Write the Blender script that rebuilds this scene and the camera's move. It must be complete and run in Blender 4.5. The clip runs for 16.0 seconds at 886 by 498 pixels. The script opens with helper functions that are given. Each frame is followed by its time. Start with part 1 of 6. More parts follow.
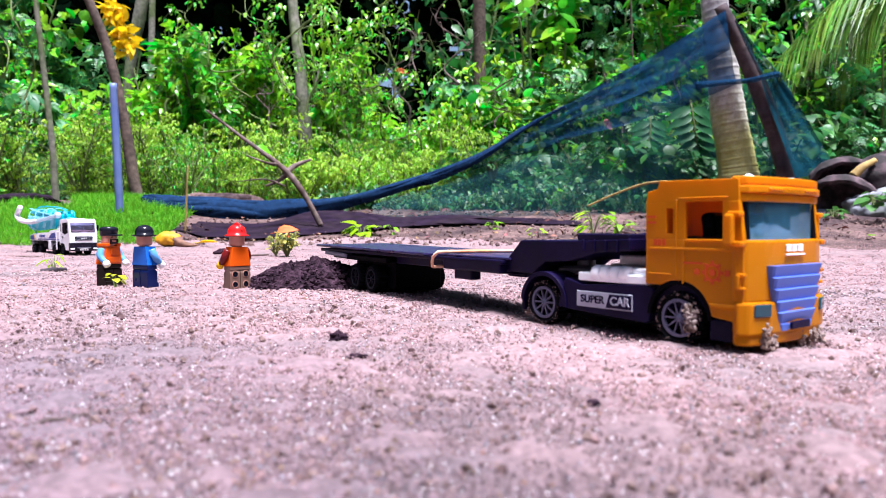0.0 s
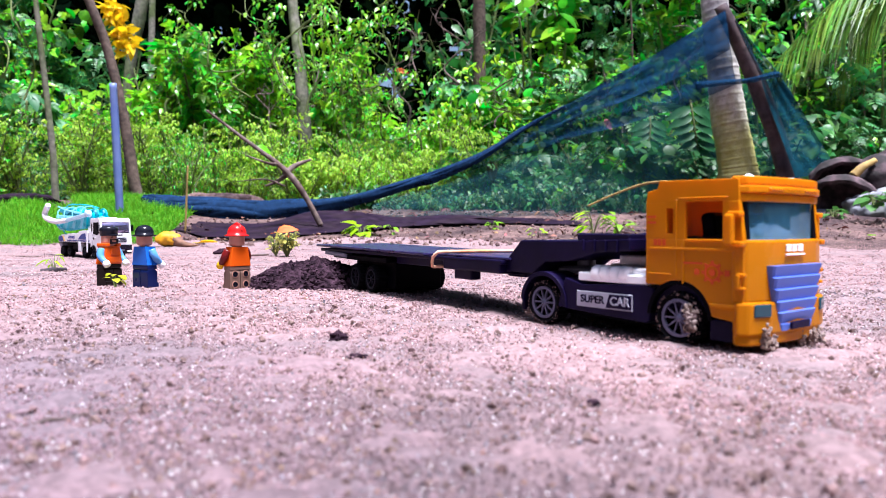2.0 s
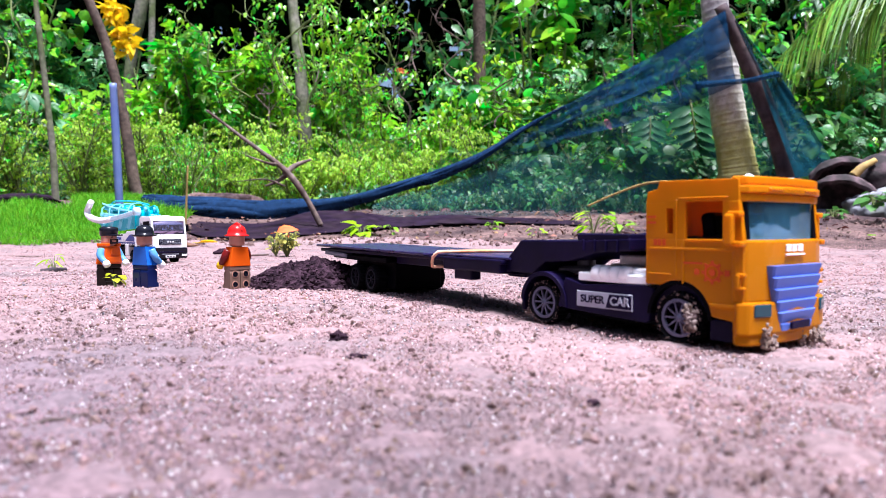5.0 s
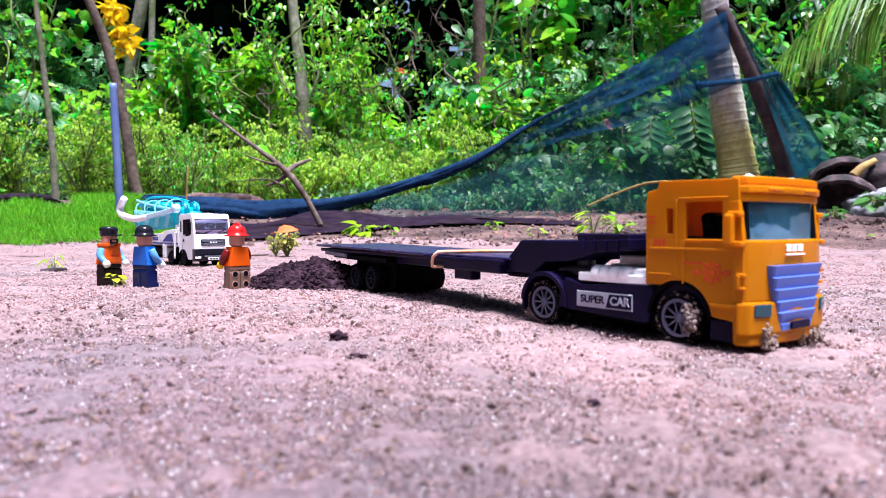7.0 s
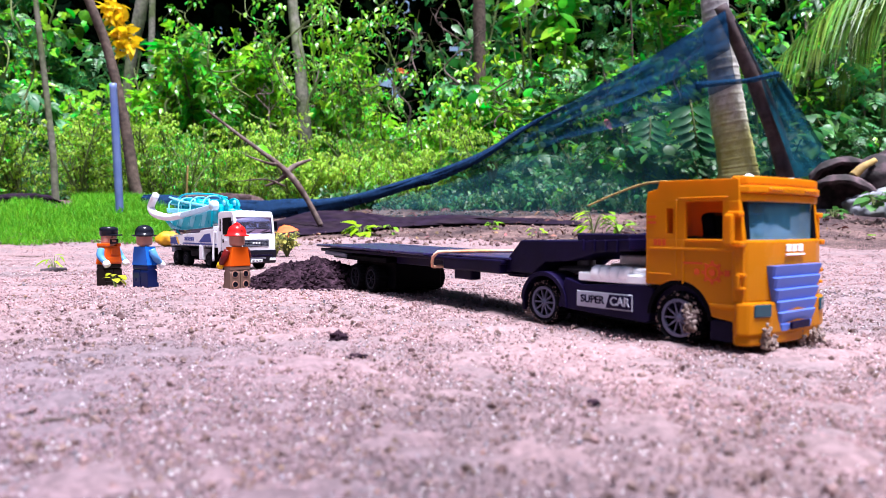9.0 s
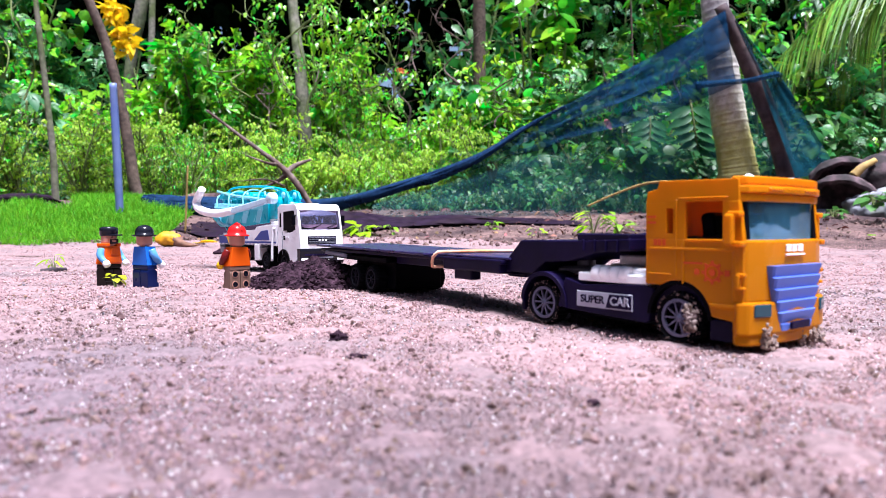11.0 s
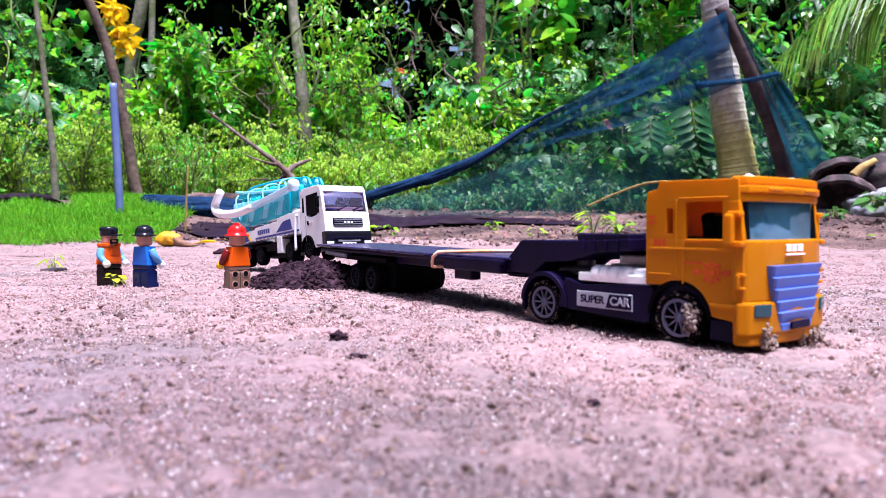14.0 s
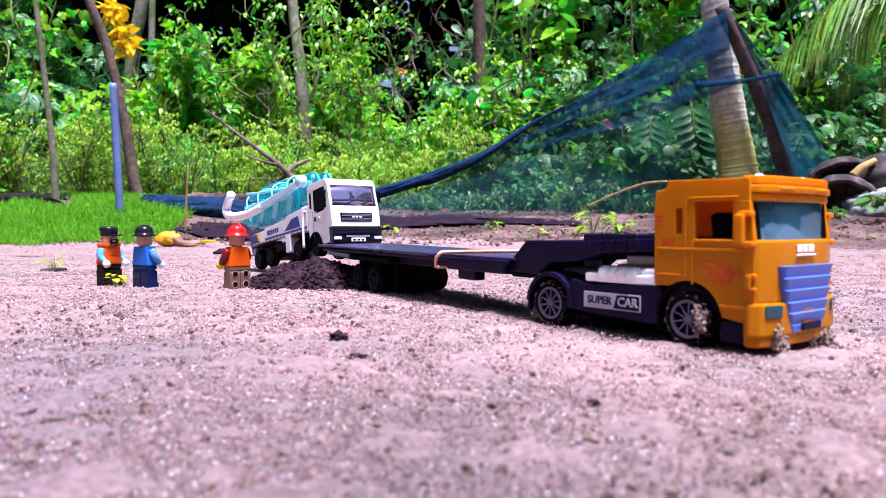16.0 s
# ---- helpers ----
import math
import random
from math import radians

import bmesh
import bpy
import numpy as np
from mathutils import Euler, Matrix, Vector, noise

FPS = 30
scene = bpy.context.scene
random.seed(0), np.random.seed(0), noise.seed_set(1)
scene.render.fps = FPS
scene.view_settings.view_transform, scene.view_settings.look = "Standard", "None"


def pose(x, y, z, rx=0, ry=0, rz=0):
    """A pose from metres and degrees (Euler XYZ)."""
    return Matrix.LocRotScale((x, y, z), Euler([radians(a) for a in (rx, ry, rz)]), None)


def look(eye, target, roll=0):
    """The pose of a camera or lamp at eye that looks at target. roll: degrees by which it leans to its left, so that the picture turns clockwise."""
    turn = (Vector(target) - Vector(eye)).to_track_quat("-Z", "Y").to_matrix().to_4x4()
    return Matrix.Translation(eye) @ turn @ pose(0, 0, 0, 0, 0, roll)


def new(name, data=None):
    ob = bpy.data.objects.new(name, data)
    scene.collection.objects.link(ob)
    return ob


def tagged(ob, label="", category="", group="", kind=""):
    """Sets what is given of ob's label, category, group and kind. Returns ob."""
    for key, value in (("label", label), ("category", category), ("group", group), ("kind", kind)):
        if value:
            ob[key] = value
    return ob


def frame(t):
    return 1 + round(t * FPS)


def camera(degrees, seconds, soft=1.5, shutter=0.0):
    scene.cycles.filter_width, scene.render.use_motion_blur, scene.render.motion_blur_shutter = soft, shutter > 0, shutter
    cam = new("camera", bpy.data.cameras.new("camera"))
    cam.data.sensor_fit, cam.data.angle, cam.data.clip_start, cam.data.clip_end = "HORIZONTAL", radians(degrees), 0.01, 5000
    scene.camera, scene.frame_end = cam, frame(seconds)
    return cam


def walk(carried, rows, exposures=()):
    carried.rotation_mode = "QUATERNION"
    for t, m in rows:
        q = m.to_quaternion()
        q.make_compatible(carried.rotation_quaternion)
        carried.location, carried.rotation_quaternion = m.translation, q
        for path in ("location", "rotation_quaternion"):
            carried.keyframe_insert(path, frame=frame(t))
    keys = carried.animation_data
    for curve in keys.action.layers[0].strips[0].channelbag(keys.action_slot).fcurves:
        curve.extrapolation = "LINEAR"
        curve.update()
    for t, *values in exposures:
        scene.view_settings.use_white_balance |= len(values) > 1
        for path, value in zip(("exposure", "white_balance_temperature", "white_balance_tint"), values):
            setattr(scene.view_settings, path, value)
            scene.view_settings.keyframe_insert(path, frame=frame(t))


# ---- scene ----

# camera: stands still on the sand
cam = camera(65.0, 16.0, soft=0.5)
EYE = pose(0, 0, 0.041, 90 - 1.815, 0, 0)
walk(cam, [(0.0, EYE), (16.0, EYE)], exposures=[(0.0, 1.44, 5790, 11.5), (4.0, 1.42, 5790, 11.5), (6.5, 1.44, 5790, 11.5), (7.5, 1.36, 5790, 11.5), (8.5, 1.35, 5790, 12.5), (9.0, 1.39, 5790, 12.5), (11.5, 1.44, 5790, 12), (12.5, 1.43, 5790, 14.5), (14.0, 1.41, 5790, 17), (16.0, 1.39, 5790, 17)])
cam.data.dof.use_dof = True
cam.data.dof.focus_distance = 0.49
cam.data.dof.aperture_fstop = 21.0

# light: hazy bright sky, wide soft sun almost overhead
world = bpy.data.worlds.new("world")
scene.world = world
world.use_nodes = True
wn = world.node_tree
sky = wn.nodes.new("ShaderNodeTexSky")
sky.sky_type = "NISHITA"
sky.sun_disc = False
sky.sun_elevation, sky.sun_rotation = radians(76), radians(145)
sky.air_density, sky.dust_density, sky.ozone_density = 1.0, 4.0, 1.0
wn.links.new(sky.outputs[0], wn.nodes["Background"].inputs[0])
wn.nodes["Background"].inputs[1].default_value = 0.060
sun = new("sun", bpy.data.lights.new("sun", "SUN"))
sun.data.energy, sun.data.angle, sun.data.color = 5.4, radians(20), (1.0, 0.96, 0.93)
sun.matrix_world = look((0, 0, 5), (-0.14, 0.20, 5 - 0.97))


# ---- materials ----
def material(name, base, rough=0.5, vary=0.15, scale=40.0, bump=0.0, bump_scale=200.0, metal=0.0, second=None, patch=8.0,
             island=0.0, translucent=0.0, coat=0.0, spec=0.22):
    m = bpy.data.materials.new(name)
    m.use_nodes = True
    nt = m.node_tree
    n, ln = nt.nodes, nt.links
    bsdf = n["Principled BSDF"]
    out = n["Material Output"]
    tc = n.new("ShaderNodeTexCoord")
    fine = n.new("ShaderNodeTexNoise")
    fine.inputs["Scale"].default_value = scale
    fine.inputs["Detail"].default_value = 6
    ln.new(tc.outputs["Object"], fine.inputs["Vector"])
    big = n.new("ShaderNodeTexNoise")
    big.inputs["Scale"].default_value = patch
    big.inputs["Detail"].default_value = 4
    ln.new(tc.outputs["Object"], big.inputs["Vector"])
    ramp = n.new("ShaderNodeMapRange")
    ramp.inputs["From Min"].default_value, ramp.inputs["From Max"].default_value = 0.35, 0.65
    ramp.inputs["To Min"].default_value, ramp.inputs["To Max"].default_value = 1 - vary, 1 + vary
    ln.new(fine.outputs[0], ramp.inputs["Value"])
    two = n.new("ShaderNodeMix")
    two.data_type = "RGBA"
    two.inputs["A"].default_value = (*base, 1)
    two.inputs["B"].default_value = (*(second or [c * (1 - vary) for c in base]), 1)
    pick = n.new("ShaderNodeMapRange")
    pick.inputs["From Min"].default_value, pick.inputs["From Max"].default_value = 0.42, 0.62
    ln.new(big.outputs[0], pick.inputs["Value"])
    ln.new(pick.outputs[0], two.inputs["Factor"])
    mul = n.new("ShaderNodeMix")
    mul.data_type, mul.blend_type = "RGBA", "MULTIPLY"
    mul.inputs["Factor"].default_value = 1
    ln.new(two.outputs["Result"], mul.inputs["A"])
    ln.new(ramp.outputs[0], mul.inputs["B"])
    col = mul.outputs["Result"]
    if island:
        geo = n.new("ShaderNodeNewGeometry")
        hsv = n.new("ShaderNodeHueSaturation")
        r1 = n.new("ShaderNodeMapRange")
        r1.inputs["To Min"].default_value, r1.inputs["To Max"].default_value = 1 - island, 1 + island * 0.8
        ln.new(geo.outputs["Random Per Island"], r1.inputs["Value"])
        ln.new(r1.outputs[0], hsv.inputs["Value"])
        wht = n.new("ShaderNodeTexWhiteNoise")
        wht.noise_dimensions = "1D"
        ln.new(geo.outputs["Random Per Island"], wht.inputs["W"])
        r2 = n.new("ShaderNodeMapRange")
        r2.inputs["To Min"].default_value, r2.inputs["To Max"].default_value = 0.5 - island * 0.07, 0.5 + island * 0.06
        ln.new(wht.outputs["Value"], r2.inputs["Value"])
        ln.new(r2.outputs[0], hsv.inputs["Hue"])
        ln.new(col, hsv.inputs["Color"])
        col = hsv.outputs["Color"]
    ln.new(col, bsdf.inputs["Base Color"])
    rr = n.new("ShaderNodeMapRange")
    rr.inputs["To Min"].default_value, rr.inputs["To Max"].default_value = max(0.02, rough - 0.12), min(1, rough + 0.12)
    ln.new(fine.outputs[0], rr.inputs["Value"])
    ln.new(rr.outputs[0], bsdf.inputs["Roughness"])
    bsdf.inputs["Metallic"].default_value = metal
    bsdf.inputs["Coat Weight"].default_value = coat
    bsdf.inputs["Specular IOR Level"].default_value = spec
    if bump:
        bn = n.new("ShaderNodeTexNoise")
        bn.inputs["Scale"].default_value = bump_scale
        bn.inputs["Detail"].default_value = 5
        ln.new(tc.outputs["Object"], bn.inputs["Vector"])
        bp = n.new("ShaderNodeBump")
        bp.inputs["Strength"].default_value = 0.6
        bp.inputs["Distance"].default_value = bump
        ln.new(bn.outputs[0], bp.inputs["Height"])
        ln.new(bp.outputs[0], bsdf.inputs["Normal"])
    if translucent:
        tr = n.new("ShaderNodeBsdfTranslucent")
        ln.new(col, tr.inputs["Color"])
        ms = n.new("ShaderNodeMixShader")
        ms.inputs[0].default_value = translucent
        ln.new(bsdf.outputs[0], ms.inputs[1])
        ln.new(tr.outputs[0], ms.inputs[2])
        ln.new(ms.outputs[0], out.inputs["Surface"])
    return m


def sheer(name, base, cover, rough=0.8):
    """A net of threads too fine to tell apart: cover is the share that they take up."""
    m = material(name, base, rough, 0.25, 60, patch=3, spec=0.03)
    nt = m.node_tree
    n, ln = nt.nodes, nt.links
    tc = n.new("ShaderNodeTexCoord")
    nz = n.new("ShaderNodeTexNoise")
    nz.inputs["Scale"].default_value = 7
    ln.new(tc.outputs["Object"], nz.inputs["Vector"])
    lim = n.new("ShaderNodeMapRange")
    lim.inputs["From Min"].default_value, lim.inputs["From Max"].default_value = 0.3, 0.7
    lim.inputs["To Min"].default_value, lim.inputs["To Max"].default_value = cover * 0.8, cover * 1.2
    ln.new(nz.outputs[0], lim.inputs["Value"])
    tp = n.new("ShaderNodeBsdfTransparent")
    ms = n.new("ShaderNodeMixShader")
    ln.new(lim.outputs[0], ms.inputs[0])
    ln.new(tp.outputs[0], ms.inputs[1])
    ln.new(n["Principled BSDF"].outputs[0], ms.inputs[2])
    ln.new(ms.outputs[0], n["Material Output"].inputs["Surface"])
    return m


def glass(name, tint):
    m = bpy.data.materials.new(name)
    m.use_nodes = True
    b = m.node_tree.nodes["Principled BSDF"]
    b.inputs["Base Color"].default_value = (*tint, 1)
    b.inputs["Roughness"].default_value = 0.04
    b.inputs["Transmission Weight"].default_value = 0.85
    b.inputs["Specular IOR Level"].default_value = 0.9
    b.inputs["IOR"].default_value = 1.5
    n, ln = m.node_tree.nodes, m.node_tree.links
    tc = n.new("ShaderNodeTexCoord")
    wave = n.new("ShaderNodeTexNoise")
    wave.inputs["Scale"].default_value = 60
    ln.new(tc.outputs["Object"], wave.inputs["Vector"])
    bp = n.new("ShaderNodeBump")
    bp.inputs["Strength"].default_value, bp.inputs["Distance"].default_value = 0.2, 0.001
    ln.new(wave.outputs[0], bp.inputs["Height"])
    ln.new(bp.outputs[0], b.inputs["Normal"])
    return m


SAND = material("sand", (0.235, 0.150, 0.158), 0.9, 0.26, 420, 0.0012, 600, second=(0.165, 0.118, 0.128), patch=16)

def lens_shade(m, centre, reach, keep):
    """A darker or cooler patch painted into the sand for lens shading, frayed at its rim: keep is the share of red,
    green and blue left at its middle.
    """
    n, ln = m.node_tree.nodes, m.node_tree.links
    bsdf = n["Principled BSDF"]
    old = bsdf.inputs["Base Color"].links[0].from_socket
    tc = n.new("ShaderNodeTexCoord")
    far = n.new("ShaderNodeVectorMath")
    far.operation = "DISTANCE"
    far.inputs[1].default_value = centre
    ln.new(tc.outputs["Object"], far.inputs[0])
    nz = n.new("ShaderNodeTexNoise")
    nz.inputs["Scale"].default_value, nz.inputs["Detail"].default_value = 22, 5
    ln.new(tc.outputs["Object"], nz.inputs["Vector"])
    add = n.new("ShaderNodeMath")
    add.operation = "MULTIPLY_ADD"
    add.inputs[1].default_value = reach * 0.9
    ln.new(nz.outputs[0], add.inputs[0])
    ln.new(far.outputs["Value"], add.inputs[2])
    mr = n.new("ShaderNodeMapRange")
    mr.inputs["From Min"].default_value, mr.inputs["From Max"].default_value = reach * 0.7, reach * 1.7
    mr.inputs["To Min"].default_value, mr.inputs["To Max"].default_value = 1, 0
    ln.new(add.outputs[0], mr.inputs["Value"])
    mul = n.new("ShaderNodeMix")
    mul.data_type, mul.blend_type = "RGBA", "MULTIPLY"
    mul.inputs["B"].default_value = (*keep, 1)
    ln.new(mr.outputs[0], mul.inputs["Factor"])
    ln.new(old, mul.inputs["A"])
    ln.new(mul.outputs["Result"], bsdf.inputs["Base Color"])


CRUMB = material("sand_crumb", (0.335, 0.208, 0.217), 0.9, 0.16, 300, island=0.26, spec=0.08, second=(0.25, 0.18, 0.19), patch=11)
# patches towards the view's edges: lens shading put into the sand colours
for sand_mat in (SAND, CRUMB):
    lens_shade(sand_mat, (-0.14, 0.12, 0), 0.16, (0.66, 0.70, 0.79))
    lens_shade(sand_mat, (0.02, 0.06, 0), 0.125, (0.58, 0.60, 0.62))
    lens_shade(sand_mat, (0.34, 0.30, 0), 0.17, (0.78, 0.95, 0.98))
    lens_shade(sand_mat, (-0.60, 0.62, 0), 0.22, (0.88, 1.0, 1.0))
CLOD = material("sand_clod", (0.175, 0.112, 0.108), 0.95, 0.3, 400, island=0.35, spec=0.05)
MUD = material("caked_mud", (0.19, 0.13, 0.108), 0.95, 0.35, 500, 0.001, 900, second=(0.31, 0.24, 0.23), patch=200)
QUARTZ = material("quartz_grain", (0.85, 0.82, 0.86), 0.15, 0.1, 300, spec=0.6)
AMBER = material("amber_grain", (0.20, 0.115, 0.08), 0.7, 0.25, 300, island=0.3)
SLATE = material("blue_grey_grain", (0.17, 0.155, 0.19), 0.7, 0.25, 300, island=0.3)
DARK_CRUMB = material("dark_soil_crumb", (0.11, 0.075, 0.075), 0.9, 0.3, 300, island=0.5)
LITTER_SOIL = material("litter_soil", (0.125, 0.080, 0.076), 0.95, 0.45, 90, 0.008, 60, second=(0.045, 0.030, 0.033), patch=7, spec=0.05)
DEAD_LEAF = material("brown_dead_leaf", (0.17, 0.085, 0.06), 0.8, 0.3, 60, island=0.8, second=(0.06, 0.035, 0.03), patch=6, spec=0.06)
SOIL = material("soil", (0.040, 0.0205, 0.032), 0.95, 0.5, 260, 0.002, 500, second=(0.009, 0.0045, 0.008), patch=240, spec=0.05)
ORANGE = material("orange_plastic", (0.72, 0.262, 0.0004), 0.3, 0.05, 60, 0.0001, 500, second=(0.66, 0.23, 0.0004), patch=30, coat=0.12, translucent=0.42, spec=0.14)
ORANGE_PRINT = material("orange_red_print", (0.6, 0.07, 0.008), 0.5, 0.05)
LILAC = material("lilac_grille_plastic", (0.09, 0.155, 0.55), 0.35, 0.05, 80)
NAVY = material("dark_navy_plastic", (0.0042, 0.0024, 0.018), 0.42, 0.2, 90, 0.0001, 600, second=(0.0075, 0.0042, 0.028), patch=40, spec=0.09)
DECK = material("dark_deck_plastic", (0.022, 0.017, 0.075), 0.3, 0.25, 120, 0.0001, 700, second=(0.028, 0.021, 0.07), patch=30)
BLACK = material("black_plastic", (0.0012, 0.0012, 0.003), 0.5, 0.2, 90, spec=0.04)
RUBBER = material("tyre_rubber", (0.0035, 0.0035, 0.005), 0.8, 0.3, 200, 0.0003, 900, spec=0.04)
RIM_DARK = material("dull_dark_rim", (0.009, 0.009, 0.015), 0.5, 0.15, 90, spec=0.08)
SEEDLING = material("pale_seedling_leaf", (0.42, 0.52, 0.02), 0.4, 0.15, 60, island=0.3, translucent=0.4)
RIM = material("grey_rim", (0.10, 0.10, 0.165), 0.3, 0.08, 90, metal=0.6)
SILVER = material("bright_silver_plastic", (0.95, 0.95, 1.0), 0.25, 0.05, 90, spec=0.5)
WHITE = material("white_plastic", (0.80, 0.79, 0.84), 0.3, 0.04, 60, patch=40)
LETTER = material("pale_print", (0.36, 0.36, 0.45), 0.5, 0.05)
GREY = material("grey_plastic", (0.22, 0.23, 0.29), 0.4, 0.1, 90)
BLUE_STRIPE = material("blue_stripe_print", (0.03, 0.05, 0.24), 0.4, 0.05)
YELLOW_PRINT = material("yellow_print", (0.85, 0.5, 0.04), 0.4, 0.05)
TURQUOISE = material("turquoise_plastic", (0.014, 0.36, 0.46), 0.3, 0.08, 80, second=(0.014, 0.40, 0.50), patch=40)
PALE_TURQ = material("pale_turquoise_plastic", (0.20, 0.55, 0.66), 0.3, 0.06, 80)
BAND = material("rubber_band", (0.72, 0.30, 0.13), 0.5, 0.2, 300, second=(0.80, 0.50, 0.36), patch=60)
WINDSHIELD = glass("windscreen_plastic", (0.17, 0.50, 0.74))
WINDSHIELD.node_tree.nodes["Principled BSDF"].inputs["Metallic"].default_value = 0.4
LAMP_TEAL = material("dark_teal_lamp", (0.01, 0.05, 0.075), 0.12, 0.1, 90, coat=0.4)
PALE_BLUE = material("pale_blue_plastic", (0.50, 0.68, 0.82), 0.3, 0.05, 80)
REFLECT = glass("reflecting_violet_windscreen", (0.34, 0.31, 0.50))
REFLECT.node_tree.nodes["Principled BSDF"].inputs["Transmission Weight"].default_value = 0
REFLECT.node_tree.nodes["Principled BSDF"].inputs["Metallic"].default_value = 0.9
SKIN_RED = material("red_plastic", (0.52, 0.01, 0.01), 0.25, 0.03)
DARK_RED = material("dark_red_plastic", (0.13, 0.008, 0.008), 0.3, 0.03)
FIG_ORANGE = material("vest_orange_plastic", (0.62, 0.085, 0.003), 0.3, 0.04)
PEACH = material("peach_plastic", (0.52, 0.255, 0.195), 0.35, 0.03)
FIG_BLUE = material("blue_plastic", (0.018, 0.12, 0.52), 0.3, 0.04)
FIG_LIGHT_BLUE = material("light_blue_plastic", (0.1, 0.27, 0.58), 0.3, 0.04)
FIG_NAVY = material("navy_leg_plastic", (0.003, 0.009, 0.065), 0.3, 0.05)
FIG_BROWN = material("dark_brown_leg_plastic", (0.006, 0.003, 0.003), 0.35, 0.05)
FIG_TAN = material("taupe_leg_plastic", (0.16, 0.095, 0.075), 0.35, 0.05)
FIG_YELLOW = material("yellow_plastic", (0.7, 0.42, 0.005), 0.3, 0.04)
FIG_BLACK = material("glossy_black_plastic", (0.008, 0.008, 0.014), 0.18, 0.05)
GRASS = material("grass_blade", (0.105, 0.33, 0.012), 0.6, 0.15, 30, island=0.32, translucent=0.4, spec=0.1)
LEAF = material("bright_leaf", (0.115, 0.42, 0.015), 0.32, 0.15, 20, island=0.75, translucent=0.4, spec=0.45)
LEAF_LIME = material("lime_leaf", (0.24, 0.56, 0.01), 0.3, 0.15, 20, island=0.55, translucent=0.45, spec=0.45)
OLIVE = material("withered_olive_leaf", (0.075, 0.055, 0.008), 0.7, 0.25, 40)
PINK_LEAF = material("pinkish_dying_leaf", (0.36, 0.13, 0.14), 0.6, 0.2, 40)
PALE_HERB = material("pale_dry_herb_leaf", (0.44, 0.46, 0.11), 0.6, 0.15, 20, island=0.4, translucent=0.35, spec=0.1)
HERB = material("pale_herb_leaf", (0.32, 0.53, 0.035), 0.5, 0.12, 20, island=0.3, translucent=0.5, spec=0.3)
LEAF_DEEP = material("deep_green_leaf", (0.034, 0.17, 0.03), 0.45, 0.15, 20, island=0.6, translucent=0.25, spec=0.4)
# near-black leaf colour: the shade inside the wood is painted in
LEAF_FAR = material("far_leaf_painted_shade", (0.002, 0.0065, 0.003), 0.7, 0.2, 20, island=0.7, translucent=0.1, spec=0.0)
LEAF_YELLOW = material("yellowed_leaf", (0.85, 0.6, 0.0), 0.45, 0.2, 30, island=0.12, translucent=0.35)
LEAF_ORANGE = material("dead_orange_leaf", (0.62, 0.11, 0.015), 0.6, 0.25, 60, second=(0.3, 0.09, 0.03), patch=30)
LEAF_OCHRE = material("ochre_dead_leaf", (0.66, 0.34, 0.012), 0.5, 0.2, 60, second=(0.12, 0.04, 0.015), patch=11)
FROND = material("palm_leaflet", (0.13, 0.26, 0.03), 0.4, 0.2, 20, island=0.6, translucent=0.3)
BARK = material("brown_bark", (0.095, 0.066, 0.055), 0.9, 0.35, 60, 0.004, 90, second=(0.06, 0.042, 0.036), patch=9)
BARK_PALE = material("pale_mossy_bark", (0.15, 0.14, 0.115), 0.9, 0.3, 50, 0.004, 80, second=(0.08, 0.1, 0.04), patch=6)
COCO_BARK = material("palm_bark", (0.40, 0.38, 0.39), 0.9, 0.25, 50, 0.003, 70, second=(0.24, 0.225, 0.19), patch=3.5)

def mossy(m, low, high, colour):
    """Moss on the foot of a trunk, fraying out upwards."""
    n, ln = m.node_tree.nodes, m.node_tree.links
    bsdf = n["Principled BSDF"]
    old = bsdf.inputs["Base Color"].links[0].from_socket
    tc = n.new("ShaderNodeTexCoord")
    sep = n.new("ShaderNodeSeparateXYZ")
    ln.new(tc.outputs["Object"], sep.inputs[0])
    nz = n.new("ShaderNodeTexNoise")
    nz.inputs["Scale"].default_value = 14
    ln.new(tc.outputs["Object"], nz.inputs["Vector"])
    add = n.new("ShaderNodeMath")
    add.operation = "MULTIPLY_ADD"
    add.inputs[1].default_value = 0.35
    ln.new(nz.outputs[0], add.inputs[0])
    ln.new(sep.outputs["Z"], add.inputs[2])
    mr = n.new("ShaderNodeMapRange")
    mr.inputs["From Min"].default_value, mr.inputs["From Max"].default_value = high, low
    mr.inputs["To Max"].default_value = 0.65
    ln.new(add.outputs[0], mr.inputs["Value"])
    mix = n.new("ShaderNodeMix")
    mix.data_type = "RGBA"
    mix.inputs["B"].default_value = (*colour, 1)
    ln.new(mr.outputs[0], mix.inputs["Factor"])
    ln.new(old, mix.inputs["A"])
    ln.new(mix.outputs["Result"], bsdf.inputs["Base Color"])


mossy(COCO_BARK, 0.44, 0.70, (0.36, 0.33, 0.0))
WOOD_DARK = material("weathered_dark_wood", (0.035, 0.028, 0.038), 0.8, 0.4, 30, 0.003, 60, second=(0.07, 0.048, 0.05), patch=7)
TWIG = material("dry_twig", (0.13, 0.095, 0.088), 0.85, 0.4, 60, 0.001, 150, second=(0.07, 0.045, 0.04), patch=16)
STEM = material("green_stem", (0.12, 0.15, 0.05), 0.7, 0.2, 40)
STRAW = material("dry_straw", (0.3, 0.2, 0.07), 0.7, 0.2, 60)
PIPE = material("blue_grey_pipe", (0.1, 0.14, 0.33), 0.4, 0.12, 20, 0.0004, 60, second=(0.13, 0.165, 0.32), patch=5)
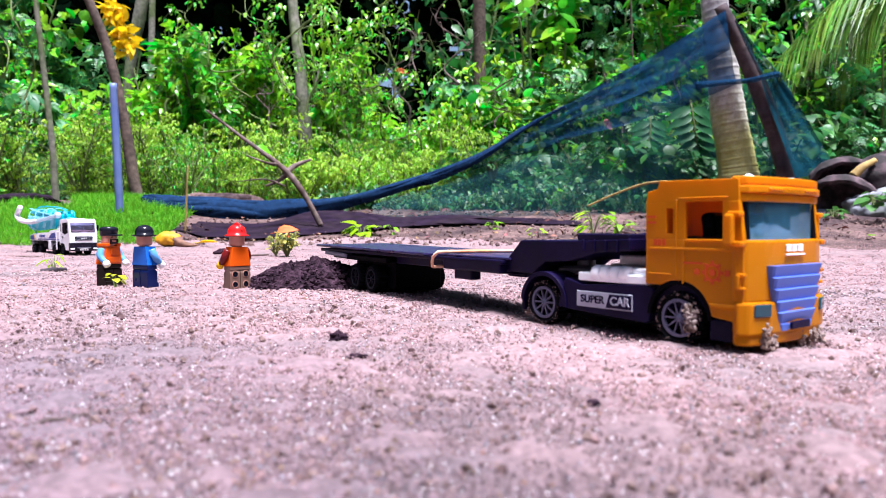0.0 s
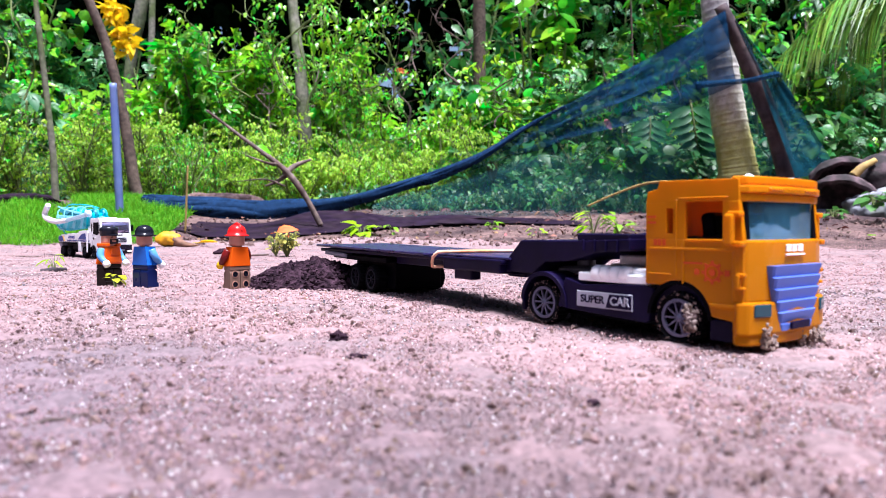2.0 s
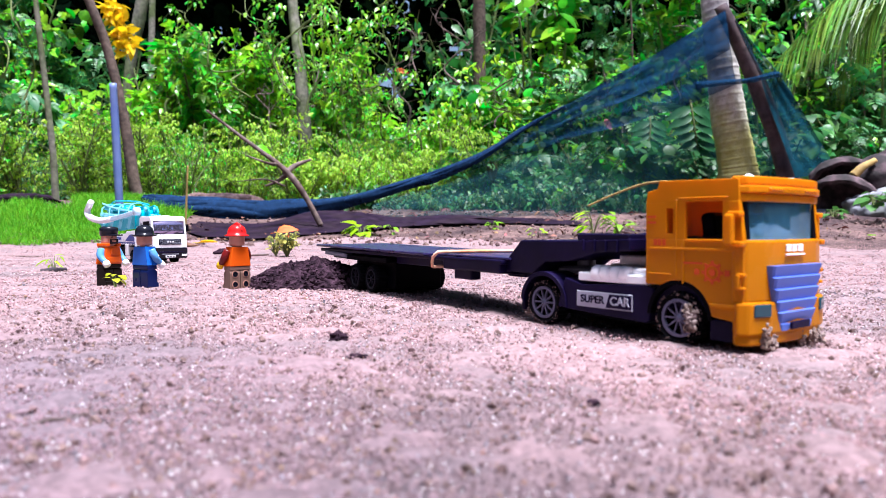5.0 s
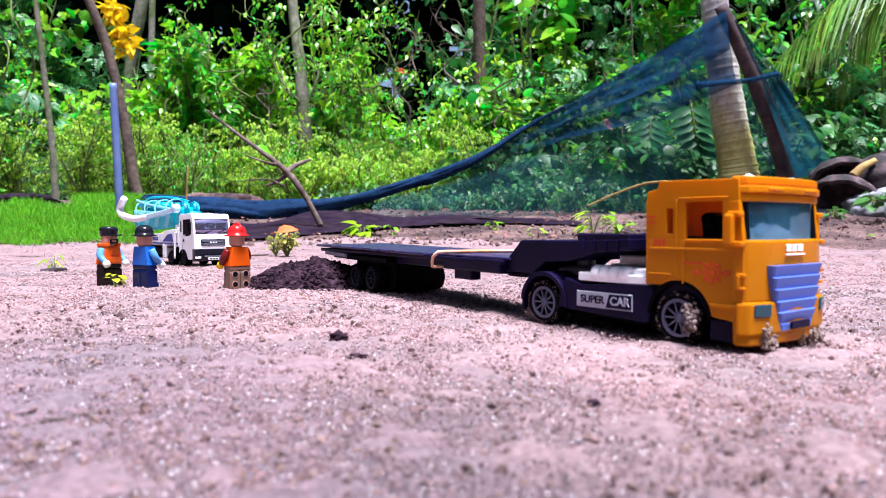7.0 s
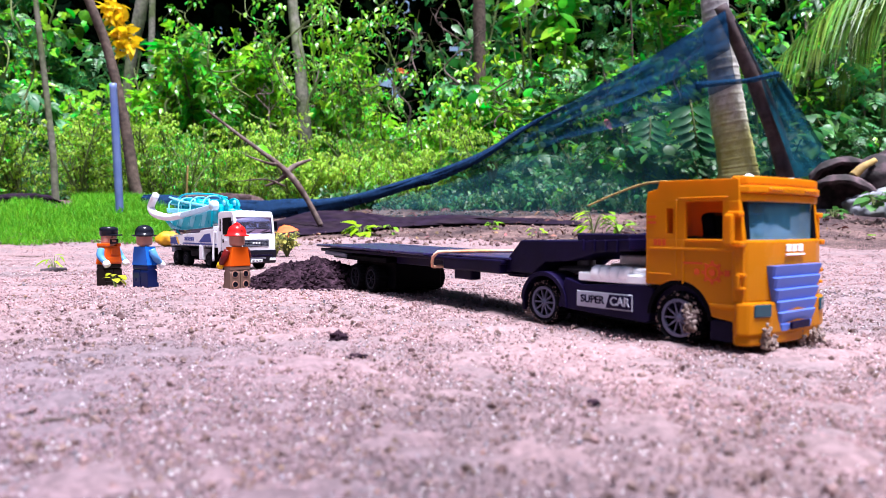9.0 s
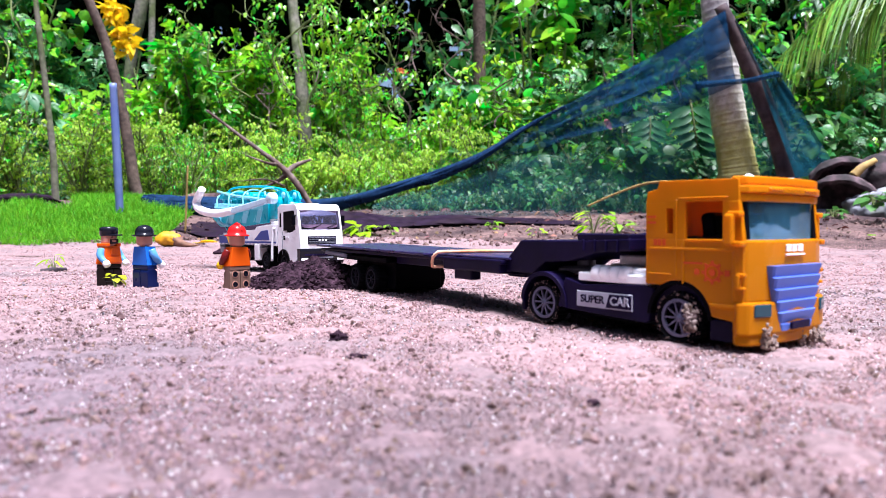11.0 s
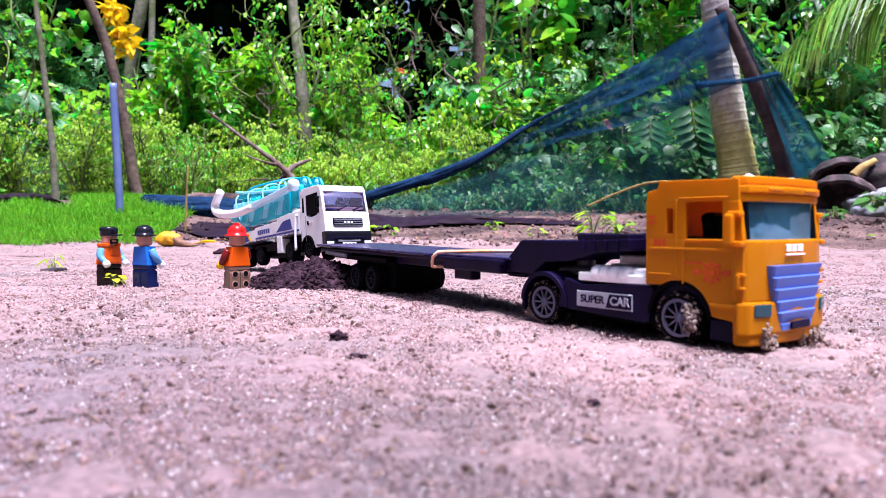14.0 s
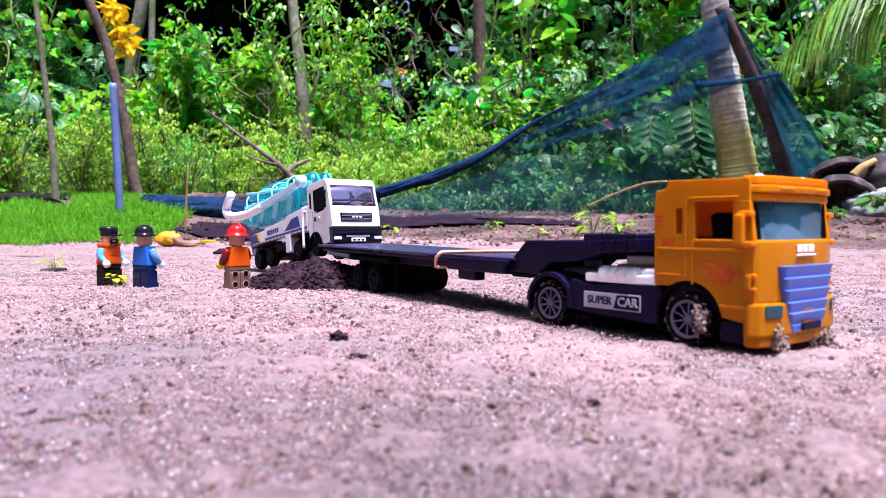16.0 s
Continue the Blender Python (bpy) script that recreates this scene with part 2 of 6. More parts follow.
HUSK = material("coconut_husk", (0.015, 0.01, 0.012), 0.85, 0.35, 60, 0.003, 90, second=(0.085, 0.052, 0.062), patch=14, spec=0.35)
ROCK = material("grey_rock", (0.22, 0.22, 0.26), 0.85, 0.3, 50, 0.004, 60, second=(0.1, 0.11, 0.08), patch=12)
NET = sheer("blue_green_netting", (0.007, 0.036, 0.090), 0.62)
NET_TAIL = sheer("teal_netting", (0.004, 0.034, 0.052), 0.86)
NET_DENSE = sheer("bunched_blue_netting", (0.010, 0.029, 0.078), 0.95)
NET_FINE = sheer("sheer_netting", (0.010, 0.040, 0.052), 0.42)
TARP = material("black_ground_sheet", (0.014, 0.008, 0.018), 0.85, 0.35, 30, 0.003, 60, second=(0.018, 0.011, 0.018), patch=12, spec=0.03)


# ---- mesh helpers ----
def part(name, bm, mat, parent=None, label="", m=None, smooth=False):
    me = bpy.data.meshes.new(name)
    bm.normal_update()
    if smooth:
        for f in bm.faces:
            f.smooth = True
    bm.to_mesh(me)
    bm.free()
    me.materials.append(mat)
    ob = new(name, me)
    ob.parent = parent
    if m is not None:
        ob.matrix_basis = m
    return tagged(ob, label) if label else ob


def joined(name, pieces, parent=None):
    """One mesh out of several (bmesh, material) pieces."""
    me = bpy.data.meshes.new(name)
    vs, fs, mi, sm = [], [], [], []
    for k, (bm, mat, smooth) in enumerate(pieces):
        bm.verts.index_update()
        o = len(vs)
        vs += [v.co[:] for v in bm.verts]
        for f in bm.faces:
            fs.append([o + v.index for v in f.verts])
            mi.append(k)
            sm.append(smooth)
        bm.free()
        me.materials.append(mat)
    me.from_pydata(vs, [], fs)
    me.polygons.foreach_set("material_index", mi)
    me.polygons.foreach_set("use_smooth", sm)
    ob = new(name, me)
    ob.parent = parent
    return ob


def thing(name, m, label, category, group="", kind=""):
    ob = new(name)
    ob.empty_display_size = 0.01
    ob.matrix_basis = m
    return tagged(ob, label, category, group, kind)


def cuboid(size, at=(0, 0, 0), bevel=0.0, m=None, seg=2, bm=None):
    b = bmesh.new()
    bmesh.ops.create_cube(b, size=1, matrix=Matrix.Diagonal((*size, 1)))
    if bevel:
        bmesh.ops.bevel(b, geom=b.edges[:], offset=bevel, segments=seg, affect="EDGES", profile=0.5)
    b.transform(Matrix.Translation(at) @ (m or Matrix()))
    return merge(bm, b)


def merge(bm, b):
    if bm is None:
        return b
    me = bpy.data.meshes.new("tmp")
    b.to_mesh(me)
    b.free()
    bm.from_mesh(me)
    bpy.data.meshes.remove(me)
    return bm


def prism(pts, y0, y1, bevel=0.0, bm=None, axis="y"):
    """A polygon in x and z, pushed from y0 to y1 (axis z: a polygon in x and y, pushed from z0 to z1)."""
    b = bmesh.new()
    place = (lambda p, d: (p[0], d, p[1])) if axis == "y" else (lambda p, d: (p[0], p[1], d)) if axis == "z" else (lambda p, d: (d, p[0], p[1]))
    lo = [b.verts.new(place(p, y0)) for p in pts]
    hi = [b.verts.new(place(p, y1)) for p in pts]
    b.faces.new(lo)
    b.faces.new(hi[::-1])
    n = len(pts)
    for i in range(n):
        b.faces.new((lo[i], hi[i], hi[(i + 1) % n], lo[(i + 1) % n]))
    bmesh.ops.recalc_face_normals(b, faces=b.faces)
    if bevel:
        bmesh.ops.bevel(b, geom=b.edges[:], offset=bevel, segments=2, affect="EDGES", profile=0.5)
    return merge(bm, b)


def lathe(profile, n=24, bm=None, m=None, closed=False):
    """Revolve (radius, height) pairs about z."""
    b = bmesh.new()
    rings = [[b.verts.new((r * math.cos(a), r * math.sin(a), z)) for a in (2 * math.pi * i / n for i in range(n))] for r, z in profile]
    pairs = list(zip(rings, rings[1:])) + ([(rings[-1], rings[0])] if closed else [])
    for p, q in pairs:
        for i in range(n):
            b.faces.new((p[i], p[(i + 1) % n], q[(i + 1) % n], q[i]))
    if not closed:
        b.faces.new(rings[0][::-1])
        b.faces.new(rings[-1])
    bmesh.ops.recalc_face_normals(b, faces=b.faces)
    if m is not None:
        b.transform(m)
    return merge(bm, b)


def tube(pts, radii, n=8, bm=None, wobble=0.0):
    """A round bar through points, with a radius at each."""
    pts = [Vector(p) for p in pts]
    if not hasattr(radii, "__len__"):
        radii = [radii] * len(pts)
    b = bmesh.new()
    rings, side = [], None
    for i, p in enumerate(pts):
        d = (pts[min(i + 1, len(pts) - 1)] - pts[max(i - 1, 0)]).normalized()
        if side is None:
            side = d.orthogonal().normalized()
        side = (side - d * side.dot(d)).normalized()
        up = d.cross(side)
        rings.append([b.verts.new(p + (side * math.cos(a) + up * math.sin(a)) * radii[i] * (1 + wobble * noise.noise((p * 9 + side * math.cos(a) * 3 + up * math.sin(a) * 3))))
                      for a in (2 * math.pi * k / n for k in range(n))])
    for p, q in zip(rings, rings[1:]):
        for i in range(n):
            b.faces.new((p[i], p[(i + 1) % n], q[(i + 1) % n], q[i]))
    b.faces.new(rings[0][::-1])
    b.faces.new(rings[-1])
    bmesh.ops.recalc_face_normals(b, faces=b.faces)
    return merge(bm, b)


def smooth_line(pts, per=8):
    """Points of a soft curve through the given ones."""
    P = [Vector(p) for p in pts]
    P = [P[0] * 2 - P[1]] + P + [P[-1] * 2 - P[-2]]
    out = []
    for a, b, c, d in zip(P, P[1:], P[2:], P[3:]):
        for k in range(per):
            t = k / per
            out.append(0.5 * (2 * b + (c - a) * t + (2 * a - 5 * b + 4 * c - d) * t * t + (3 * b - a - 3 * c + d) * t ** 3))
    return out + [P[-2]]


def spread(a, n):
    """n values along the list a."""
    return list(np.interp(np.linspace(0, len(a) - 1, n), range(len(a)), a))


def from_arrays(name, verts, faces, mat, parent=None, label="", smooth=True):
    me = bpy.data.meshes.new(name)
    nv, nf, k = len(verts), len(faces), faces.shape[1]
    me.vertices.add(nv)
    me.vertices.foreach_set("co", np.asarray(verts, dtype=np.float32).ravel())
    me.loops.add(nf * k)
    me.loops.foreach_set("vertex_index", np.asarray(faces, dtype=np.int32).ravel())
    me.polygons.add(nf)
    me.polygons.foreach_set("loop_start", np.arange(nf, dtype=np.int32) * k)
    me.polygons.foreach_set("loop_total", np.full(nf, k, dtype=np.int32))
    me.polygons.foreach_set("use_smooth", np.full(nf, smooth))
    me.materials.append(mat)
    me.update(calc_edges=True)
    me.validate()
    ob = new(name, me)
    ob.parent = parent
    return tagged(ob, label) if label else ob


def scatter(shape_v, shape_f, at, size, rng, tilt=0.6, yaw=None, droop=0.0):
    """Copies of a small shape at many places, as arrays: each turned about z and tipped by up to tilt."""
    n = len(at)
    yaw = rng.uniform(0, 2 * np.pi, n) if yaw is None else yaw
    pit = rng.normal(droop, tilt, n)
    rol = rng.normal(0, tilt * 0.7, n)
    cy, sy, cp, sp, cr, sr = np.cos(yaw), np.sin(yaw), np.cos(pit), np.sin(pit), np.cos(rol), np.sin(rol)
    o, z1 = np.ones(n), np.zeros(n)
    Rz = np.array([[cy, -sy, z1], [sy, cy, z1], [z1, z1, o]]).transpose(2, 0, 1)
    Ry = np.array([[cp, z1, sp], [z1, o, z1], [-sp, z1, cp]]).transpose(2, 0, 1)
    Rx = np.array([[o, z1, z1], [z1, cr, -sr], [z1, sr, cr]]).transpose(2, 0, 1)
    R = Rz @ Ry @ Rx
    V = np.einsum("nij,vj->nvi", R, shape_v) * np.asarray(size).reshape(-1, 1, 1) + np.asarray(at)[:, None, :]
    Fc = shape_f[None] + (np.arange(n) * len(shape_v))[:, None, None]
    return V.reshape(-1, 3), Fc.reshape(-1, shape_f.shape[1])


def leaf_shape(width=0.5, droop=0.25, fold=0.12):
    """A pointed leaf one long: two rows of quads folded along the midrib."""
    v, f = [], []
    stops = [(0, 0.04), (0.18, 0.75), (0.42, 1.0), (0.72, 0.68), (1.0, 0.03)]
    for x, w in stops:
        z = -droop * x * x
        v += [(x, -w * width / 2, z + fold * w * 0.5), (x, 0, z), (x, w * width / 2, z + fold * w * 0.5)]
    for i in range(len(stops) - 1):
        a = 3 * i
        f += [(a, a + 3, a + 4, a + 1), (a + 1, a + 4, a + 5, a + 2)]
    return np.array(v), np.array(f)


LEAF_V, LEAF_F = leaf_shape()
LONG_V, LONG_F = leaf_shape(0.22, 0.5, 0.08)
BROAD_V, BROAD_F = leaf_shape(0.8, 0.35, 0.1)


def step(a, b, x):
    t = np.clip((np.asarray(x, dtype=float) - a) / (b - a), 0, 1)
    return t * t * (3 - 2 * t)


def ground_height(x, y):
    """Level sand by the toys with a shallow hollow beyond, a bank that rises towards the wood, higher under the grass."""
    x, y = np.asarray(x, dtype=float), np.asarray(y, dtype=float)
    left = step(-0.29, -0.45, x / np.maximum(y, 0.3))
    right = step(0.40, 0.56, x / np.maximum(y, 0.3))
    hollow = 0.004 * np.exp(-((x + 0.48) / 0.26) ** 2 - ((y - 0.98) / 0.22) ** 2)
    return -hollow + 0.05 * right * step(1.2, 2.0, y) + 0.11 * step(1.35, 2.8, y) + 0.034 * left * step(1.4, 2.3, y) + 0.25 * step(2.8, 9, y)


def on_ground(x, y, lift=0.0):
    return (x, y, float(ground_height(x, y)) + lift)


# ---- ground ----
def build_ground():
    rng = np.random.default_rng(3)
    ys = np.concatenate([np.linspace(-8, -0.25, 12), np.linspace(-0.2, 0.06, 12), np.geomspace(0.075, 3.2, 330), np.geomspace(3.3, 400, 40)])
    us = np.concatenate([np.linspace(-8, -1.0, 14), np.linspace(-0.95, 0.95, 420), np.linspace(1.0, 8, 14)])
    Y, U = np.meshgrid(ys, us, indexing="ij")
    X = np.clip(U, -1, 1) * (np.abs(Y) * 0.92 + 0.06) + np.sign(U) * np.maximum(np.abs(U) - 1, 0) ** 1.5 * 22
    Z = ground_height(X, Y)
    amp = 1 - step(1.5, 4, Y)
    for i in range(Z.shape[0]):
        for j in range(Z.shape[1]):
            if 0.06 < Y[i, j] < 3.3 and abs(U[i, j]) < 1:
                x, y = X[i, j], Y[i, j]
                Z[i, j] += 0.0019 * noise.noise((x * 60, y * 60, 0)) + 0.0014 * noise.noise((x * 150, y * 150, 3)) + 0.0005 * noise.noise((x * 420, y * 420, 5)) + (0.002 + 0.006 * (1 - amp[i, j])) * min(1, y / 1.2) * noise.noise((x * 12, y * 12, 7)) - 0.0004
    n, k = Y.shape
    idx = np.arange(n * k).reshape(n, k)
    F4 = np.stack([idx[:-1, :-1], idx[:-1, 1:], idx[1:, 1:], idx[1:, :-1]], -1).reshape(-1, 4)
    g = from_arrays("ground", np.stack([X, Y, Z], -1).reshape(-1, 3), F4, SAND)
    g.data.materials.append(LITTER_SOIL)
    cy, cx = (Y[:-1, :-1] + Y[1:, 1:]).ravel() / 2, (X[:-1, :-1] + X[1:, 1:]).ravel() / 2
    edge = np.array([(1.64 if a < 0 else 1.66) + 0.2 * noise.noise((a * 3, b * 3, 1)) + 0.1 * noise.noise((a * 11, b * 11, 2)) for a, b in zip(cx, cy)])
    g.data.polygons.foreach_set("material_index", (cy > edge - 0.35 * step(0.38, 0.6, cx / np.maximum(cy, 0.3))).astype(np.int32))
    tagged(g, "pinkish damp sandy soil strewn with grains and crumbs", "ground", kind="structure")

    # loose grains and crumbs
    octa_v = np.array([(1, 0, 0), (0.1, 1.1, 0.1), (-0.9, 0.2, 0), (0, -1, 0), (0.1, 0, 0.8), (0, 0, -0.8)])
    octa_f = np.array([(0, 1, 4), (1, 2, 4), (2, 3, 4), (3, 0, 4), (1, 0, 5), (2, 1, 5), (3, 2, 5), (0, 3, 5)])

    def grains(name, count, lo, hi, mat, label, near, far):
        d = np.exp(rng.uniform(np.log(near), np.log(far), count))
        u = rng.uniform(-0.75, 0.75, count)
        x = u * d
        keep = np.array([noise.noise((a * 14, b * 14, 11)) for a, b in zip(x, d)]) > rng.uniform(-1.1, 0.2, count)
        x, y = x[keep], d[keep]
        s = lo + (hi - lo) * rng.power(0.35, len(x)) ** 1.0
        s = s * np.clip(y / 0.3, 0.75, 1.4)
        z = ground_height(x, y) + s * 0.25
        V, Fc = scatter(octa_v, octa_f, np.stack([x, y, z], -1), s, rng, 1.0)
        tagged(from_arrays(name, V, Fc, mat, smooth=False), label, "sand", kind="stuff")

    grains("sand_grains", 130000, 0.00028, 0.0009, CRUMB, "fine pinkish sand grains lying on the ground", 0.09, 1.6)
    grains("amber_grains", 6000, 0.00025, 0.0008, AMBER, "amber brown grains strewn through the sand", 0.09, 0.8)
    grains("slate_grains", 6000, 0.00025, 0.0008, SLATE, "blue-grey grains strewn through the sand", 0.09, 0.8)
    grains("quartz_grains", 12000, 0.00016, 0.00046, QUARTZ, "tiny pale glinting quartz grains on the sand", 0.09, 0.9)
    grains("sand_clods", 2400, 0.0005, 0.0020, CLOD, "small brownish sand clods scattered on the ground", 0.09, 0.36)
    y = rng.uniform(1.55, 3.4, 2600)
    x = rng.uniform(-0.72, 0.72, 2600) * y
    V, Fc = scatter(LEAF_V, LEAF_F, np.stack([x, y, ground_height(x, y) + 0.004], -1), rng.uniform(0.008, 0.032, 2600) * np.clip(y / 2.6, 0.5, 1), rng, 0.5)
    tagged(from_arrays("leaf_litter", V, Fc, DEAD_LEAF), "brown dead leaves littering the soil under the net", "leaf litter", kind="stuff")
    grains("bank_crumbs", 3800, 0.001, 0.0055, CLOD, "crumbly brown soil lumps on the bank", 1.45, 2.4)
    grains("soil_crumbs", 1700, 0.00025, 0.0010, DARK_CRUMB, "dark brown soil crumbs scattered on the sand", 0.12, 1.9)


def lump(name, at, size, mat, label, category, seed=0, rough=0.35, sub=4, group=""):
    """A knobbly clod or stone."""
    b = bmesh.new()
    bmesh.ops.create_icosphere(b, subdivisions=sub, radius=1)
    for v in b.verts:
        p = v.co.copy()
        k = 1 + rough * noise.noise(p * 1.6 + Vector((seed, 0, 0))) + rough * 0.7 * noise.noise(p * 4 + Vector((0, seed, 0))) + rough * 0.3 * noise.noise(p * 9)
        v.co = Vector((p.x * size[0], p.y * size[1], max(p.z, -0.5) * size[2])) * k
    ob = part(name, b, mat, None, label, Matrix.Translation(at), smooth=True)
    return tagged(ob, "", category, group)


def build_soil_pile():
    """Heap of crumbly dark soil against the trailer's tail: a ramp for the truck."""
    rng = random.Random(5)
    b = bmesh.new()
    n = 130
    ax, ay = Vector((0.55, -0.83, 0)), Vector((0.83, 0.55, 0))
    vs = {}
    for i in range(n):
        for j in range(n):
            p, q = -1 + 2 * i / (n - 1), -1 + 2 * j / (n - 1)
            r = math.sqrt(p * p + q * q)
            w = Vector((p * 0.037, q * 0.030, 0))
            h = 0.0175 * max(0, 1 - r ** 2.6) * (0.9 + 0.2 * p) 
            h += max(0, 1.05 - r) * (0.0085 * noise.noise(w * 90) + 0.0050 * noise.noise(w * 210) + 0.0032 * noise.noise(w * 430) + 0.0015 * noise.noise(w * 900))
            vs[i, j] = b.verts.new((p * 0.04 * (1 + 0.12 * noise.noise(w * 60)), q * 0.032 * (1 + 0.12 * noise.noise(w * 55 + Vector((3, 0, 0)))), max(h, 0) - 0.002 * (r > 0.98)))
    for i in range(n - 1):
        for j in range(n - 1):
            b.faces.new((vs[i, j], vs[i + 1, j], vs[i + 1, j + 1], vs[i, j + 1]))
    for k in range(1700):
        a, r = rng.uniform(0, 6.28), rng.random() ** 0.6 * 1.08
        p, q = math.cos(a) * r, math.sin(a) * r
        h = 0.0175 * max(0, 1 - r ** 2.6) * (0.9 + 0.2 * p)
        s = 0.0005 + 0.0020 * rng.random() ** 2.5
        m = Matrix.Translation((p * 0.04, q * 0.032, h)) @ pose(0, 0, 0, rng.uniform(0, 360), rng.uniform(0, 360), 0) @ Matrix.Diagonal((s, s * rng.uniform(0.6, 1), s * rng.uniform(0.6, 1), 1))
        t = bmesh.new()
        bmesh.ops.create_icosphere(t, subdivisions=1, radius=1)
        t.transform(m)
        for v in t.verts:
            v.co += Vector((rng.uniform(-1, 1), rng.uniform(-1, 1), rng.uniform(-1, 1))) * s * 0.25
            b.verts.new(v.co)
        o = len(b.verts) - len(t.verts)
        b.verts.ensure_lookup_table()
        t.verts.index_update()
        for f in t.faces:
            b.faces.new([b.verts[o + v.index] for v in f.verts])
        t.free()
    ob = part("soil_heap", b, SOIL, None, "heap of dark crumbly damp soil behind the trailer", pose(-0.094, 0.487, 0, 0, 0, 0) @ Matrix.Diagonal((1.14, 1.05, 1, 1)))
    tagged(ob, "", "soil heap")


# ---- toy figures ----
def build_figure(name, at, turn, hat, hat_mat, head, torso, back, arm, hand, leg, label, pockets=False, beard=False):
    """A small toy brick figure as one mesh, 40 mm tall."""
    P = []
    # legs and hip
    for s in (-1, 1):
        P.append((prism([(-0.0038, 0), (0.0052, 0), (0.0052, 0.003), (0.004, 0.0034), (0.004, 0.0105), (0.002, 0.0125), (-0.003, 0.0125), (-0.004, 0.0105)], s * 0.0002, s * 0.0077, 0.0004), leg, False))
    P.append((cuboid((0.0075, 0.0155, 0.0028), (0, 0, 0.0136), 0.0006), leg, False))
    if pockets:
        for s in (-1, 1):
            for z in (0.003, 0.0098):
                P.append((lathe([(0.0019, 0), (0.0019, 0.0003), (0.0013, 0.0003), (0.0013, -0.0006)], 14, None, pose(-0.0040, s * 0.004, z, 0, -90, 0)), FIG_BLACK, False))
                P.append((lathe([(0.0023, -0.0003), (0.0023, 0.0002), (0.0020, 0.0002), (0.0020, -0.0003)], 14, None, pose(-0.0040, s * 0.004, z, 0, -90, 0)), PEACH, False))
    # torso
    z0, z1 = 0.0150, 0.0277
    for mat, x0, x1 in ((back, -0.0041, 0.0), (torso, 0.0, 0.0041)):
        P.append((prism([(-0.0078, z0), (0.0078, z0), (0.0058, z1), (-0.0058, z1)], x0, x1, 0.0003, None, "x"), mat, False))
    # arms
    for s in (-1, 1):
        sh, el, wr = Vector((0, s * 0.0068, 0.0256)), Vector((0.0014, s * 0.0088, 0.0205)), Vector((0.0056, s * 0.0086, 0.0165))
        P.append((tube(smooth_line([sh, el, wr], 5), spread([0.0024, 0.0026, 0.0022, 0.0019], 11), 10), arm, True))
        P.append((lathe([(0.0011, -0.002), (0.0014, -0.001), (0.0024, 0.0), (0.0024, 0.0028), (0.0019, 0.0033)], 12, None, Matrix.Translation(wr) @ pose(0, 0, 0, 0, 140, 0)), hand, True))
    # neck, head
    P.append((lathe([(0.0032, 0.0275), (0.0032, 0.0287)], 16), head, True))
    P.append((lathe([(0.0040, 0.0285), (0.0049, 0.0292), (0.0051, 0.0305), (0.0051, 0.0352), (0.0048, 0.0366), (0.0036, 0.0372)], 22), head, True))
    if beard:
        P.append((prism([(-0.0030, 0.0292), (0.0030, 0.0292), (0.0034, 0.0322), (0.0026, 0.0326), (0.0022, 0.0304), (-0.0022, 0.0304), (-0.0026, 0.0326), (-0.0034, 0.0322)], 0.0042, 0.00525, 0.0001, None, "x"), FIG_BLACK, False))
        P.append((cuboid((0.0010, 0.0036, 0.0006), (0.0048, 0, 0.0320), 0.0001), FIG_BLACK, False))
        for s in (-1, 1):
            P.append((cuboid((0.0008, 0.0009, 0.0009), (0.0047, s * 0.0017, 0.0340), 0.0002), FIG_BLACK, False))
        for s in (-1, 1):
            P.append((cuboid((0.0096, 0.0032, 0.0024), (0, s * 0.0048, 0.0284), 0.0006), back, False))
        # vest: proud lower pocket band, and blue sleeves showing at its sides
        P.append((prism([(-0.0066, 0.0158), (0.0066, 0.0158), (0.0061, 0.0202), (-0.0061, 0.0202)], 0.0040, 0.0052, 0.0004, None, "x"), back, False))
        P.append((prism([(-0.0028, 0.0215), (0.0028, 0.0215), (0.0026, 0.0262), (-0.0026, 0.0262)], 0.0040, 0.0048, 0.0003, None, "x"), back, False))
    # hat
    if hat == "hard":
        P.append((lathe([(0.0078, 0.0348), (0.0081, 0.0352), (0.0078, 0.0357), (0.0062, 0.0361), (0.0060, 0.0385), (0.0050, 0.0409), (0.0028, 0.0424), (0.0006, 0.0427)], 26), hat_mat, True))
        P.append((tube(smooth_line([(-0.0056, 0, 0.0382), (-0.0035, 0, 0.0418), (0, 0, 0.0432), (0.0035, 0, 0.0418), (0.0056, 0, 0.0382)], 4), 0.0009, 8), hat_mat, True))
        P.append((cuboid((0.004, 0.008, 0.0007), (0.0078, 0, 0.0352), 0.0003), hat_mat, False))
    elif hat == "bowl":
        P.append((lathe([(0.0068, 0.0345), (0.0082, 0.0352), (0.0080, 0.0357), (0.0060, 0.0357), (0.0060, 0.0380), (0.0052, 0.0402), (0.0034, 0.0418), (0.0008, 0.0424)], 26), hat_mat, True))
    else:
        P.append((lathe([(0.0056, 0.0348), (0.0058, 0.0352), (0.0061, 0.0385), (0.0059, 0.0404), (0.0040, 0.0412), (0.0008, 0.0413)], 26), hat_mat, True))
        P.append((prism([(0.003, -0.0052), (0.008, -0.0046), (0.0105, -0.002), (0.0105, 0.002), (0.008, 0.0046), (0.003, 0.0052)], 0.0348, 0.0358, 0.0003, None, "z"), hat_mat, False))
    ob = joined(name, P)
    ob.matrix_basis = pose(*at, 0, 0, turn)
    return tagged(ob, label, "toy figure", "toy workers")


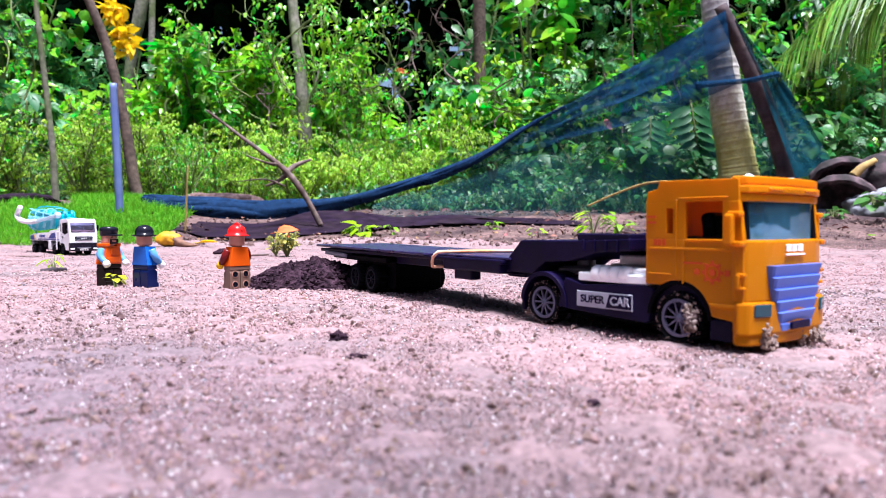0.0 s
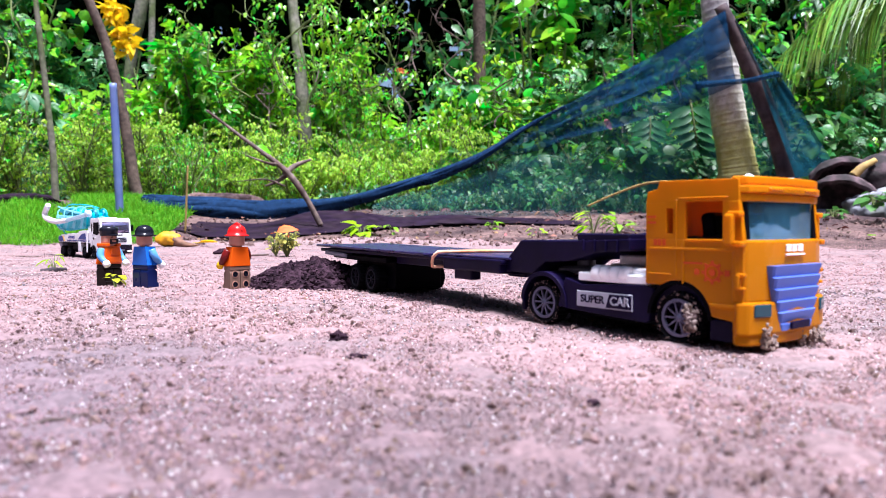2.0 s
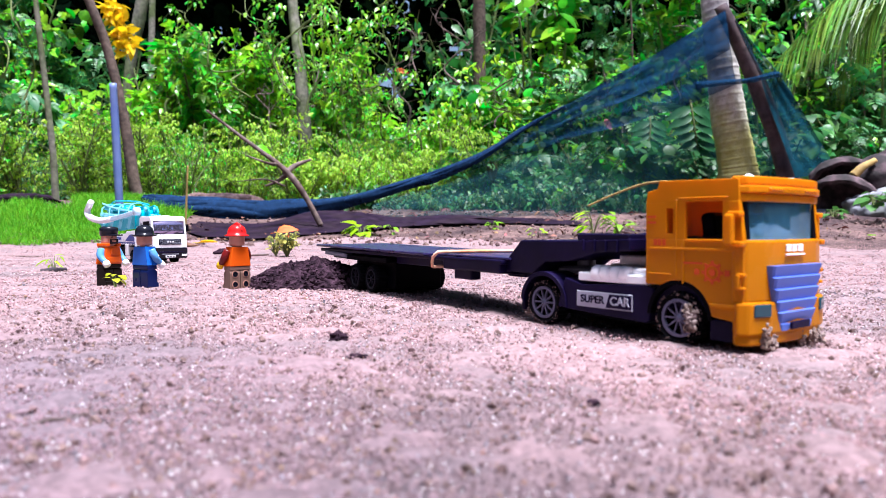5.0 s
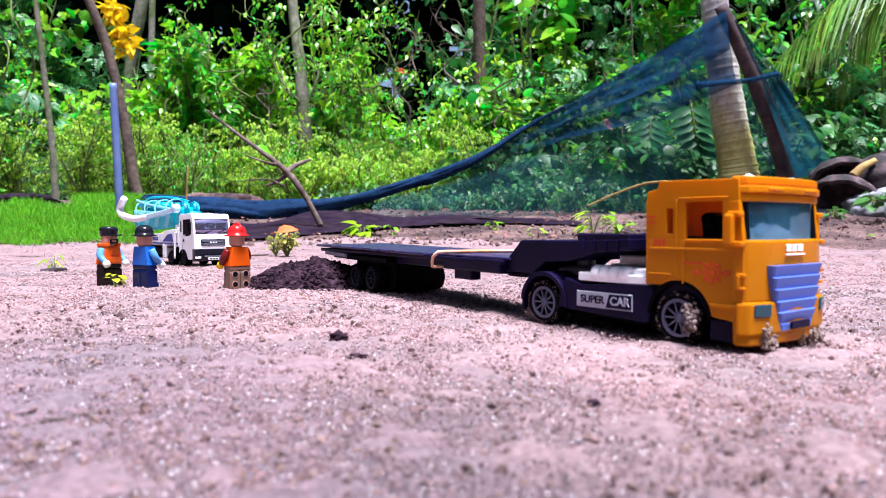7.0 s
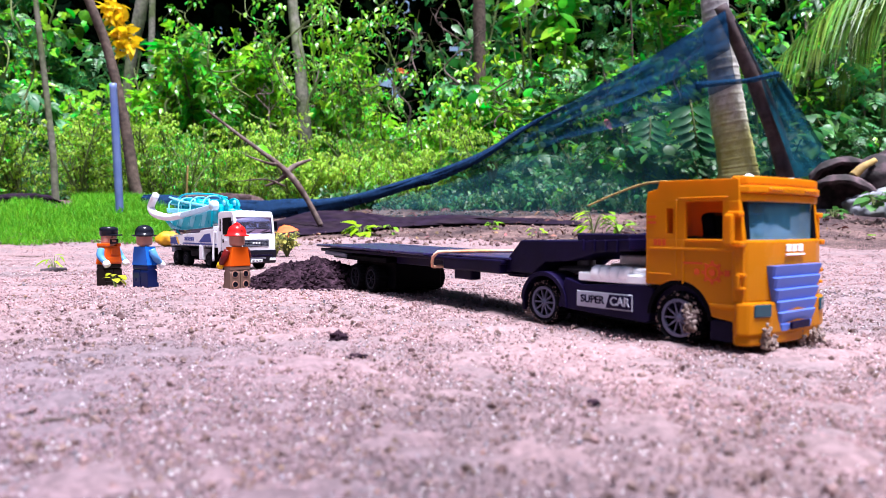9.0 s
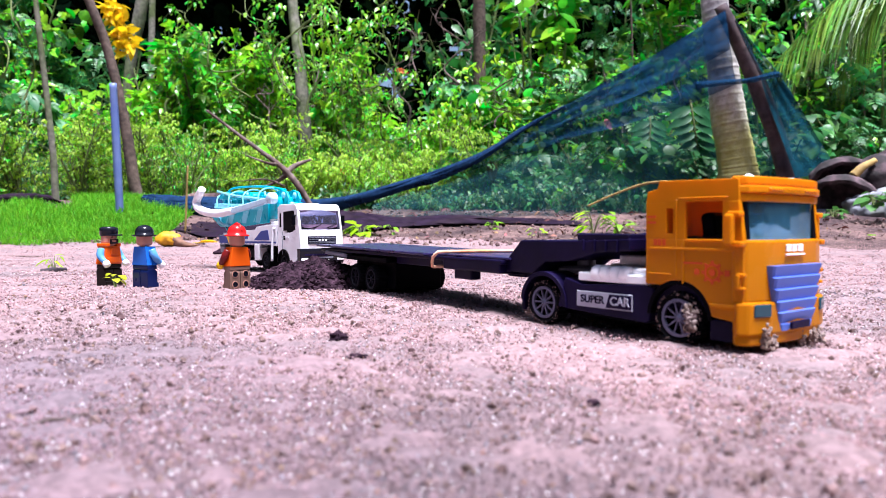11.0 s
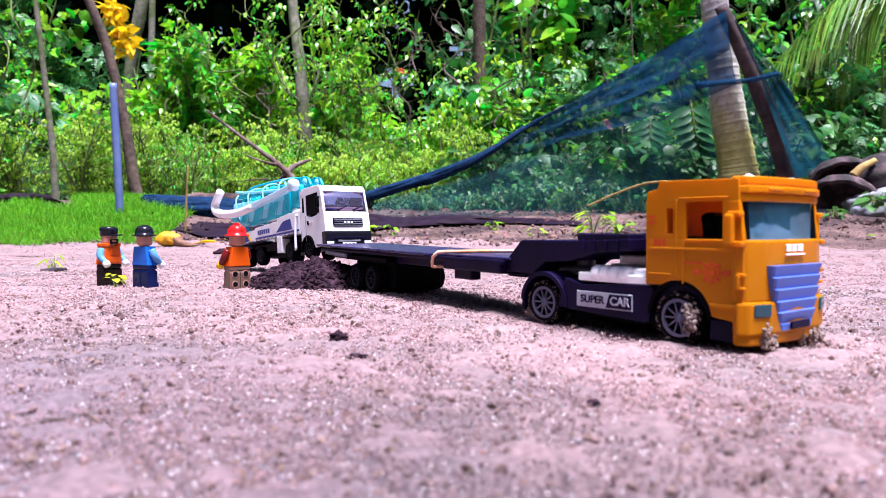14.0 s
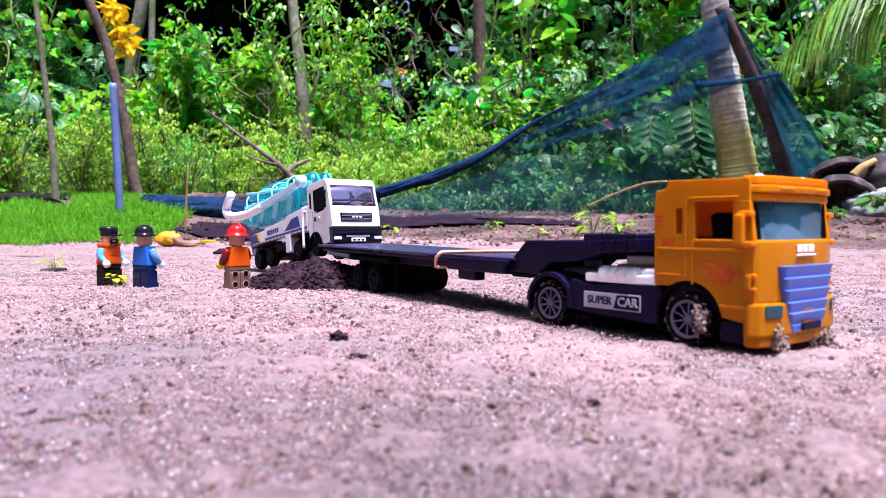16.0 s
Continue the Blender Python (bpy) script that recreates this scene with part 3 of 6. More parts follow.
# ---- wheels ----
def build_wheel(parent, at, r, width, spokes, side, tyre_mat=RUBBER, rim_mat=RIM, rim_r=0.7):
    """Wheel with its tyre as the carrier and the rim on it; the axle lies along y."""
    turn = pose(*at, 0, 0, 0)
    lay = pose(0, 0, 0, 90, 0, 0)
    h = width / 2
    b = lathe([(r * rim_r, -h * 0.8), (r * 0.88, -h), (r * 0.97, -h * 0.75), (r, -h * 0.3), (r * 0.985, 0), (r, h * 0.3), (r * 0.97, h * 0.75), (r * 0.88, h), (r * rim_r, h * 0.8)], 52, None, lay, True)
    for v in b.verts:
        if math.hypot(v.co.x, v.co.z) > r * 0.96 and round(math.atan2(v.co.z, v.co.x) * 26 / math.pi) % 2:
            v.co.x, v.co.z = v.co.x * 0.94, v.co.z * 0.94
    w = part("wheel", b, tyre_mat, parent, "", turn)
    q = rim_r * r
    o = side * h
    part("rim_dish", lathe([(q * 0.9, -h * 0.2), (q * 0.9, h * 0.2)], 20, None, lay), BLACK, w)
    b = lathe([(q * 1.02, -o * 0.65), (q * 1.02, -o * 0.97), (q * 0.86, -o * 0.97), (q * 0.84, -o * 0.65)], 30, None, lay, True)
    for k in range(spokes):
        a = 2 * math.pi * k / spokes
        cuboid((q * 0.78, h * 0.22, q * 0.085), (0, 0, 0), 0, Matrix.Rotation(a, 4, "Y") @ Matrix.Translation((q * 0.5, o * 0.78, 0)), 1, b)
    lathe([(q * 0.2, -o * 0.55), (q * 0.2, -o * 0.9), (q * 0.1, -o * 0.98)], 12, b, lay)
    part("rim", b, rim_mat, w, "grey spoked rim")
    return w


# ---- orange tractor unit ----
TRACTOR = (0.0626, 0.3073, 0.0, 0, 0, -52.65)
TRAILER = (-0.0361, 0.463, 0.0, 0, 0, -58.66)


def text_part(name, words, size, mat, parent, m, depth=0.0002):
    cu = bpy.data.curves.new(name, "FONT")
    cu.body, cu.size, cu.extrude, cu.align_x, cu.align_y = words, size, depth, "CENTER", "CENTER"
    cu.offset = size * 0.012
    tmp = new("tmp", cu)
    me = bpy.data.meshes.new_from_object(tmp.evaluated_get(bpy.context.evaluated_depsgraph_get()))
    bpy.data.objects.remove(tmp)
    bpy.data.curves.remove(cu)
    me.materials.clear()
    me.materials.append(mat)
    ob = new(name, me)
    ob.parent, ob.matrix_basis = parent, m
    return ob


def build_tractor():
    t = thing("truck_tractor", pose(*TRACTOR), "orange toy truck tractor with lilac grille, mud on its wheels", "toy truck")
    W = 0.026
    arch = [(0.0647 + 0.0128 * math.cos(radians(a)), 0.0098 + 0.0128 * math.sin(radians(a))) for a in range(123, 5, -12)]
    low = [(0.0514, 0.037), (0.0514, 0.0205)] + arch + [(0.0776, 0.0112), (0.0850, 0.0102), (0.0852, 0.003), (0.0862, 0.003), (0.0885, 0.006), (0.0885, 0.037)]
    for s in (-1, 1):
        a, b = (s * W, s * (W - 0.0018))
        shell = prism(low, a, b, 0.0004)
        prism([(0.0514, 0.0369), (0.0598, 0.0369), (0.0598, 0.0496), (0.0514, 0.0496)], a, b, 0.0002, shell)
        prism([(0.0625, 0.0369), (0.0673, 0.0369), (0.0673, 0.0496), (0.0625, 0.0496)], a, b, 0.0002, shell)
        prism([(0.0811, 0.0369), (0.0885, 0.0369), (0.0862, 0.0496), (0.0811, 0.0496)], a, b, 0.0002, shell)
        prism([(0.0514, 0.0495), (0.0868, 0.0495), (0.0865, 0.0566), (0.0570, 0.0572), (0.0560, 0.0545), (0.0520, 0.0535)], a, b, 0.0002, shell)
        prism([(0.0597, 0.0369), (0.0626, 0.0369), (0.0626, 0.0388), (0.0597, 0.0388)], a, b, 0, shell)
        prism([(0.0597, 0.0475), (0.0626, 0.0475), (0.0626, 0.0496), (0.0597, 0.0496)], a, b, 0, shell)
        side = part("cab_side", shell, ORANGE, t)
        # raised ribs on the door and sill, and the door's frame
        for size, x, z in (((0.0335, 0.0008, 0.0010), 0.0700, 0.0335), ((0.0140, 0.0008, 0.0008), 0.0745, 0.0365), ((0.0007, 0.0006, 0.0150), 0.0668, 0.0290),
                           ((0.0100, 0.0012, 0.0016), 0.0820, 0.0150), ((0.0180, 0.0006, 0.0006), 0.0740, 0.0508), ((0.0006, 0.0006, 0.0265), 0.0640, 0.0372), ((0.0090, 0.0007, 0.0007), 0.0575, 0.0245)):
            part("rib", cuboid(size, (x, s * (W + 0.0002), z), min(size) * 0.35, None, 1), ORANGE, side)
        seal = cuboid((0.0150, 0.0010, 0.0008), (0.0742, s * (W - 0.0020), 0.0374), 0.0002, None, 1)
        part("window_seal", seal, BLACK, side)
    part("cab_back", cuboid((0.0022, 2 * W - 0.004, 0.0310), (0.0526, 0, 0.0365), 0.0005), ORANGE, t)
    shell = prism([(0.0520, 0.0530), (0.0560, 0.0545), (0.0570, 0.0572), (0.0865, 0.0566), (0.0865, 0.0550), (0.0520, 0.0515)], -W + 0.001, W - 0.001, 0.0004)
    part("cab_roof", shell, ORANGE, t)

    def front(z0, z1, d, bevel=0.0006, wide=1.0, bm=None):
        k = wide
        return prism([(0.0850 + d, -0.0262 * k), (0.0885 + d, -0.0240 * k), (0.0906 + d, -0.0170 * k), (0.0914 + d, 0), (0.0906 + d, 0.0170 * k), (0.0885 + d, 0.0240 * k), (0.0850 + d, 0.0262 * k), (0.0838 + d, 0.0250 * k), (0.0865 + d, 0), (0.0838 + d, -0.0250 * k)], z0, z1, bevel, bm, "z")
    b = front(0.0165, 0.0368, 0.0006, 0.0008, 1.03)
    front(0.0300, 0.0312, 0.0006, 0.0003, 1.0, b)
    front(0.0285, 0.0292, 0.0004, 0.0002, 1.0, b)
    part("front_panel", b, ORANGE, t)
    b = front(0.0058, 0.0168, 0.0020, 0.0010, 1.05)
    front(0.0026, 0.0064, 0.0014, 0.0008, 1.02, b)
    cuboid((0.0020, 0.034, 0.0016), (0.0915, 0, 0.0060), 0.0006, None, 2, b)
    part("bumper", b, ORANGE, t)
    b = front(0.0546, 0.0574, -0.0002, 0.0005, 1.0)
    front(0.0519, 0.0544, 0.0006, 0.0005, 1.0, b)
    front(0.0492, 0.0518, -0.0002, 0.0005, 1.0, b)
    for y in (-0.0115, 0.0, 0.0115):
        cuboid((0.0012, 0.009, 0.0012), (0.0914, y, 0.0533), 0.0004, None, 1, b)
    part("sun_visor", b, ORANGE, t)
    for y in (-0.0145, 0.0145):
        part("roof_stud", lathe([(0.0018, 0), (0.0016, 0.0008), (0.0008, 0.0013)], 12, None, pose(0.0835, y, 0.0572)), WHITE, t, "small white roof lamp", smooth=True)
    # windscreen
    b = prism([(0.0846, -0.0240), (0.0872, -0.0225), (0.0896, -0.0160), (0.0904, 0), (0.0896, 0.0160), (0.0872, 0.0225), (0.0846, 0.0240), (0.0840, 0.0232), (0.0866, 0.0212), (0.0889, 0.0155), (0.0896, 0), (0.0889, -0.0155), (0.0866, -0.0212), (0.0840, -0.0232)], 0.0367, 0.0494, 0, None, "z")
    part("windscreen", b, WINDSHIELD, t, "clear bluish plastic windscreen").visible_shadow = False
    for s in (-1, 1):
        part("windscreen_seal", prism([(0.0868, 0.0370), (0.0882, 0.0370), (0.0872, 0.0492), (0.0858, 0.0492)], s * 0.0238, s * 0.0212, 0.0002), BLACK, t, "black windscreen seal")
        part("window_pillar", prism([(0.0836, 0.0366), (0.0885, 0.0366), (0.0868, 0.0495), (0.0836, 0.0495)], s * 0.0262, s * 0.0240, 0.0003), ORANGE, t)
    # inside: dark seats
    for y in (-0.0125, 0.0125):
        b = cuboid((0.011, 0.013, 0.005), (0.0745, y, 0.0360), 0.001)
        cuboid((0.005, 0.013, 0.012), (0.0715, y, 0.0400), 0.0015, pose(0, 0, 0, 0, -8, 0), 2, b)
        part("seat", b, BLACK, t, "black plastic seat")
    part("dashboard", cuboid((0.006, 0.044, 0.004), (0.0835, 0, 0.0365), 0.0008), ORANGE, t)
    # grille with five soft ridges, narrower towards the bumper
    b = bmesh.new()
    rows = []
    for k in range(61):
        f = k / 60
        z, w = 0.0284 - f * 0.0216, 0.0166 - 0.0062 * f ** 1.2
        x = 0.0929 + 0.0011 * (1 - (f * 5.6) % 1) ** 0.7 * (1 if f < 0.9 else 0.4)
        rows.append([b.verts.new((0.0890, -w, z)), b.verts.new((x - 0.0006, -w, z)), b.verts.new((x, -w + 0.0008, z)), b.verts.new((x, w - 0.0008, z)), b.verts.new((x - 0.0006, w, z)), b.verts.new((0.0890, w, z))])
    for p, q in zip(rows, rows[1:]):
        for a in range(5):
            b.faces.new((p[a], p[a + 1], q[a + 1], q[a]))
    b.faces.new(rows[0])
    b.faces.new(rows[-1][::-1])
    bmesh.ops.recalc_face_normals(b, faces=b.faces)
    g = part("grille", b, LILAC, t, "lilac blue ribbed radiator grille")
    part("grille_slot", cuboid((0.001, 0.0125, 0.0026), (0.0943, 0, 0.0085), 0.0004), NAVY, g)
    # badge: plain bars
    for y, w in ((-0.0042, 0.0030), (-0.0004, 0.0026), (0.0038, 0.0034)):
        part("badge_bar", cuboid((0.0006, w, 0.0024), (0.0921, y, 0.0340), 0.0002), WHITE, t, "white badge mark")
    for y, w in ((0.0, 0.0130),):
        part("badge_bar", cuboid((0.0006, w, 0.0006), (0.0924, y, 0.0318), 0.0002), WHITE, t, "thin white badge mark")
    for s in (-1, 1):
        part("headlight", cuboid((0.0022, 0.0072, 0.0042), (0.0914, s * 0.0200, 0.0140), 0.0005, pose(0, 0, 0, 0, 0, s * 16)), LAMP_TEAL, t, "dark teal headlight")
        part("marker_lamp", cuboid((0.001, 0.0045, 0.0026), (0.0905, s * 0.0170, 0.0345), 0.0004, pose(0, 0, 0, 0, 0, s * 8)), ORANGE, t)
        # mirrors on brackets
        b = cuboid((0.0030, 0.0028, 0.0100), (0.0852, s * 0.0288, 0.0402), 0.0007)
        cuboid((0.0045, 0.0034, 0.0018), (0.0862, s * 0.0270, 0.0452), 0.0005, None, 2, b)
        cuboid((0.0045, 0.0034, 0.0018), (0.0870, s * 0.0270, 0.0356), 0.0005, None, 2, b)
        part("mirror", b, ORANGE, t)
        b = cuboid((0.0028, 0.0020, 0.0014), (0.0880, s * 0.0262, 0.0255), 0.0004)
        cuboid((0.0016, 0.0018, 0.0046), (0.0872, s * 0.0268, 0.0234), 0.0004, None, 2, b)
        cuboid((0.0028, 0.0020, 0.0012), (0.0880, s * 0.0262, 0.0212), 0.0004, None, 2, b)
        part("grab_handle", b, ORANGE, t)
        part("footstep", cuboid((0.0085, 0.004, 0.0072), (0.0806, s * 0.0230, 0.0068), 0.0006), NAVY, t)
        # prints on the door
        y = s * (W + 0.0003)
        flip = pose(0, 0, 0, 90, 0, 0)
        b = lathe([(0.0030, -0.0001), (0.0030, 0.0001), (0.0022, 0.0001), (0.0022, -0.0001)], 24, None, Matrix.Translation((0.0779, y, 0.0259)) @ flip, True)
        lathe([(0.0012, -0.0001), (0.0012, 0.0001)], 14, b, Matrix.Translation((0.0779, y, 0.0259)) @ flip)
        for k in range(8):
            cuboid((0.0011, 0.0002, 0.0010), (0, 0, 0), 0, Matrix.Translation((0.0779, y, 0.0259)) @ Matrix.Rotation(k * math.pi / 4, 4, "Y") @ Matrix.Translation((0.0034, 0, 0)), 1, b)
        for x in (0.0722, 0.0832):
            cuboid((0.0018, 0.0002, 0.0020), (x, y, 0.0259), 0, None, 1, b)
        cuboid((0.0075, 0.0002, 0.0007), (0.0705, y, 0.0288), 0, None, 1, b)
        for x in (0.0556, 0.0573, 0.0592):
            cuboid((0.0013, 0.0002, 0.0022), (x, y, 0.0356), 0, None, 1, b)
        for z in (0.0426, 0.0446):
            cuboid((0.0036, 0.0002, 0.0008), (0.0540, y, z), 0, None, 1, b)
        part("door_print", b, ORANGE_PRINT, t, "orange-red printed emblem and bars")
    # chassis
    b = prism([(0.0080, 0.0085), (0.0155, 0.0079), (0.0507, 0.0062), (0.0525, 0.0070), (0.0545, 0.0190), (0.0507, 0.0200), (0.0214, 0.0183), (0.0120, 0.0205), (0.0100, 0.0150)], -0.0255, -0.0130, 0.0004)
    prism([(0.0080, 0.0085), (0.0155, 0.0079), (0.0507, 0.0062), (0.0525, 0.0070), (0.0545, 0.0190), (0.0507, 0.0200), (0.0214, 0.0183), (0.0120, 0.0205), (0.0100, 0.0150)], 0.0130, 0.0255, 0.0004, b)
    cuboid((0.096, 0.020, 0.007), (0.0380, 0, 0.0150), 0.0008, None, 2, b)
    cuboid((0.030, 0.046, 0.010), (0.0680, 0, 0.0170), 0.001, None, 2, b)
    part("chassis", b, NAVY, t, "dark navy plastic chassis")
    # black block added to stand in for shade under the cab
    part("underside_fill", cuboid((0.078, 0.034, 0.0085), (0.0420, 0, 0.0088), 0.0008), BLACK, t, "black block added for the shade under the chassis")
    for s in (-1, 1):
        ring_o = [(0.0132 * math.cos(radians(a)), 0.0092 + 0.0132 * math.sin(radians(a))) for a in range(-5, 186, 12)]
        ring_i = [(0.0114 * math.cos(radians(a)), 0.0092 + 0.0114 * math.sin(radians(a))) for a in range(185, -6, -12)]
        b = prism(ring_o + ring_i, s * 0.0262, s * 0.0120, 0.0002)
        cuboid((0.0018, 0.0120, 0.0060), (-0.0128, s * 0.019, 0.0080), 0.0004, None, 2, b)
        part("rear_mudguard", b, NAVY, t)
        ring_o = [(0.0647 + 0.0128 * math.cos(radians(a)), 0.0098 + 0.0128 * math.sin(radians(a))) for a in range(0, 181, 12)]
        ring_i = [(0.0647 + 0.0112 * math.cos(radians(a)), 0.0098 + 0.0112 * math.sin(radians(a))) for a in range(180, -1, -12)]
        part("front_mudguard", prism(ring_o + ring_i, s * 0.0257, s * 0.0120, 0.0002), BLACK, t)
    b = cuboid((0.0330, 0.047, 0.0035), (0.0350, -0.0015, 0.0215), 0.0006)
    cuboid((0.0100, 0.044, 0.0060), (0.0465, 0, 0.0225), 0.0008, None, 2, b)
    cuboid((0.0050, 0.030, 0.0085), (0.0488, 0, 0.0270), 0.0006, None, 2, b)
    cuboid((0.0300, 0.020, 0.0030), (0.0340, 0.004, 0.0244), 0.0005, None, 2, b)
    for x in (0.028, 0.034, 0.040):
        cuboid((0.0015, 0.032, 0.0020), (x, 0, 0.0250), 0.0004, None, 1, b)
    cuboid((0.0240, 0.026, 0.0050), (0.0365, 0.006, 0.0270), 0.0006, None, 2, b)
    part("bed", b, SILVER, t, "bright silvery bed insert")
    b = None
    for x in (0.0270, 0.0315, 0.0360, 0.0405):
        b = lathe([(0.0030, -0.002), (0.0034, -0.0015), (0.0034, 0.0015), (0.0030, 0.002)], 16, b, pose(x, -0.0222, 0.0228, 0, 90, 0))
    part("air_tank", b, SILVER, t, "bright silver ribbed air tank", smooth=True)
    part("fifth_wheel", lathe([(0.013, 0.0205), (0.013, 0.0232), (0.011, 0.0240)], 28, None, pose(0.002, 0, 0)), GREY, t, "grey coupling plate")
    part("rear_deck", cuboid((0.030, 0.030, 0.0030), (0.004, 0, 0.0195), 0.0006), NAVY, t)
    # side lettering in a frame
    sp = part("side_plate", cuboid((0.0268, 0.0006, 0.0062), (0.0322, -0.0257, 0.0128), 0.0002), LETTER, t, "pale framed lettering plate")
    b = prism([(0.0335, 0.0102), (0.0452, 0.0102), (0.0452, 0.0154), (0.0352, 0.0154)], -0.02625, -0.0260, 0)
    part("plate_field", b, NAVY, sp)
    text_part("lettering", "SUPER", 0.0042, NAVY, sp, pose(0.0268, -0.0261, 0.0128, 90, 0, 0))
    text_part("lettering", "CAR", 0.0046, LETTER, sp, pose(0.0402, -0.0264, 0.0128, 90, 0, 0))
    wheels = []
    for x in (0.0, 0.0647):
        for s in (-1, 1):
            wheels.append((build_wheel(t, (x, s * 0.0215, 0.0094), 0.0094, 0.0085, 10, s), (x, s * 0.0215, 0.0094), 0.0094))
    rng = random.Random(2)
    for x, y, z, s in ((0.0705, -0.0264, 0.0105, 0.0030), (0.0695, -0.0262, 0.0070, 0.0022), (0.0690, -0.0263, 0.0128, 0.0020), (0.0915, -0.0185, 0.0054, 0.0034), (0.0922, -0.0150, 0.0040, 0.0026), (0.0925, 0.0120, 0.0030, 0.0028), (0.0918, 0.0175, 0.0032, 0.0028), (0.0920, 0.0060, 0.0026, 0.0018), (-0.0122, -0.0230, 0.0045, 0.0020)):
        b = None
        for k in range(46):
            g = bmesh.new()
            bmesh.ops.create_icosphere(g, subdivisions=1, radius=s * rng.uniform(0.14, 0.36))
            for v in g.verts:
                v.co *= rng.uniform(0.7, 1.2)
            g.transform(Matrix.Translation((x + s * rng.gauss(0, 0.34), y + s * rng.gauss(0, 0.30), max(0.0008, z + s * rng.gauss(0, 0.5)))))
            b = merge(b, g)
        part("mud_clump", b, MUD, t, "clinging sandy mud")
    for x in (0.0, 0.0647):
        V, F3 = [], []
        for k in range(90):
            a, r, s = rng.uniform(0, 6.28), 0.0094 * rng.uniform(0.84, 1.0), rng.uniform(0.00015, 0.0005)
            c = Vector((x + r * math.cos(a), -0.0258 + 0.0006 * (r > 0.009), 0.0094 + r * math.sin(a)))
            o = len(V)
            V += [(c + Vector(d) * s)[:] for d in ((1, 0, 0), (0, -0.8, 0.2), (-0.9, 0, 0.1), (0, 0, 1), (0.1, 0, -0.9))]
            F3 += [(o, o + 1, o + 3), (o + 1, o + 2, o + 3), (o + 1, o, o + 4), (o + 2, o + 1, o + 4)]
        from_arrays("tyre_mud", np.array(V), np.array(F3), CLOD, t)
    return t, wheels


def build_trailer():
    t = thing("lowbed_trailer", pose(*TRAILER), "dark plastic toy lowbed trailer with a board strapped on", "toy trailer")
    b = cuboid((0.222, 0.046, 0.0022), (0.047, 0, 0.0248), 0.0006)
    cuboid((0.215, 0.012, 0.0050), (0.050, 0.010, 0.0215), 0.0008, None, 2, b)
    cuboid((0.215, 0.012, 0.0050), (0.050, -0.010, 0.0215), 0.0008, None, 2, b)
    cuboid((0.050, 0.046, 0.0060), (0.132, 0, 0.0225), 0.0008, None, 2, b)
    part("frame", b, NAVY, t)
    b = cuboid((0.157, 0.056, 0.0016), (0.0135, 0.002, 0.0271), 0.0005, pose(0, 0, 0, 0, 0.5, 0))
    part("deck_board", b, DECK, t, "dark violet flat deck board")
    part("front_deck", cuboid((0.070, 0.044, 0.0012), (0.126, 0.001, 0.0265), 0.0004), DECK, t)
    b = prism([(0.150, 0.0266), (0.158, 0.0267), (0.168, 0.0352), (0.205, 0.0356), (0.2325, 0.0368), (0.2325, 0.0322), (0.2150, 0.0310), (0.2000, 0.0272), (0.1850, 0.0262), (0.1760, 0.0207), (0.150, 0.0207)], -0.0195, 0.0195, 0.0006)
    for s in (-1, 1):
        cuboid((0.028, 0.0020, 0.0030), (0.2180, s * 0.0182, 0.0370), 0.0005, None, 1, b)
        for x in (0.2085, 0.2145, 0.2205, 0.2265):
            cuboid((0.0008, 0.0012, 0.0045), (x, s * 0.0197, 0.0338), 0.0002, None, 1, b)
    cuboid((0.0015, 0.038, 0.0026), (0.2315, 0, 0.0372), 0.0004, None, 1, b)
    part("gooseneck", b, NAVY, t, "dark gooseneck over the coupling")
    part("kingpin", lathe([(0.004, 0.0225), (0.004, 0.0275)], 14, None, pose(0.186, 0.003, 0)), GREY, t)
    for s in (-1, 1):
        part("landing_leg", cuboid((0.016, 0.006, 0.0085), (0.121, s * 0.017, 0.0190), 0.0008), NAVY, t)
        part("tail_lug", cuboid((0.036, 0.006, 0.0028), (-0.034, s * 0.0215, 0.0225), 0.0006, pose(0, 0, 0, 0, 2, 0)), GREY, t, "greyish tail lug")
        b = cuboid((0.060, 0.008, 0.0030), (0.012, s * 0.0190, 0.0210), 0.0006)
        part("wheel_cover", b, BLACK, t)
    b = cuboid((0.0018, 0.030, 0.0018), (0.0130, 0, 0.0090), 0)
    for x in (0.0, 0.0235):
        part("axle", tube([(x, -0.020, 0.0088), (x, 0.020, 0.0088)], 0.0016, 10), BLACK, t)
    b.free()
    # axle box made larger and black to stand in for shade under the deck
    part("undercarriage", cuboid((0.056, 0.033, 0.0190), (0.0128, 0, 0.0125), 0.001), BLACK, t, "black axle box, enlarged to fill the shade under the deck")
    # rubber band round the deck
    loop = []
    for k in range(41):
        a = 2 * math.pi * k / 40
        y, z = 0.0245 * math.cos(a), 0.0012 * math.sin(a)
        loop.append((0.098 + 0.020 * (0.5 + 0.5 * math.sin(a)) * (0.4 + 0.6 * (y + 0.0245) / 0.049) + 0.002 * math.sin(3 * a), y * 1.06, 0.0252 + (0.0030 if math.sin(a) > 0 else -0.0052) * min(1, abs(math.sin(a)) * 3)))
    part("rubber_band", tube(loop, 0.0009, 6), BAND, t, "pale orange rubber band", smooth=True)
    wheels = []
    for x in (0.0, 0.0235):
        for s in (-1, 1):
            wheels.append((build_wheel(t, (x, s * 0.0205, 0.0088), 0.0088, 0.0085, 8, s, RUBBER, RIM_DARK), (x, s * 0.0205, 0.0088), 0.0088))
    return t, wheels


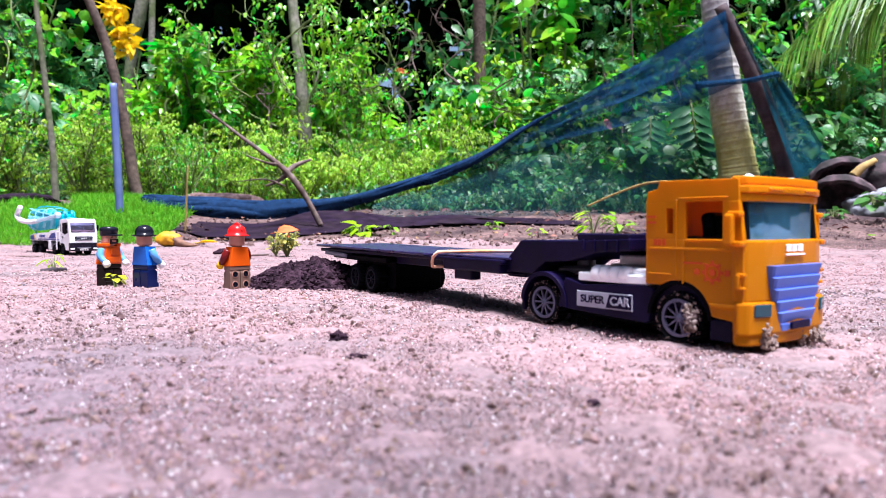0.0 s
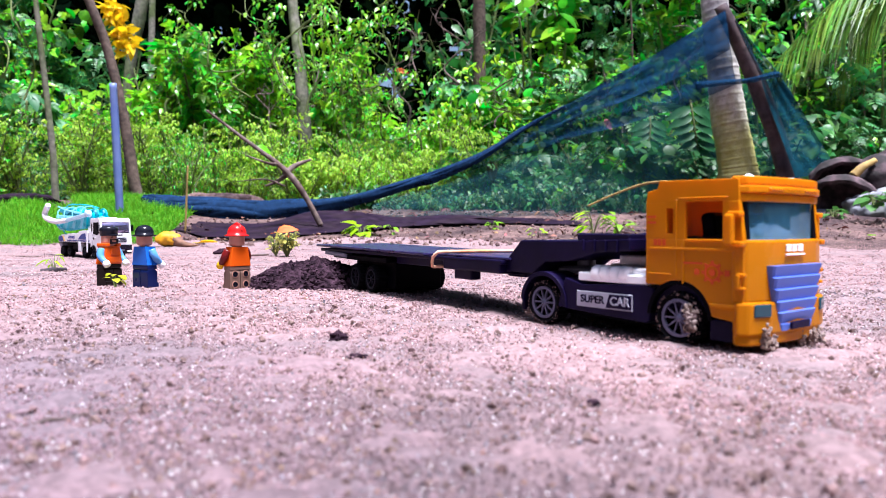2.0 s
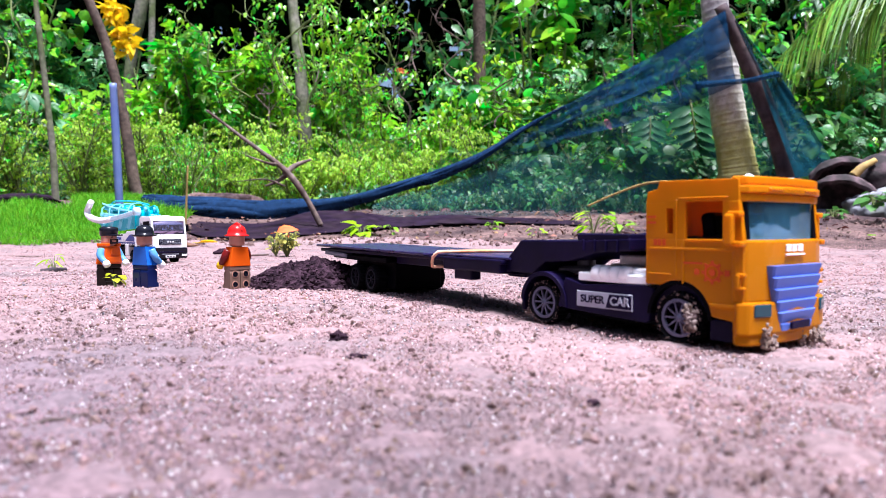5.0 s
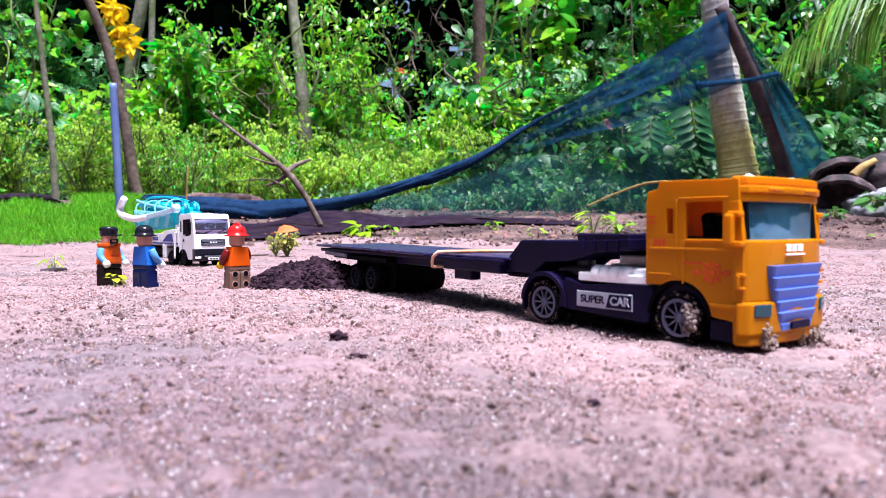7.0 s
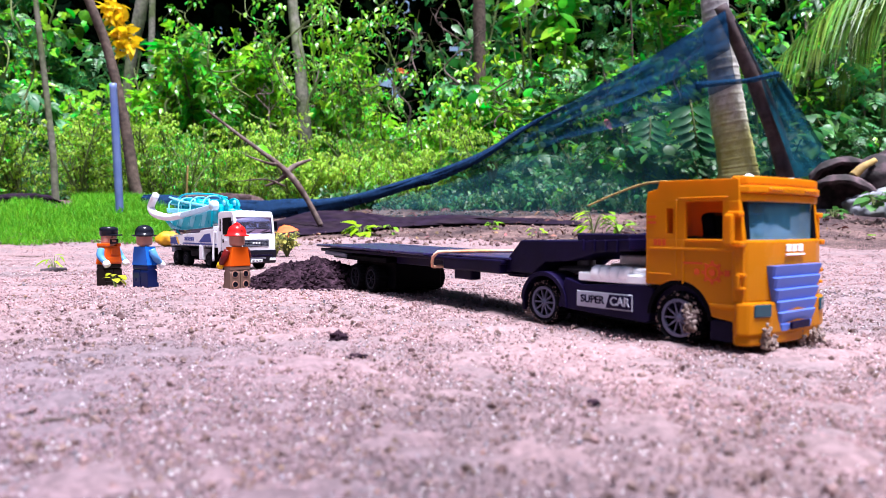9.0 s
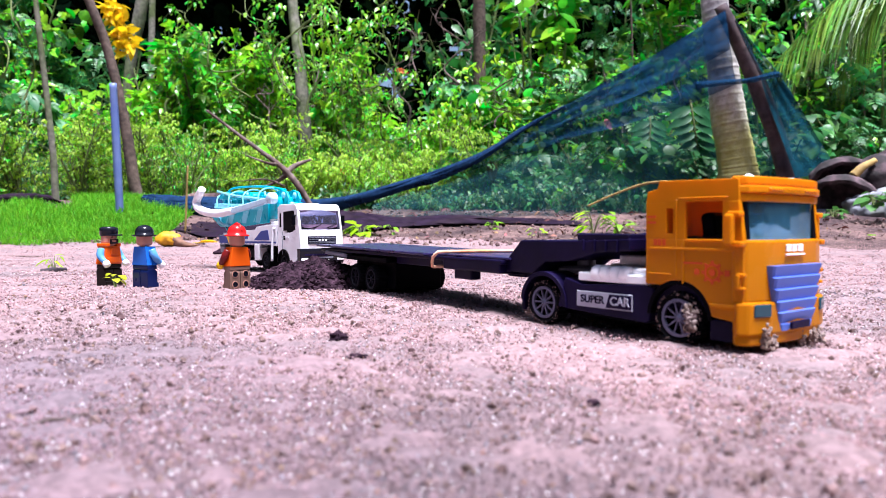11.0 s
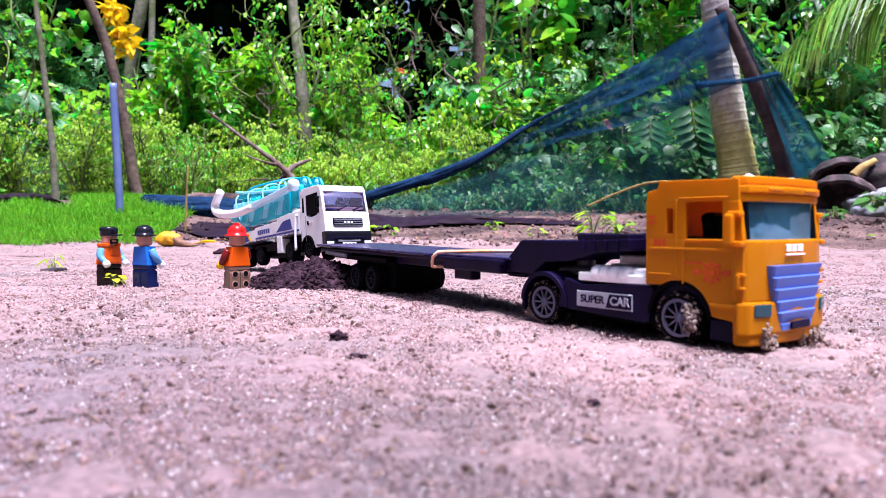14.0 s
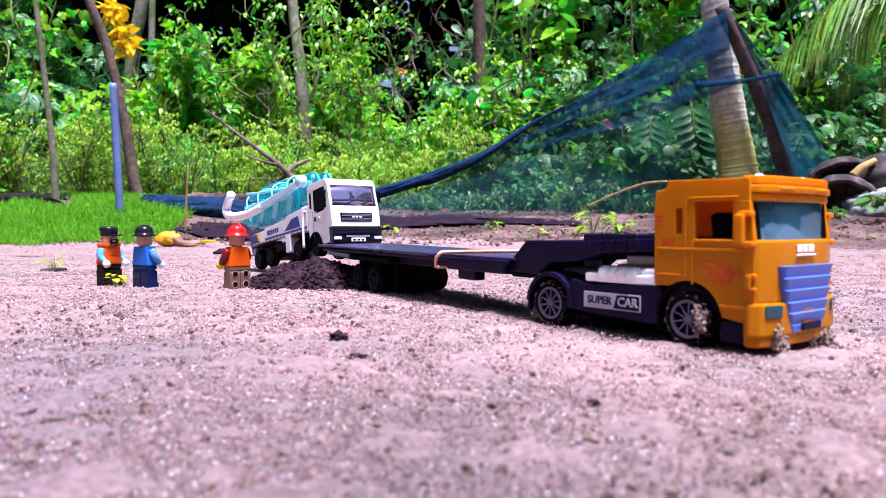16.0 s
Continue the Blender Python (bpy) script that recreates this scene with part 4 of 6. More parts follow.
# ---- white concrete pump truck ----
def build_pump_truck():
    t = thing("pump_truck", pose(-0.57, 1.09, 0), "white toy concrete pump truck with folded turquoise boom", "toy truck")
    W = 0.0205
    shell = None
    for s in (-1, 1):
        a, b = s * W, s * (W - 0.0015)
        low = [(-0.0105, 0.0330), (-0.0105, 0.0150)] + [(0.0100 * math.cos(radians(k)), 0.0085 + 0.0100 * math.sin(radians(k))) for k in range(126, 17, -12)] + [(0.0118, 0.0085), (0.0245, 0.0085), (0.0272, 0.0110), (0.0278, 0.0240), (0.0266, 0.0352), (0.0100, 0.0330)]
        shell = prism(low, a, b, 0.0002, shell)
        prism([(-0.0105, 0.0329), (0.0030, 0.0329), (0.0030, 0.0505), (-0.0105, 0.0520)], a, b, 0.0002, shell)
        prism([(0.0170, 0.0335), (0.0266, 0.0351), (0.0232, 0.0520), (0.0160, 0.0520)], a, b, 0.0002, shell)
        prism([(-0.0105, 0.0500), (0.0238, 0.0515), (0.0215, 0.0555), (0.0190, 0.0568), (-0.0060, 0.0568), (-0.0105, 0.0545)], a, b, 0.0003, shell)
        cuboid((0.0060, 0.0006, 0.0008), (0.0060, s * (W + 0.0002), 0.0290), 0, None, 1, shell)
    prism([(-0.0105, 0.0545), (-0.0060, 0.0568), (0.0190, 0.0568), (0.0215, 0.0555), (0.0238, 0.0515), (0.0220, 0.0508), (0.0195, 0.0545), (-0.0105, 0.0525)], -W + 0.0008, W - 0.0008, 0.0003, shell)
    cuboid((0.0015, 2 * W - 0.002, 0.0400), (-0.0100, 0, 0.0340), 0.0004, None, 2, shell)
    prism([(0.0260, 0.0356), (0.0272, 0.0352), (0.0284, 0.0240), (0.0280, 0.0170), (0.0260, 0.0170)], -W, W, 0.0009, shell)
    part("cab", shell, WHITE, t, "white plastic cab")
    # bowed windscreen, set proud of the posts at its middle
    b = bmesh.new()
    rows = []
    for k in range(25):
        y = (W - 0.0019) * (k / 12 - 1)
        x = 0.0270 - 0.0019 * (k / 12 - 1) ** 2
        rows.append([b.verts.new((x - d, y, z)) for d, z in ((0.0012, 0.0354), (0.0, 0.0354), (0.0009, 0.0408), (0.0019, 0.0462), (0.0030, 0.0514), (0.0042, 0.0514))])
    for p, q in zip(rows, rows[1:]):
        for a in range(6):
            b.faces.new((p[a], p[(a + 1) % 6], q[(a + 1) % 6], q[a]))
    b.faces.new(rows[0])
    b.faces.new(rows[-1][::-1])
    bmesh.ops.recalc_face_normals(b, faces=b.faces)
    part("windscreen", b, REFLECT, t, "violet-tinted windscreen reflecting trees and sky", smooth=True)
    for s in (-1, 1):
        b = cuboid((0.0008, 0.0016, 0.0150), (0.0250, s * (W - 0.0012), 0.0434), 0.0002, pose(0, 0, 0, 0, -10.5, 0))
        part("windscreen_post", b, WHITE, t)
        part("side_window", prism([(0.0000, 0.0345), (0.0205, 0.0350), (0.0185, 0.0510), (0.0000, 0.0505)], s * (W + 0.0002), s * (W - 0.0011), 0), BLACK, t, "black side window")
        b = cuboid((0.0026, 0.0034, 0.0090), (0.0225, s * (W + 0.0030), 0.0430), 0.0008)
        cuboid((0.0010, 0.0030, 0.0008), (0.0215, s * (W + 0.0008), 0.0470), 0, None, 1, b)
        part("mirror", b, BLACK, t, "black wing mirror")
        part("headlight", cuboid((0.0014, 0.0062, 0.0022), (0.0288, s * 0.0170, 0.0108), 0.0005), SILVER, t, "clear silver headlight")
        part("quarter_window", prism([(-0.0072, 0.0375), (-0.0040, 0.0375), (-0.0040, 0.0495), (-0.0066, 0.0495)], s * (W + 0.0002), s * (W - 0.0008), 0.0002), BLACK, t, "narrow dark quarter window")
        part("door_handle", cuboid((0.0022, 0.0008, 0.0034), (0.0016, s * (W + 0.0003), 0.0285), 0.0003), BLACK, t)
        part("door_line", cuboid((0.0004, 0.0004, 0.0200), (-0.0022, s * (W + 0.0001), 0.0245)), GREY, t)
    b = cuboid((0.0014, 0.0270, 0.0068), (0.0279, 0, 0.0265), 0.0004)
    g = part("grille", b, NAVY, t, "dark navy radiator grille")
    for z in (0.0243, 0.0256, 0.0274, 0.0287):
        part("grille_bar", cuboid((0.0006, 0.0250, 0.0004), (0.0288, 0, z)), GREY, g)
    for y in (-0.0030, 0.0, 0.0030):
        part("badge_bar", cuboid((0.0006, 0.0018, 0.0014), (0.0291, y, 0.0266), 0.0002), WHITE, g)
    b = prism([(0.0230, 0.0198), (0.0286, 0.0198), (0.0290, 0.0180), (0.0286, 0.0085), (0.0270, 0.0068), (0.0230, 0.0068)], -W - 0.0003, W + 0.0003, 0.0005)
    part("bumper", b, FIG_BLACK, t, "glossy black front bumper")
    part("number_plate", cuboid((0.0008, 0.0120, 0.0028), (0.0290, 0, 0.0095), 0.0002), WHITE, t, "white plate with dark bars")
    for y in (-0.0035, 0.0, 0.0035):
        part("plate_bar", cuboid((0.0004, 0.0022, 0.0010), (0.0295, y, 0.0095)), BLACK, t)
    part("windscreen_seal", prism([(0.0265, 0.0350), (0.0268, 0.0356), (0.0264, 0.0362), (0.0260, 0.0350)], -W + 0.0020, W - 0.0020), BLACK, t)
    for y in (-0.008, 0.006):
        part("wiper", tube([(0.0272, y, 0.0356), (0.0262, y + 0.009, 0.0400)], 0.0003, 5), BLACK, t)
    part("bumper_lip", prism([(0.0285, -0.0195), (0.0296, -0.0120), (0.0300, 0), (0.0296, 0.0120), (0.0285, 0.0195), (0.0280, 0.0195), (0.0280, -0.0195)], 0.0138, 0.0152, 0.0002, None, "z"), NAVY, t)
    part("bumper_slot", cuboid((0.0008, 0.0200, 0.0016), (0.0289, 0, 0.0122), 0.0003), GREY, t)
    part("roof_hatch", cuboid((0.010, 0.016, 0.0012), (0.006, 0, 0.0572), 0.0004), WHITE, t)
    part("interior", cuboid((0.022, 0.036, 0.018), (0.0040, 0, 0.0290), 0.001), BLACK, t)
    b = None
    for y in (-0.009, 0.009):
        b = cuboid((0.004, 0.010, 0.014), (0.001, y, 0.0440), 0.001, None, 2, b)
    part("seat", b, GREY, t)
    # chassis and body
    b = cuboid((0.162, 0.016, 0.0100), (-0.056, 0, 0.0160), 0.0008)
    part("chassis", b, BLACK, t)
    # added block that blackens the gap between the wheels under the bed
    part("underside_fill", cuboid((0.112, 0.026, 0.0125), (-0.062, 0, 0.0135), 0.001), BLACK, t, "black block added to fill the dark gap under the bed")
    for s in (-1, 1):
        side = prism([(-0.0130, 0.0400), (-0.0130, 0.0215), (-0.0230, 0.0215), (-0.0260, 0.0225), (-0.1330, 0.0225), (-0.1330, 0.0310), (-0.1000, 0.0330), (-0.0980, 0.0345), (-0.0540, 0.0360), (-0.0520, 0.0385), (-0.0300, 0.0400), (-0.0250, 0.0400)], s * W, s * (W - 0.0060), 0.0004)
        q = part("side_panel", side, WHITE, t, "white side panel with blue stripe")
        y0, y1 = s * (W + 0.0003), s * (W - 0.0005)
        part("stripe", prism([(-0.0980, 0.0238), (-0.0140, 0.0238), (-0.0140, 0.0254), (-0.0980, 0.0254)], y0, y1), BLUE_STRIPE, q)
        part("stripe", prism([(-0.1325, 0.0235), (-0.1120, 0.0235), (-0.1180, 0.0312), (-0.1325, 0.0304)], y0, y1), BLUE_STRIPE, q)
        part("stripe", prism([(-0.1110, 0.0235), (-0.1070, 0.0235), (-0.1130, 0.0315), (-0.1170, 0.0312)], y0, y1), YELLOW_PRINT, q)
        part("stripe", prism([(-0.0560, 0.0265), (-0.0260, 0.0265), (-0.0290, 0.0355), (-0.0420, 0.0345)], y0, y1), BLUE_STRIPE, q)
        for k in range(6):
            part("letter_bar", prism([(-0.0930 + k * 0.0042, 0.0275), (-0.0900 + k * 0.0042, 0.0275), (-0.0900 + k * 0.0042, 0.0315), (-0.0930 + k * 0.0042, 0.0315)], y0, y1), BLUE_STRIPE, q)
        for k in range(14):
            part("rail_slot", cuboid((0.0022, 0.0006, 0.0012), (-0.128 + k * 0.008, s * (W + 0.0002), 0.0228)), GREY, q)
        b = tube(smooth_line([(-0.0150, s * (W + 0.0008), 0.0370), (-0.0165, s * (W + 0.0014), 0.0350), (-0.0180, s * (W + 0.0016), 0.0200), (-0.0182, s * (W + 0.0016), 0.0085)], 5), 0.0011, 8)
        part("outrigger_leg", b, WHITE, t, smooth=True)
        b = prism([(-0.0545, 0.0085), (-0.0455, 0.0085), (-0.0455, 0.0230), (-0.0545, 0.0230)], s * (W + 0.0008), s * (W - 0.008), 0.0006)
        part("outrigger_box", b, WHITE, t)
        for x0, x1 in ((-0.0440, -0.0240), (-0.1300, -0.0810)):
            b = cuboid((x1 - x0, 0.0085, 0.0012), ((x0 + x1) / 2, s * 0.0165, 0.0205), 0.0003)
            part("mudguard", b, BLACK, t)
        arch_o = [(0.0106 * math.cos(radians(k)), 0.0085 + 0.0106 * math.sin(radians(k))) for k in range(0, 181, 12)]
        arch_i = [(0.0094 * math.cos(radians(k)), 0.0085 + 0.0094 * math.sin(radians(k))) for k in range(180, -1, -12)]
        part("wheel_arch", prism(arch_o + arch_i, s * (W + 0.0008), s * (W - 0.0060), 0.0002), BLACK, t, "black wheel arch")
        part("fuel_tank", cuboid((0.022, 0.010, 0.0070), (-0.070, s * 0.0140, 0.0150), 0.001), BLACK, t, "black side tank")
    b = cuboid((0.118, 2 * W - 0.006, 0.0030), (-0.072, 0, 0.0320), 0.0006)
    cuboid((0.022, 0.030, 0.010), (-0.024, 0, 0.0380), 0.001, None, 2, b)
    part("bed", b, WHITE, t)
    part("hopper", prism([(-0.1360, 0.0310), (-0.1500, 0.0315), (-0.1440, 0.0140), (-0.1340, 0.0140)], -0.015, 0.015, 0.0008), GREY, t, "grey rear hopper")
    # folded boom
    def beam(p, q, h, w, mat, label=""):
        p, q = Vector(p), Vector(q)
        m = Matrix.Translation((p + q) / 2) @ (q - p).to_track_quat("X", "Z").to_matrix().to_4x4()
        b = cuboid(((q - p).length, w, h), (0, 0, 0), min(h, w) * 0.18)
        L = (q - p).length
        for k in (-0.3, 0, 0.3):
            cuboid((L * 0.05, w * 1.12, h * 1.08), (L * k, 0, 0), 0.0003, None, 1, b)
        b.transform(m)
        return part("boom_section", b, mat, t, label)
    part("turret", lathe([(0.012, 0.030), (0.012, 0.036), (0.009, 0.040), (0.008, 0.052), (0.010, 0.060)], 20, None, pose(-0.028, 0.002, 0)), TURQUOISE, t, "turquoise boom turret", smooth=True)
    beam((-0.024, -0.005, 0.0550), (-0.150, -0.005, 0.0500), 0.0190, 0.0150, TURQUOISE, "turquoise main boom section")
    beam((-0.028, 0.008, 0.0610), (-0.158, 0.006, 0.0640), 0.0080, 0.0065, TURQUOISE)
    beam((-0.036, -0.001, 0.0665), (-0.166, -0.002, 0.0730), 0.0055, 0.0060, TURQUOISE)
    beam((-0.050, -0.012, 0.0560), (-0.158, -0.013, 0.0610), 0.0050, 0.0045, PALE_TURQ, "pale turquoise boom tip section")
    beam((-0.100, 0.002, 0.0480), (-0.170, 0.002, 0.0560), 0.0090, 0.0120, TURQUOISE)
    for k, (x, y, z) in enumerate(((-0.030, -0.003, 0.060), (-0.158, 0.004, 0.068), (-0.152, -0.004, 0.0520), (-0.080, -0.003, 0.0660))):
        part("boom_joint", lathe([(0.0042, -0.009), (0.0048, -0.007), (0.0048, 0.007), (0.0042, 0.009)], 16, None, pose(x, y, z, 90, 0, 0)), TURQUOISE, t, smooth=True)
    for x in (-0.055, -0.088, -0.120, -0.148):
        arc = [(x, -0.016, 0.058), (x - 0.002, -0.015, 0.068), (x - 0.004, -0.008, 0.0735), (x - 0.005, 0.002, 0.0740), (x - 0.006, 0.009, 0.068)]
        part("pipe_clamp", tube(smooth_line(arc, 4), 0.0008, 6), PALE_TURQ, t, smooth=True)
    part("delivery_pipe", tube(smooth_line([(-0.026, -0.011, 0.0600), (-0.060, -0.0125, 0.0640), (-0.120, -0.013, 0.0700), (-0.162, -0.010, 0.0760)], 6), 0.0013, 8), PALE_TURQ, t, smooth=True)
    part("boom_rail", tube(smooth_line([(-0.040, 0.003, 0.0720), (-0.080, 0.002, 0.0770), (-0.145, 0.001, 0.0790), (-0.164, 0.0, 0.0730)], 6), 0.0010, 8), TURQUOISE, t, smooth=True)
    part("hydraulic_ram", tube([(-0.034, -0.009, 0.0455), (-0.100, -0.010, 0.0420)], 0.0017, 10), SILVER, t, smooth=True)
    part("cradle", tube(smooth_line([(-0.120, -0.012, 0.029), (-0.135, -0.013, 0.040), (-0.146, -0.008, 0.050)], 5), 0.0012, 8), TURQUOISE, t, smooth=True)
    part("end_hose", tube(smooth_line([(-0.102, -0.0190, 0.0545), (-0.135, -0.020, 0.0525), (-0.168, -0.020, 0.0550), (-0.1865, -0.020, 0.0590), (-0.1930, -0.020, 0.0640), (-0.1900, -0.020, 0.0695), (-0.1770, -0.020, 0.0785)], 6), spread([0.0036, 0.0041, 0.0043, 0.0041, 0.0040], 37), 14), WHITE, t, "thick white end hose", smooth=True)
    arm = tube([(-0.026, -0.0165, 0.0630), (-0.062, -0.0180, 0.0585), (-0.106, -0.0190, 0.0543)], [0.0034, 0.0037, 0.0040], 4)
    bmesh.ops.bevel(arm, geom=arm.edges[:], offset=0.0008, segments=2, affect="EDGES", profile=0.5)
    part("hose_arm", arm, PALE_BLUE, t, "pale blue boom arm carrying the hose")
    part("arm_joint", lathe([(0.0044, -0.0035), (0.0050, -0.0025), (0.0050, 0.0025), (0.0044, 0.0035)], 18, None, pose(-0.027, -0.0170, 0.0632, 90, 0, 0)), PALE_BLUE, t, smooth=True)
    # knuckle plates at the boom's front
    for y in (-0.0075, 0.0035):
        part("knuckle_plate", prism([(-0.036, 0.0480), (-0.020, 0.0540), (-0.0150, 0.0630), (-0.019, 0.0690), (-0.028, 0.0715), (-0.042, 0.0690)], y, y + 0.0022, 0.0005), TURQUOISE, t, "turquoise knuckle plate")
        part("knuckle_pin", lathe([(0.0028, -0.002), (0.0032, -0.001), (0.0032, 0.001), (0.0028, 0.002)], 14, None, pose(-0.024, y + 0.001, 0.0660, 90, 0, 0)), PALE_TURQ, t, smooth=True)
    for x in (-0.050, -0.086, -0.128):
        part("boom_strut", tube([(x, -0.0100, 0.0600), (x - 0.010, -0.0080, 0.0715)], 0.0011, 8), PALE_TURQ, t, smooth=True)
    part("boom_beam", cuboid((0.118, 0.0030, 0.0042), (-0.094, -0.0105, 0.0668), 0.0006, pose(0, 0, 0, 0, 2.5, 0)), TURQUOISE, t, "slim turquoise upper beam")
    # plated side of the main boom: a deep skirt with pale slanting plates
    part("boom_skirt", prism([(-0.042, 0.0420), (-0.040, 0.0590), (-0.150, 0.0565), (-0.174, 0.0575), (-0.166, 0.0490), (-0.146, 0.0395), (-0.110, 0.0385)], -0.0142, -0.0118, 0.0006), TURQUOISE, t, "turquoise plated boom side")
    for a, c in ((-0.050, 0.020), (-0.078, 0.022), (-0.108, 0.024), (-0.136, 0.018)):
        part("boom_plate", prism([(a, 0.0550), (a - c * 0.55, 0.0540), (a - c, 0.0430), (a - c * 0.35, 0.0420)], -0.0148, -0.0138, 0.0003), PALE_TURQ, t, "pale turquoise slanting plate")
    for a in (-0.064, -0.094, -0.124):
        part("boom_rib", cuboid((0.0016, 0.0010, 0.0150), (a, -0.0145, 0.0475), 0.0003, pose(0, 0, 0, 0, 25, 0)), TURQUOISE, t)
    part("outrigger_foot", tube(smooth_line([(-0.150, -0.0150, 0.0560), (-0.140, -0.0165, 0.0440), (-0.118, -0.0170, 0.0400)], 5), 0.0014, 8), PALE_TURQ, t, smooth=True)
    wheels = []
    for x in (0.0, -0.0333, -0.0918, -0.118):
        for s in (-1, 1):
            c = (x, s * 0.0170, 0.0084)
            wheels.append((build_wheel(t, c, 0.0084, 0.0070, 8, s, RUBBER, RIM_DARK, 0.55), c, 0.0084))
    return t, wheels


build_ground()
build_soil_pile()
TRUCK = build_tractor()
LOWBED = build_trailer()
PUMP = build_pump_truck()
build_figure("toy_figure", (-0.2350, 0.489, 0), -20, "cap", FIG_BLACK, PEACH, FIG_ORANGE, FIG_ORANGE, FIG_LIGHT_BLUE, WHITE, FIG_BROWN, "toy worker in orange vest, black cap and dark trousers", beard=True)
build_figure("toy_figure", (-0.2035, 0.474, 0), 62, "bowl", FIG_BLACK, PEACH, FIG_BLUE, FIG_BLUE, FIG_LIGHT_BLUE, WHITE, FIG_NAVY, "toy worker in blue with a black hard hat")
build_figure("toy_figure", (-0.1375, 0.464, 0), 138, "hard", SKIN_RED, PEACH, FIG_ORANGE, FIG_ORANGE, DARK_RED, FIG_YELLOW, FIG_TAN, "toy worker in orange vest with red hard hat", pockets=True)


# ---- plants ----
def add_tube(V, F4, pts, radii, n=4):
    """Appends a thin bar through points to lists of vertices and quads."""
    o = len(V)
    pts = [Vector(p) for p in pts]
    for i, p in enumerate(pts):
        d = (pts[min(i + 1, len(pts) - 1)] - pts[max(i - 1, 0)]).normalized()
        s = d.orthogonal().normalized()
        u = d.cross(s)
        for k in range(n):
            a = 2 * math.pi * k / n
            V.append((p + (s * math.cos(a) + u * math.sin(a)) * radii[i])[:])
    for i in range(len(pts) - 1):
        for k in range(n):
            F4.append((o + i * n + k, o + i * n + (k + 1) % n, o + (i + 1) * n + (k + 1) % n, o + (i + 1) * n + k))


def build_shrub(x, y, height, width, leaf, mat, seed, label, category="shrub", stems=5, twigs=7, per=9, bare=0.25, name="shrub", shape=None, stem_mat=None, thick=1.0, group="", stem_name="stem", droop=0.7, tilt=0.45):
    """Stems from one foot, twigs along them, leaves along the twigs."""
    rng = random.Random(seed)
    nrng = np.random.default_rng(seed)
    foot = Vector(on_ground(x, y, -0.01))
    t = thing(name, Matrix.Translation(foot), label, category, group)
    V, F4, spots, yaws = [], [], [], []
    for s in range(stems):
        a = rng.uniform(0, 6.28)
        r = width * rng.uniform(0.25, 1.0) * (0 if stems == 1 else 1)
        top = Vector((math.cos(a) * r, math.sin(a) * r, height * rng.uniform(0.7, 1.0)))
        mid = top * 0.5 + Vector((rng.gauss(0, 0.12) * width, rng.gauss(0, 0.12) * width, height * 0.08))
        line = smooth_line([(rng.gauss(0, 0.01), rng.gauss(0, 0.01), 0), mid, top], 6)
        w = 0.006 * thick * (0.5 + height)
        add_tube(V, F4, line, spread([w, w * 0.35], len(line)), 5)
        for k in range(twigs):
            f = bare + (1 - bare) * (k + rng.random()) / twigs
            p = line[min(len(line) - 1, int(f * (len(line) - 1)))]
            b = rng.uniform(0, 6.28)
            L = width * rng.uniform(0.35, 0.9) * (1.15 - 0.5 * f)
            q = p + Vector((math.cos(b) * L, math.sin(b) * L, L * rng.uniform(-0.1, 0.7)))
            m = (p + q) / 2 + Vector((rng.gauss(0, 0.1), rng.gauss(0, 0.1), 0.15)) * L
            tw = smooth_line([p, m, q], 4)
            add_tube(V, F4, tw, spread([w * 0.35, w * 0.12], len(tw)), 3)
            for j in range(per):
                g = 0.15 + 0.85 * (j + rng.random()) / per
                c = tw[min(len(tw) - 1, int(g * (len(tw) - 1) + 0.5))]
                spots.append((c + Vector((rng.gauss(0, 1), rng.gauss(0, 1), rng.gauss(0, 1))) * leaf * 0.35)[:])
                yaws.append(b + (1 if j % 2 else -1) * rng.uniform(0.4, 1.5))
    from_arrays(stem_name, np.array(V), np.array(F4), stem_mat or STEM, t)
    sv, sf = shape or (LEAF_V, LEAF_F)
    size = leaf * nrng.uniform(0.55, 1.25, len(spots))
    # leaves droop and turn towards the light of the clearing
    face = np.where(nrng.random(len(spots)) < 0.6, nrng.normal(-1.57, 0.8, len(spots)), np.array(yaws))
    LV, LF = scatter(sv, sf, np.array(spots), size, nrng, tilt, face, droop)
    from_arrays("crown", LV, LF, mat, t)
    return t


def build_weed(at, size, n, mat, seed, label, shape=None, category="weed", tilt=0.25, leaf=1.0):
    """A seedling: each leaf on a stalk of its own."""
    rng = np.random.default_rng(seed)
    t = thing("weed", Matrix.Translation(at), label, category)
    sv, sf = shape or (LEAF_V, LEAF_F)
    for k in range(n):
        a = rng.uniform(0, 6.28)
        h = size * rng.uniform(0.2, 0.75)
        q = Vector((math.cos(a) * size * 0.25, math.sin(a) * size * 0.25, h))
        V, F4 = [], []
        add_tube(V, F4, [(0, 0, -0.003), q * 0.5 + Vector((0, 0, h * 0.15)), q], [size * 0.022, size * 0.018, size * 0.01], 4)
        from_arrays("stalk", np.array(V), np.array(F4), STEM, t)
        LV, LF = scatter(sv, sf, np.array([q[:]]), np.array([size * leaf * rng.uniform(0.35, 0.7)]), rng, tilt, np.array([a + rng.normal(0, 0.4)]))
        from_arrays("leaf", LV, LF, mat, t)
    return t


